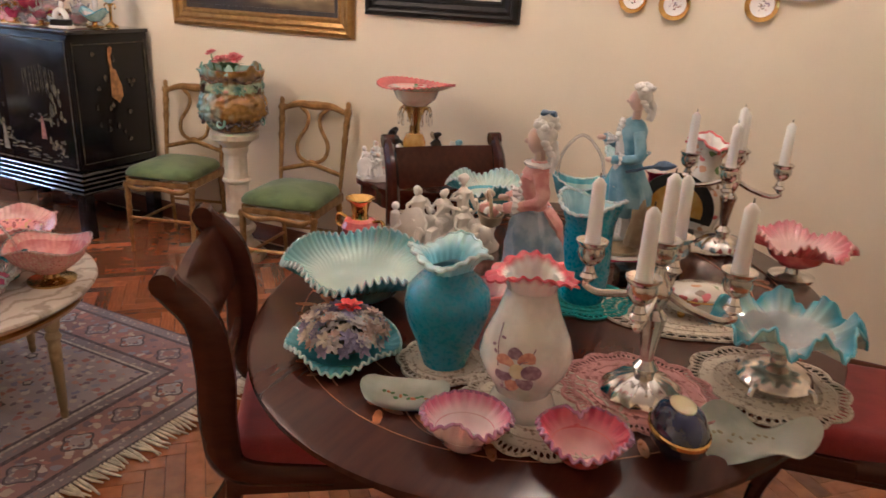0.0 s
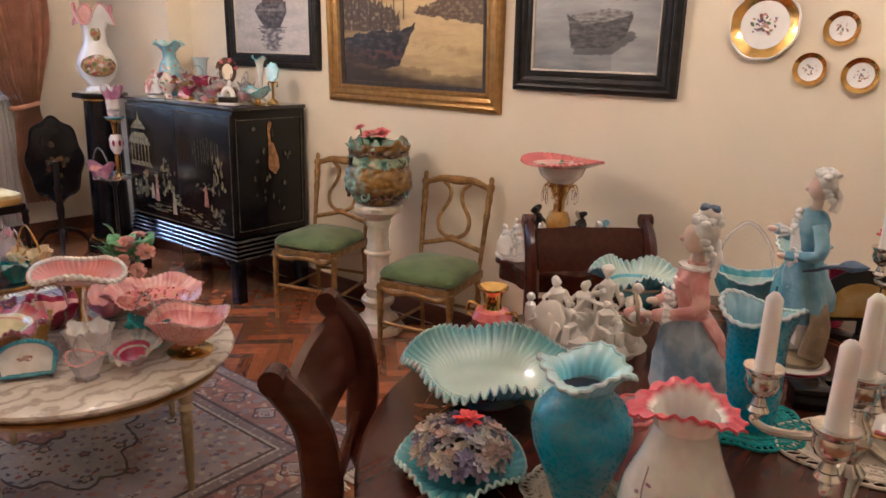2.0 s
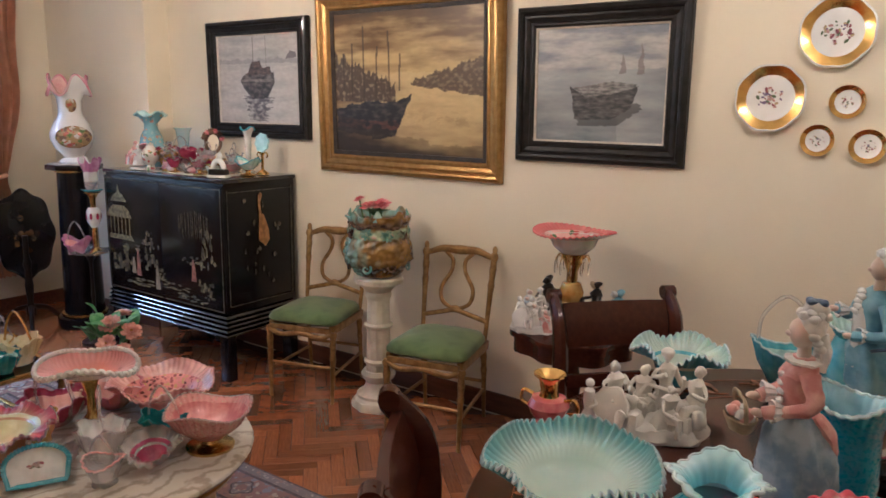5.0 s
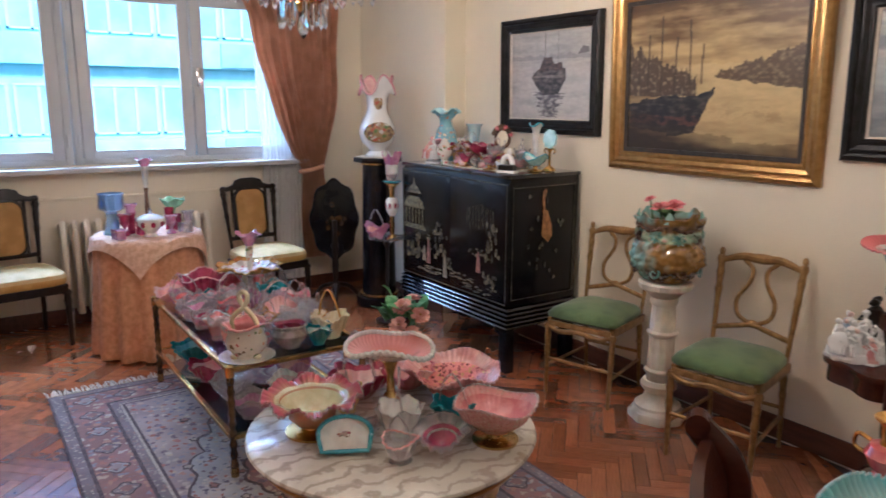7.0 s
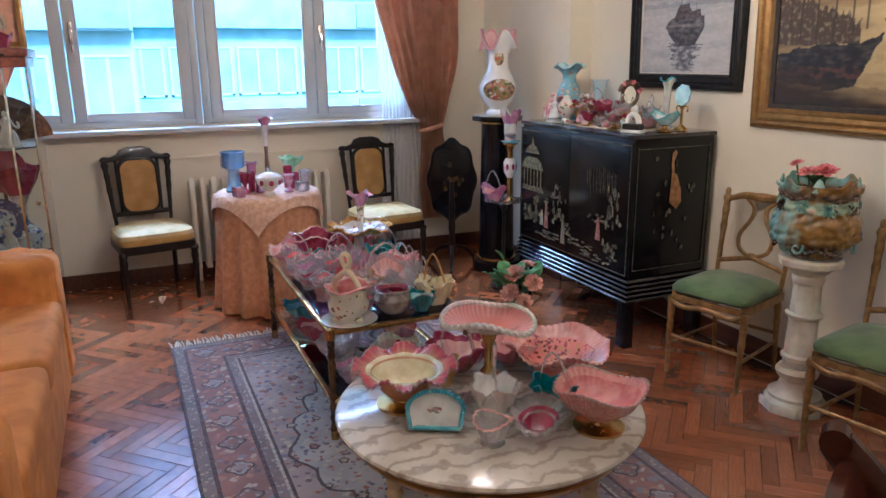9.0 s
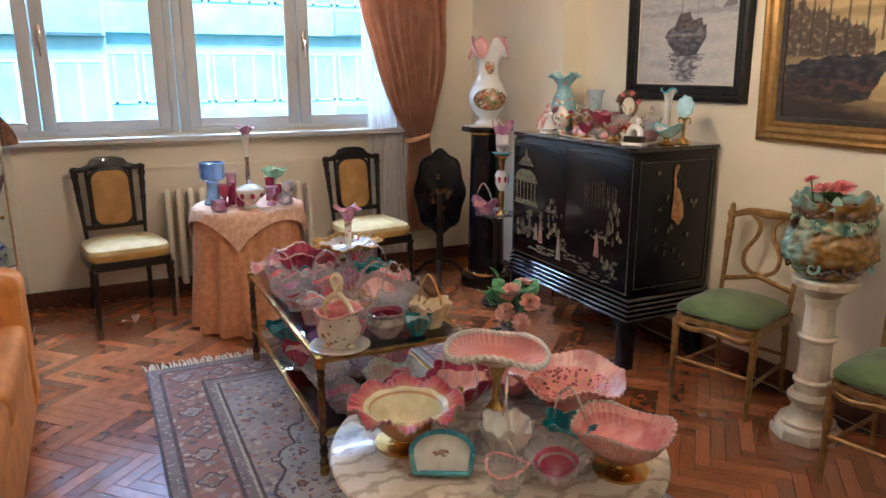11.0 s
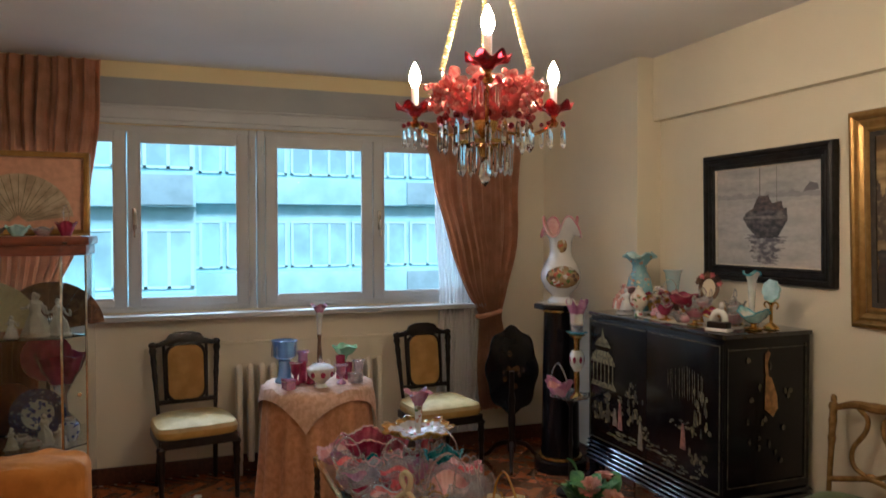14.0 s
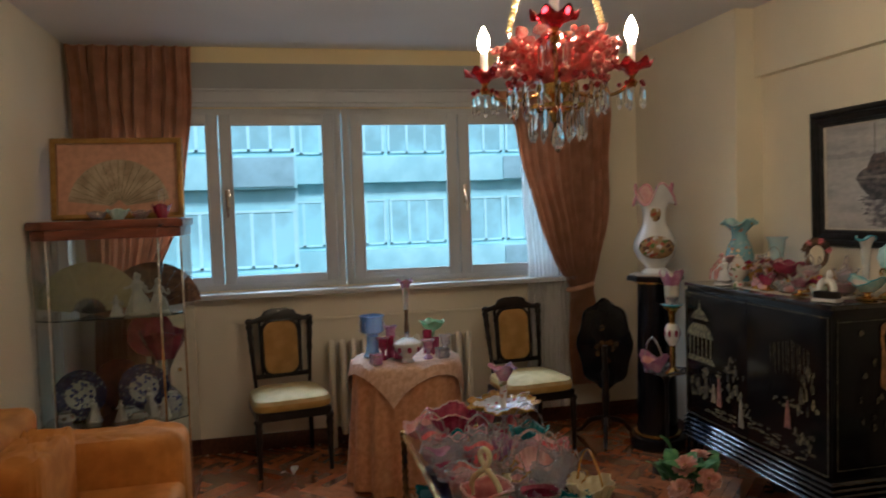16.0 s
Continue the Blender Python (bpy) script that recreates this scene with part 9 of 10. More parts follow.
for x, y, h, mo in ((-5.46, 2.0, 0.17, "mauve"), (-5.30, 1.93, 0.13, "cran"), (-5.24, 2.19, 0.11, "mauve"), (-5.30, 2.31, 0.12, "opal")):
    vase("goblet", "small rose-violet glass goblet with a flared lip", pose(x, y - 0.05, CZ), [(0.028, 0), (0.03, 0.006), (0.009, 0.25 * h), (0.012, 0.4 * h), (0.03, 0.6 * h), (0.028, 0.85 * h), (0.038, h)], mo, mo, 6, 0.06, 3, 0.004, "crimpglass", cat="goblet")
cb = thing("covered_bowl", "white overlay and ruby covered bowl with a knob", "bowl", pose(-5.20, 2.010, CZ))
part("bowl", lathe([(0.0, 0.0), (0.04, 0.0), (0.025, 0.02), (0.05, 0.045), (0.078, 0.075), (0.08, 0.10), (0.0, 0.10)], 32), M["milk"], cb)
part("lid", lathe([(0.083, 0.10), (0.08, 0.112), (0.05, 0.13), (0.015, 0.14), (0.0, 0.14)], 32), M["milk"], cb)
part("knob", lathe([(0.0, 0.14), (0.008, 0.142), (0.014, 0.155), (0.006, 0.172), (0.0, 0.178)], 14), M["crimpglass"], cb)
for k in range(8):
    a = 2 * math.pi * k / 8
    part("ruby_window", ball((0.015, 0.005, 0.018), (0, 0, 0), 10, 7), M["cran"], cb, "", pose(0.078 * math.cos(a), 0.078 * math.sin(a), 0.078, 0, 0, math.degrees(a) + 90))
for x, y, w, mm, l in ((-5.17, 1.87, 0.075, "mauve", "pink glass trinket box with silver bands"), (-5.22, 2.27, 0.08, "opal", "clear and pink glass casket with silver edges")):
    b = thing("glass_box", l, "box", pose(x, y - 0.05, CZ, 0, 0, 15))
    part("body", box(w, w * 0.75, 0.045, (0, 0, 0.004), 0.005), M[mm], b)
    part("lid", box(w * 1.03, w * 0.78, 0.014, (0, 0, 0.051), 0.004), M[mm], b)
    part("band", box(w * 1.05, w * 0.8, 0.004, (0, 0, 0.0485), 0.001), M["silver"], b)

# ---- on the lacquer cabinet ----
M["bluebloom"] = motif_mat("pale_blue_glass_with_enamel_flowers", (0.24, 0.46, 0.52), [(0.60, 0.48, 0.34), (0.24, 0.46, 0.52), (0.50, 0.26, 0.20), (0.34, 0.52, 0.55), (0.40, 0.30, 0.12)], 34, 0.12, 0.36, 0, 0.6)
KZ = 1.169
doily("cream lace runner on the lacquer cabinet", pose(-4.25, 3.82, KZ - 0.001), 0.20, "cream_lace", 10, 2.0, 0.75, 0.05)
KZ = 1.172
vase("vase", "blue ruffled vase with enamelled gold leaves", pose(-4.70, 3.85, KZ), [(0.05, 0), (0.052, 0.01), (0.075, 0.07), (0.08, 0.13), (0.065, 0.20), (0.042, 0.245), (0.042, 0.28), (0.07, 0.32), (0.088, 0.335)], "bluebloom", "turqin", 8, 0.10, 4, 0.014, "turqin")
vase("vase", "pale celadon glass trumpet vase", pose(-4.58, 4.0, KZ), [(0.04, 0), (0.042, 0.01), (0.03, 0.04), (0.035, 0.15), (0.045, 0.23), (0.058, 0.25)], "frost", "milk")
vase("urn", "white urn encrusted with small flowers", pose(-4.48, 3.69, KZ), [(0.03, 0), (0.03, 0.01), (0.02, 0.03), (0.05, 0.07), (0.055, 0.10), (0.035, 0.13), (0.02, 0.15), (0.022, 0.16)], "floral", "milk", cat="urn")
bowl("bowl", "cranberry cut-glass bowl on a gilt stand", "bowl", pose(-4.29, 3.85, KZ), 0.085, 0.07, 0.03, 10, 0.05, 5, 0.01, "cran", "cran", "cran", 1, 1, "gold", 0.06)
bowl("bowl", "small cranberry bowl with gilt feet", "bowl", pose(-3.98, 3.78, KZ), 0.06, 0.05, 0.025, 10, 0.05, 5, 0.01, "cran", "coral", "gold", 1, 1, "gold", 0.03)
om = thing("mirror", "small oval mirror in a flower-encrusted frame", "mirror", pose(-4.21, 3.95, KZ, 0, 0, 40))
part("glass", moved(lathe([(0.0, 0.0), (1.0, 0.0), (1.0, 0.006), (0.0, 0.006)], 32, lambda a, k, r, z: (0.04 * r * math.cos(a), 0.055 * r * math.sin(a), z)), pose(0, 0, 0.17, 84)), M["mirror"], om)
part("frame", moved(tube([(0.045 * math.cos(a), 0.06 * math.sin(a), 0.004) for a in [k * 0.2094 for k in range(30)]], 0.011, 8, True), pose(0, 0, 0.17, 84)), M["brownglaze"], om)
part("stand", lathe([(0.0, 0.0), (0.045, 0.0), (0.04, 0.012), (0.01, 0.03), (0.01, 0.11), (0.0, 0.11)], 16), M["gold"], om)
for k in range(9):
    a = radians(20 + 17 * k)
    part("flower", moved(blossom(0.018, 6, k, 2), pose(0.06 * math.cos(a), -0.012, 0.17 + 0.075 * math.sin(a), 80)), M["rosepink"] if k % 3 == 0 else M["brownglaze"], om)
ac = thing("arch_ornament", "small white porcelain arch ornament on a black base", "ornament", pose(-3.80, 3.66, KZ, 0, 0, 20))
part("base", box(0.115, 0.06, 0.016, (0, 0, 0), 0.003), M["porcelain"], ac)
part("plinth", box(0.10, 0.05, 0.03, (0, 0, 0.016), 0.004), M["ebony"], ac)
part("arch", tube([(0.032 * math.cos(t), 0, 0.05 + 0.045 * math.sin(t)) for t in [math.pi * k / 16 for k in range(17)]], 0.016, 10), M["porcelain"], ac)
part("finial", ball((0.014, 0.014, 0.022), (0.012, 0, 0.12)), M["porcelain"], ac)
solo("figurine", roughen(join(lathe([(0.0, 0.0), (0.055, 0.0), (0.05, 0.015), (0.0, 0.03)], 24), moved(modelled(0.15, 0.036, 30, True, 4), pose(-0.02, 0, 0.03)), moved(modelled(0.13, 0.034, -40, True, 9), pose(0.035, 0.0, 0.025)), *[ball(0.016, (0.05 * math.cos(k), 0.04 * math.sin(k), 0.04 + 0.012 * (k % 5)), 8, 6) for k in range(12)], slots=[0, 1, 0] + [1] * 12), 0.006, 55), [M["porcelain"], M["coatpink"]], "white and rose porcelain putti group", "figurine", pose(-4.60, 3.68, KZ, 0, 0, -20))
gf = thing("gilt_flowers", "cluster of gilt leaves with crystal and ruby blossoms", "ornament", pose(-4.36, 3.74, KZ))
part("base", lathe([(0.0, 0.0), (0.05, 0.0), (0.04, 0.012), (0.012, 0.03), (0.0, 0.05)], 20), M["gold"], gf)
qf = random.Random(19)
for k in range(34):
    a, e, d = k * 2.4, qf.uniform(0.2, 1.4), qf.uniform(0.05, 0.10)
    p = (d * math.cos(a) * math.cos(e) * 1.2, d * math.sin(a) * math.cos(e), 0.045 + d * math.sin(e) * 1.3)
    part("blossom", moved(blossom(qf.uniform(0.015, 0.024), 6, k, 2, 1.0), pose(*p, qf.uniform(-60, 60), qf.uniform(-60, 60))), M["cran" if p[2] > 0.12 and k % 2 else ("gold", "opal", "crimpglass", "rosew")[k % 4]], gf)
bowl("basket", "clear glass basket with pink flowers", "basket", pose(-3.93, 3.87, KZ), 0.06, 0.08, 0.03, 12, 0.06, 3, 0.01, "crimpglass", "rosew", "crimpglass", 1, 1, None, 0, 0.07)
vase("vase", "slender white twist vase with a turquoise lip", pose(-3.95, 4.0, KZ), [(0.035, 0), (0.036, 0.008), (0.012, 0.03), (0.016, 0.12), (0.022, 0.22), (0.032, 0.25), (0.042, 0.262)], "milk", "turqin", 6, 0.14, 3, 0.012, "turq")
pf = thing("perfume_bottle", "turquoise perfume bottle on a gilt stand", "bottle", pose(-3.79, 3.97, KZ))
part("stand", lathe([(0.0, 0.0), (0.04, 0.0), (0.035, 0.01), (0.008, 0.03), (0.008, 0.11), (0.02, 0.13), (0.0, 0.13)], 18), M["gold"], pf)
part("disc", moved(lathe([(0.0, 0.0), (0.055, 0.004), (0.055, 0.014), (0.0, 0.018)], 40, crimp(0.055, 8, 0.06)), pose(0, 0.008, 0.185, 86)), M["turqin"], pf)
for s in (-1, 1):
    part("scroll", tube(bez([(0, 0, 0.12), (s * 0.03, 0, 0.13), (s * 0.045, 0, 0.115), (s * 0.035, 0, 0.10)], 4), 0.004, 6), M["gold"], pf)
bowl("dish", "turquoise and white swan dish on a gilt foot", "dish", pose(-3.79, 3.86, KZ), 0.07, 0.05, 0.03, 10, 0.08, 2, 0.02, "turqin", "milk", "turq", 1.2, 0.8, "gold", 0.035)
bowl("dish", "small white china pot with gilt edge", "dish", pose(-3.90, 3.70, KZ), 0.04, 0.06, 0.025, 8, 0.03, 4, 0.005, "milk", "bluein", "gold")
for x, y in ((-4.38, 3.72), (-4.28, 3.69), (-4.12, 3.72)):
    solo("trinket", join(ball((0.03, 0.022, 0.022), (0, 0, 0.022)), ball(0.014, (0.024, 0, 0.045)), tube([(-0.02, 0, 0.03), (-0.04, 0, 0.05), (-0.03, 0, 0.06)], 0.005, 6)), M["amber"] if x < -4.5 else M["rosew"], "small glass animal trinket", "trinket", pose(x, y, KZ, 0, 0, q7.uniform(0, 360)))

cbv = [o for o in bpy.data.objects if o.get("label", "").startswith("blue ruffled vase with enamelled")]
for k in range(16):
    a = radians(-62 + 22 * math.sin(k * 1.9))
    z = 0.045 + 0.0095 * k
    r = 0.073 if z < 0.07 else 0.0785 if z < 0.15 else 0.070
    part("enamel_leaf", ball((0.013, 0.0035, 0.008), (0, 0, 0), 9, 6), M["enamelcream"] if k % 3 else M["enamelrose"], cbv[0] if cbv else None, "", pose(r * math.cos(a), r * math.sin(a), z, 0, 40 * math.sin(k), math.degrees(a) + 90))
for x, y, h in ((-4.62, 3.72, 0.15), (-4.40, 3.86, 0.12)):
    v = vase("vase", "small opal glass vase with applied pink flowers", pose(x, y, KZ), [(0.028, 0), (0.03, 0.006), (0.022, 0.02), (0.04, 0.4 * h), (0.042, 0.6 * h), (0.026, 0.8 * h), (0.036, 0.95 * h), (0.045, h)], "opal", "rosew", 10, 0.08, 3, 0.008, "rosew")
    for k in range(5):
        a = 1.26 * k
        part("applied_flower", moved(blossom(0.016, 6, k, 2), pose(0.038 * math.cos(a), 0.038 * math.sin(a), 0.45 * h + 0.01 * (k % 2), 80, 0, math.degrees(a) + 90)), M["pinkin"], v)
for x, y, r in ((-4.15, 3.72, 0.05), (-4.08, 3.88, 0.055), (-4.34, 3.98, 0.05)):
    bowl("bowl", "small clear cut-glass bowl with sparkling rim", "bowl", pose(x, y, KZ), r, 0.05, r * 0.5, 16, 0.05, 4, 0.006, "crimpglass", "opal", "crimpglass")
for x, y, r, h, mo, mi, hd in ((-4.26, 3.70, 0.045, 0.05, "cran", "opal", None), (-4.02, 3.70, 0.05, 0.06, "crimpglass", "cran", 0.06), (-4.13, 3.84, 0.05, 0.09, "opal", "rosew", 0.06), (-4.47, 3.78, 0.045, 0.07, "amber", "opal", None), (-3.98, 3.92, 0.05, 0.08, "opal", "turqin", 0.07), (-4.52, 3.93, 0.05, 0.10, "rosew", "opal", 0.07)):
    bowl("trinket_dish", "small ruffled glass dish crowded on the cabinet top", "dish", pose(x, y, KZ, 0, 0, 100 * x), r, h, r * 0.5, 10, 0.08, 4, 0.01, mo, mi, "crimpglass", 1, 1, "gold", 0.03, hd)

# ---- vase on the black pedestal ----
doily("white lace doily on the black pedestal", pose(-5.46, 3.74, 1.154), 0.15, "lacecream", 8, 1, 1, 0.2)
pv = vase("vase", "large white vase with painted fruit and a pink-lined ruffled mouth", pose(-5.46, 3.74, 1.157), [(0.088, 0), (0.092, 0.012), (0.085, 0.025), (0.062, 0.042), (0.068, 0.06), (0.115, 0.11), (0.138, 0.17), (0.136, 0.215), (0.108, 0.28), (0.080, 0.325), (0.074, 0.36), (0.078, 0.43), (0.098, 0.49), (0.135, 0.53)], "porcelain", "pinkin", 4, 0.10, 4, 0.034, "rosew")
fr = motif_mat("painted_fruit", (0.34, 0.22, 0.10), [(0.42, 0.09, 0.05), (0.12, 0.18, 0.05), (0.52, 0.30, 0.10), (0.14, 0.08, 0.05), (0.62, 0.56, 0.48)], 34, 0.15, 0.5, 0, 0.5)
part("painted_panel", moved(roughen(ball((0.026, 0.112, 0.075), (0, 0, 0), 40, 24), 0.004, 60), pose(0.116, -0.050, 0.185, 0, 0, -24)), fr, pv, "painted fruit and flowers")
part("painted_panel", moved(ball((0.008, 0.034, 0.05), (0, 0, 0), 14, 9), pose(0.069, -0.028, 0.40, 0, 0, -22)), fr, pv)

# ---- girandole stand by the cabinet ----
gs = thing("smoking_stand", "slender dark stand with a scalloped glass tray", "stand", pose(-4.985, 3.545, 0) @ Matrix.Diagonal((0.75, 0.75, 1, 1)))
part("pole", lathe([(0.0, 0.0), (0.12, 0.0), (0.12, 0.02), (0.03, 0.04), (0.016, 0.06), (0.013, 0.3), (0.02, 0.33), (0.014, 0.36), (0.014, 0.55), (0.05, 0.60), (0.0, 0.60)], 20), M["ebony"], gs)
part("tray", lathe([(0.0, 0.60), (0.10, 0.60), (0.16, 0.62), (0.165, 0.635), (0.155, 0.63), (0.1, 0.61), (0.0, 0.61)], 48, crimp(0.165, 5, 0.08, 5, 0.006)), M["crimpglass"], gs)
gd = thing("candlestick", "overlay glass candlestick with a pink tulip shade", "candlestick", pose(-4.945, 3.565, 0.612))
part("stem", lathe([(0.0, 0.0), (0.045, 0.0), (0.04, 0.012), (0.015, 0.04), (0.02, 0.10), (0.016, 0.17), (0.0, 0.17)], 20), M["brass"], gd)
part("overlay_bulb", lathe([(0.0, 0.17), (0.02, 0.17), (0.042, 0.21), (0.046, 0.27), (0.03, 0.30), (0.0, 0.30)], 24), M["milk"], gd, "white overlay glass with dark windows")
for k in range(7):
    a = 2 * math.pi * k / 7
    part("window", ball((0.010, 0.004, 0.022), (0, 0, 0), 10, 7), M["cran"], gd, "", pose(0.044 * math.cos(a), 0.044 * math.sin(a), 0.245, 0, 0, math.degrees(a) + 90))
part("neck", lathe([(0.0, 0.30), (0.016, 0.30), (0.02, 0.36), (0.035, 0.385), (0.05, 0.395), (0.05, 0.40), (0.0, 0.40)], 24), M["brass"], gd)
part("drip_dish", lathe([(0.0, 0.40), (0.055, 0.405), (0.065, 0.415), (0.06, 0.418), (0.0, 0.412)], 36, crimp(0.065, 8, 0.06)), M["turq"], gd)
part("shade", lathe([(0.0, 0.415), (0.035, 0.418), (0.042, 0.47), (0.044, 0.53), (0.058, 0.60), (0.054, 0.602), (0.04, 0.53), (0.037, 0.46), (0.0, 0.43)], 60, crimp(0.058, 6, 0.16, 6, 0.012, 0, 1, 1, 2, 0.52), [0, 0, 1, 2, 2, 1, 1, 0]), [M["opal"], M["milk"], M["mauve"]], gd, "pink-tipped tulip shade")
bowl("basket", "pink glass basket with a clear thorn handle", "basket", pose(-5.035, 3.49, 0.614, 0, 0, 20), 0.088, 0.085, 0.045, 12, 0.09, 2, 0.03, "mauve", "pinkin", "mauve", 1, 0.8, None, 0, 0.12)


# ---- silk flowers by the cabinet ----
SILK = (-4.11, 3.16)
M["silkleaf"] = mat("silk_leaf", (0.07, 0.24, 0.07), 0.6, col2=(0.16, 0.36, 0.12), scale=30)


def silk_flowers():
    F = thing("silk_flowers", "pot of pink silk daisies with green leaves", "flowers", pose(SILK[0], SILK[1], 0))
    part("pot", lathe([(0.0, 0.0), (0.05, 0.0), (0.065, 0.04), (0.07, 0.11), (0.055, 0.17), (0.065, 0.20), (0.06, 0.2), (0.05, 0.16), (0.0, 0.15)], 24), M["opal"], F, "small glass vase")
    q = random.Random(8)
    pk = mat("pale_pink_silk", (0.70, 0.30, 0.22), 0.7, col2=(0.78, 0.46, 0.36), scale=30)
    for k, (x, y, z, r) in enumerate(((0.06, -0.05, 0.40, 0.06), (0.14, 0.02, 0.36, 0.055), (0.0, 0.06, 0.42, 0.05), (-0.10, -0.03, 0.38, 0.05), (0.10, -0.10, 0.31, 0.055), (0.17, -0.05, 0.27, 0.05), (-0.14, 0.04, 0.34, 0.04))):
        part("bloom", moved(blossom(r * 1.05, 13, k, 3, 0.8), pose(x, y, z, -math.degrees(y * 4) + 20, math.degrees(x * 5))), pk, F)
        part("stem", tube(bez([(0, 0, 0.15), (x * 0.5, y * 0.5, 0.26), (x, y, z)], 4), 0.0035, 6), M["green"], F)
        part("bloom_eye", ball(0.012, (x, y, z + 0.008), 9, 6), M["amber"], F)
    for k in range(26):
        a, e = q.uniform(0, 360), q.uniform(0, 55)
        part("leaf", moved(leaf(q.uniform(0.09, 0.14), 0.034), pose(q.uniform(-0.09, 0.09), q.uniform(-0.09, 0.09), q.uniform(0.27, 0.41), e, 0, a)), M["silkleaf"], F)


silk_flowers()
st2 = thing("tripod_stand", "low black tripod stand beside the flowers", "stand", pose(-4.30, 3.22, 0))
part("post", lathe([(0.0, 0.05), (0.02, 0.05), (0.025, 0.09), (0.012, 0.12), (0.012, 0.2), (0.0, 0.2)], 14), M["ebony"], st2)
for k in range(3):
    a = radians(120 * k + 200)
    part("leg", tube(bez([(0.01 * math.cos(a), 0.01 * math.sin(a), 0.10), (0.09 * math.cos(a), 0.09 * math.sin(a), 0.07), (0.16 * math.cos(a), 0.16 * math.sin(a), 0.014)], 5), 0.012, 8), M["ebony"], st2)

# ---- in and on the vitrine ----
VX, VY = -5.42, 0.40
fp = thing("framed_fan", "old painted fan in a gilt box frame on the vitrine", "framed fan", pose(VX - 0.06, VY + 0.03, 1.632, 0, 0, 90) @ pose(0, 0, 0, -6))
part("frame", moved(frame_bm(0.70, 0.46, [(0, 0), (0, 0.04), (0.01, 0.045), (0.03, 0.04), (0.03, 0.01)]), pose(0, 0, 0.23)), M["giltframe"], fp)
part("backing", box(0.66, 0.006, 0.42, (0, -0.006, 0.02), 0), mat("peach_silk_backing", (0.56, 0.30, 0.20), 0.7, var=0.08, scale=30), fp, "", None, False)
part("fan_leaf", moved(prism([(0.04 * math.cos(radians(a)), 0.04 * math.sin(radians(a))) for a in (170, 90, 10)] + arc(0, 0, 0.27, 0.27, 8, 172, 30), 0.004), pose(0, -0.012, 0.07, 90)), mat("aged_fan_paper", (0.36, 0.27, 0.18), 0.7, col2=(0.50, 0.40, 0.28), scale=14, detail=8), fp, "aged painted fan leaf")
for k in range(17):
    a = radians(14 + 9.5 * k)
    part("rib", tube([(0.04 * math.cos(a), -0.0175, 0.07 + 0.04 * math.sin(a)), (0.265 * math.cos(a), -0.0175, 0.07 + 0.265 * math.sin(a))], 0.0015, 5), M["goldpaint"], fp)
for x, y, r, h, mo, mi, l in ((0.12, -0.05, 0.05, 0.04, "crimpglass", "opal", "clear glass trinket dish"), (0.13, 0.06, 0.055, 0.05, "turqin", "opal", "pale blue glass dish"), (0.11, 0.17, 0.05, 0.04, "opal", "rosew", "opal glass dish"), (0.10, 0.28, 0.05, 0.07, "cran", "opal", "small cranberry basket")):
    bowl("dish", l + " on the vitrine", "dish", pose(VX + x, VY + y, 1.632), r, h, r * 0.5, 10, 0.08, 4, 0.008, mo, mi, mo, 1, 1, None, 0, 0.09 if h > 0.06 else None)


def open_fan(m, r, mm, label):
    F = thing("hand_fan", label, "fan", m)
    for k in range(19):
        a0, a1 = radians(8 + 8.6 * k), radians(8 + 8.6 * (k + 1))
        d = 0.004 if k % 2 else -0.004
        part("leaf_fold", moved(prism([(0.3 * r * math.cos(a0), 0.3 * r * math.sin(a0)), (r * math.cos(a0), r * math.sin(a0)), (r * math.cos(a1), r * math.sin(a1)), (0.3 * r * math.cos(a1), 0.3 * r * math.sin(a1))], 0.002), pose(0, d, 0, 90)), mm, F, "", None, False)
        part("stick", tube([(0, 0.003, 0.0), (0.32 * r * math.cos(a0), 0.003, 0.32 * r * math.sin(a0))], 0.003, 5), M["ebony"], F)


open_fan(pose(VX + 0.02, VY - 0.14, 1.112, -6, 0, 90), 0.29, mat("cream_silk", (0.66, 0.58, 0.34), 0.6, var=0.06, scale=30), "open cream silk fan standing on the glass shelf")
open_fan(pose(VX - 0.06, VY + 0.18, 1.112, -6, 0, 90), 0.27, mat("tortoiseshell_fan", (0.10, 0.035, 0.015), 0.3, col2=(0.22, 0.10, 0.04), scale=25), "open tortoiseshell fan standing on the glass shelf")
for x, y, z, h, c in ((0.12, 0.14, 1.109, 0.24, "bisque"), (0.15, 0.03, 1.109, 0.12, "porcelain"), (0.10, 0.24, 1.109, 0.2, "bisque"), (0.12, -0.12, 0.529, 0.14, "porcelain"), (0.14, 0.02, 0.529, 0.12, "bisque"), (0.10, 0.17, 0.529, 0.17, "bisque"), (0.15, 0.25, 0.529, 0.12, "porcelain"), (0.12, -0.2, 0.062, 0.2, "porcelain")):
    solo("figurine", tiny(h, 2), [M[c]] * 3, "pale porcelain figurine in the glass vitrine", "figurine", pose(VX + x, VY + y, z, 0, 0, 90 + q7.uniform(-40, 40)), "figurines in the vitrine")
M["cobaltrim"] = motif_mat("cobalt_border", (0.035, 0.045, 0.16), [(0.30, 0.34, 0.45), (0.02, 0.025, 0.10), (0.12, 0.14, 0.32)], 55, 0.1, 0.4, 0, 0.6)
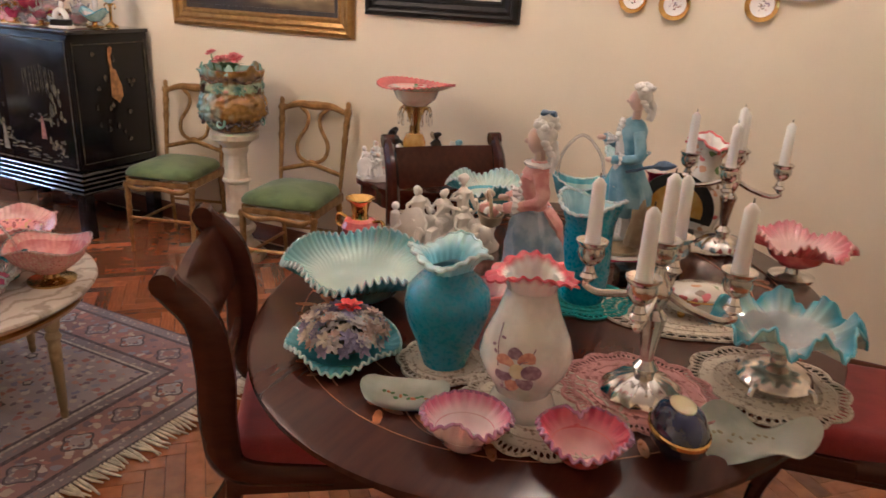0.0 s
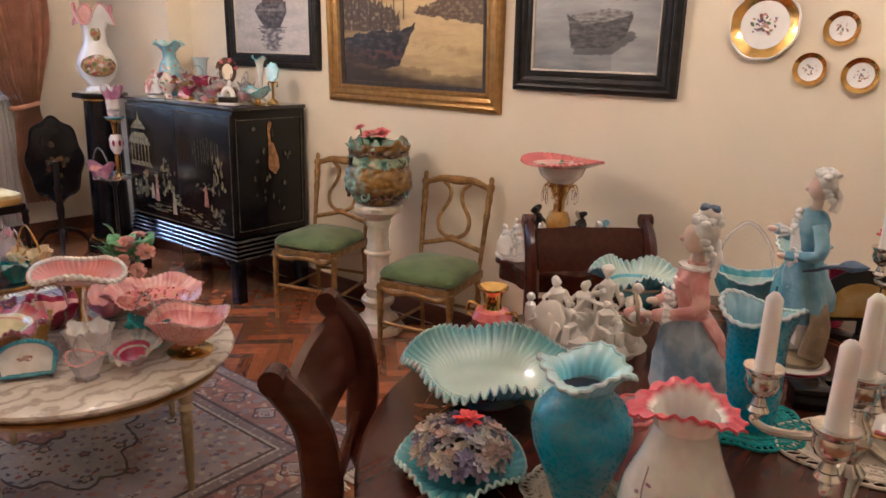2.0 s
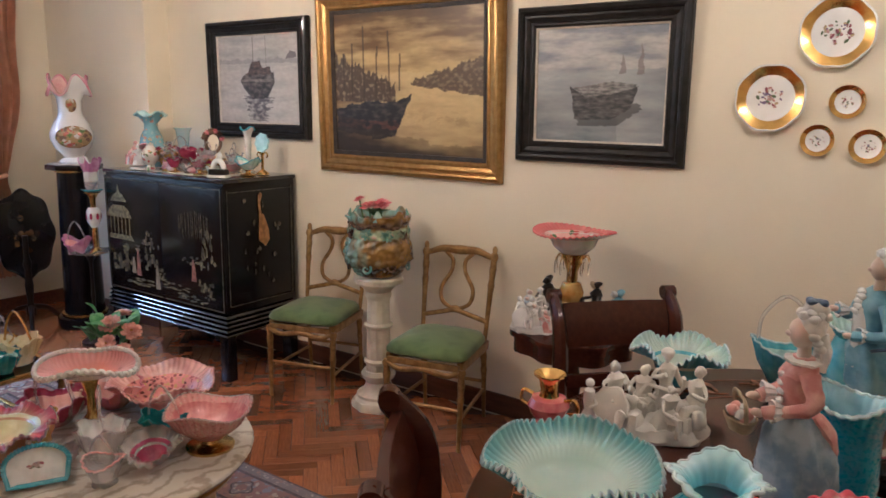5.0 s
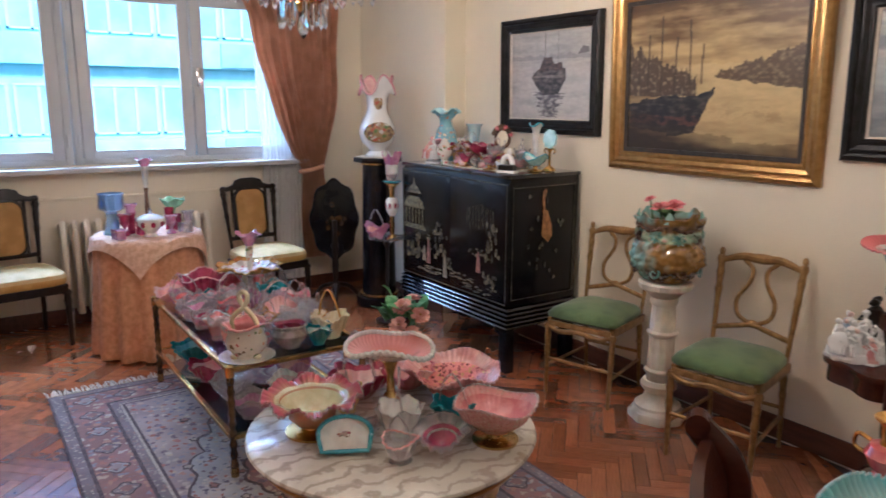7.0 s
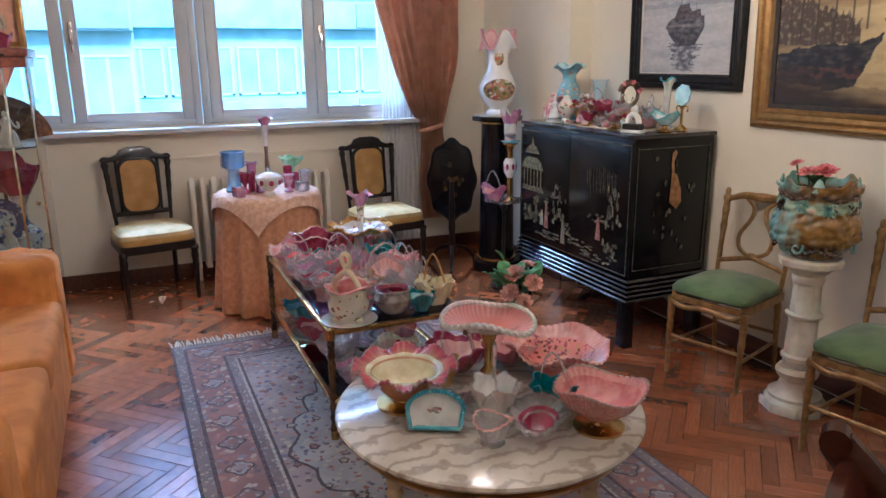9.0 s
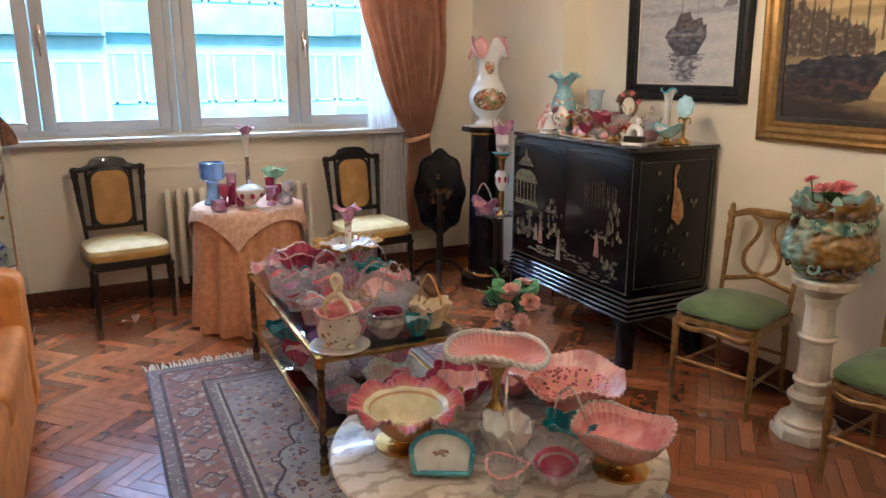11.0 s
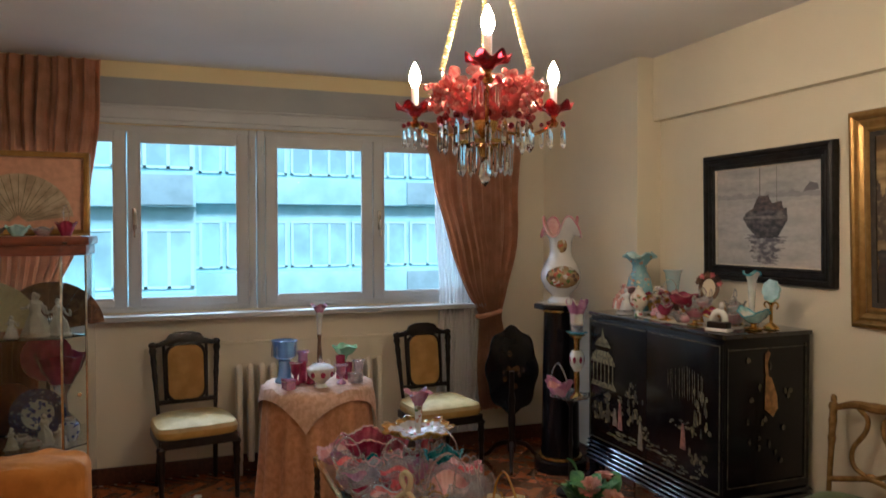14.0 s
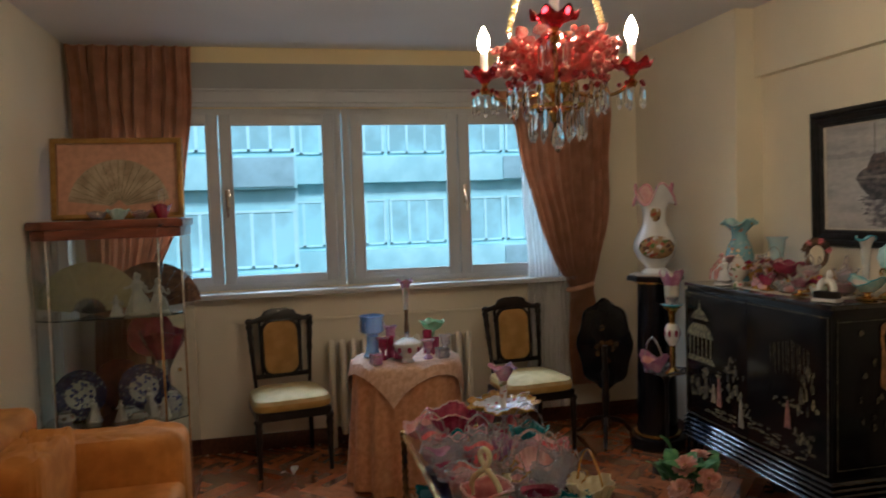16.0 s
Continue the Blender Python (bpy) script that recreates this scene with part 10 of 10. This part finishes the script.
for y, x in ((-0.20, 0.06), (0.12, 0.0)):
    p = thing("plate", "blue and white china plate standing on the glass shelf", "plate", pose(VX + x, VY + y, 0.67, 0, 0, 90) @ pose(0, 0, 0, 80), "blue and white plates")
    part("dish", lathe([(0.0, 0.0), (0.07, 0.0), (0.135, 0.012), (0.138, 0.015), (0.132, 0.016), (0.08, 0.006), (0.0, 0.006)], 40, None, [0, 0, 0, 0, 0, 1]), [M["cobaltrim"], M["bluewhite"]], p)
    part("stand", moved(box(0.08, 0.06, 0.012, (0, -0.13, -0.02), 0.002), Matrix()), M["ebony"], p)
bowl("bowl", "dark cranberry glass bowl inside the vitrine", "bowl", pose(VX - 0.12, VY + 0.22, 0.53), 0.13, 0.16, 0.06, 14, 0.05, 4, 0.01, "cran", "cran", "cran", 1, 1, "crimpglass", 0.28)

for x, y, z, r, mm, l in ((-0.16, -0.04, 0.675, 0.14, "mahogr", "dark red lacquer plate standing at the back of the shelf"), (-0.18, 0.14, 0.95, 0.13, "cran", "ruby glass plate leaning high at the back of the shelf")):
    p = thing("plate", l, "plate", pose(VX + x, VY + y, 0.529, 0, 0, 90))
    part("dish", moved(lathe([(0.0, 0.0), (0.08, 0.0), (r, 0.014), (r * 1.02, 0.017), (r * 0.97, 0.018), (0.08, 0.006), (0.0, 0.006)], 40), pose(0, 0, z - 0.529, 82)), M[mm], p)
    part("stand", join(box(0.10, 0.08, 0.012, (0, 0, 0), 0.002), box(0.02, 0.012, max(0.02, z - 0.529 - r * 0.5), (0, 0.03, 0.01), 0.002)), M["ebony"], p)
for x, y, r, h, mo in ((0.10, 0.06, 0.05, 0.06, "bluewhite"), (0.17, 0.12, 0.045, 0.05, "floral"), (0.06, 0.28, 0.05, 0.12, "bluewhite"), (0.14, -0.26, 0.05, 0.07, "floral")):
    vase("jar", "small painted china jar on the vitrine shelf", pose(VX + x, VY + y, 0.529), [(r * 0.6, 0), (r * 0.65, 0.006), (r, 0.4 * h), (r * 0.9, 0.75 * h), (r * 0.5, 0.9 * h), (r * 0.6, h)], mo, "milk", cat="jar")

# ---- small things on the floor ----
solo("paper_scrap", join(moved(leaf(0.09, 0.025), pose(0, 0, 0.006, 4, 0, 20)), moved(leaf(0.07, 0.02), pose(-0.02, 0, 0.006, 6, 0, 150)), tube([(0, 0, 0.004), (0.01, 0.01, 0.05)], 0.006, 6)), M["porcelain"], "crumpled white paper scrap lying on the parquet", "paper", pose(-5.62, 1.33, 0, 0, 0, 60))


# ---- parquet, last ----
def parquet():
    F = tagged(part("floor", box(WALL_E - WALL_W, WALL_N - WALL_S, 0.1, ((WALL_E + WALL_W) / 2, (WALL_N + WALL_S) / 2, -0.116), 0), M["sub"], None, "", None, False),
               "glossy reddish-brown herringbone parquet floor", "floor", "", "structure")
    L, W, T = 0.30, 0.06, 0.016
    x0, x1, y0, y1 = WALL_W, WALL_E, WALL_S, WALL_N
    spots = []
    c = math.sqrt(0.5)
    for i in range(-20, 90):
        for j in range(-4, 26):
            for h in (0, 1):
                u = i * W + j * L + (L + W / 2 if h else L / 2)
                v = i * W - j * L + (W - L / 2 if h else W / 2)
                x, y = x0 + c * (u - v), y0 + c * (u + v)
                if x0 - 0.3 < x < x1 + 0.3 and y0 - 0.3 < y < y1 + 0.3:
                    spots.append((x, y, 135 if h else 45))
    near, rest = [], []
    for x, y, ang in spots:
        m = 0.11
        if x < x0 + m or x > x1 - m or y < y0 + m or y > y1 - m:
            if x0 - 0.02 < x < x1 + 0.02 and y0 - 0.02 < y < y1 + 0.02:
                rest.append((x, y, ang))
            continue
        (near if -2.95 < x < -1.2 and 2.75 < y < 3.95 and len(near) < 300 else rest).append((x, y, ang))
    g = 0.0012
    one = box(L - g, W - g, T, (0, 0, -T), 0.0012, None, 1)
    me = bpy.data.meshes.new("plank")
    one.to_mesh(me)
    one.free()
    me.materials.append(M["parquet"])
    q = random.Random(3)
    for x, y, ang in near:
        ob = new("plank", me)
        ob.parent = F
        ob.matrix_basis = pose(x, y, q.uniform(-0.0004, 0.0002), 0, 0, ang)
    verts, faces = [], []
    for x, y, ang in rest:
        ca, sa = math.cos(radians(ang)), math.sin(radians(ang))
        o = len(verts)
        dz = q.uniform(-0.0004, 0.0002)
        for z, e in ((-T, 0.0), (-0.001, 0.0), (0.0, 0.001)):
            for sx, sy in ((-1, -1), (1, -1), (1, 1), (-1, 1)):
                u, v = sx * ((L - g) / 2 - e), sy * ((W - g) / 2 - e)
                px, py = x + u * ca - v * sa, y + u * sa + v * ca
                verts.append((min(max(px, x0), x1), min(max(py, y0), y1), z + dz))
        for r in (0, 4):
            for k in range(4):
                faces.append((o + r + k, o + r + (k + 1) % 4, o + r + 4 + (k + 1) % 4, o + r + 4 + k))
        faces.append((o + 8, o + 9, o + 10, o + 11))
    me = bpy.data.meshes.new("planks")
    me.from_pydata(verts, [], faces)
    me.materials.append(M["parquet_far"])
    ob = tagged(new("planks", me), kind="stuff")
    ob.parent = F


parquet()
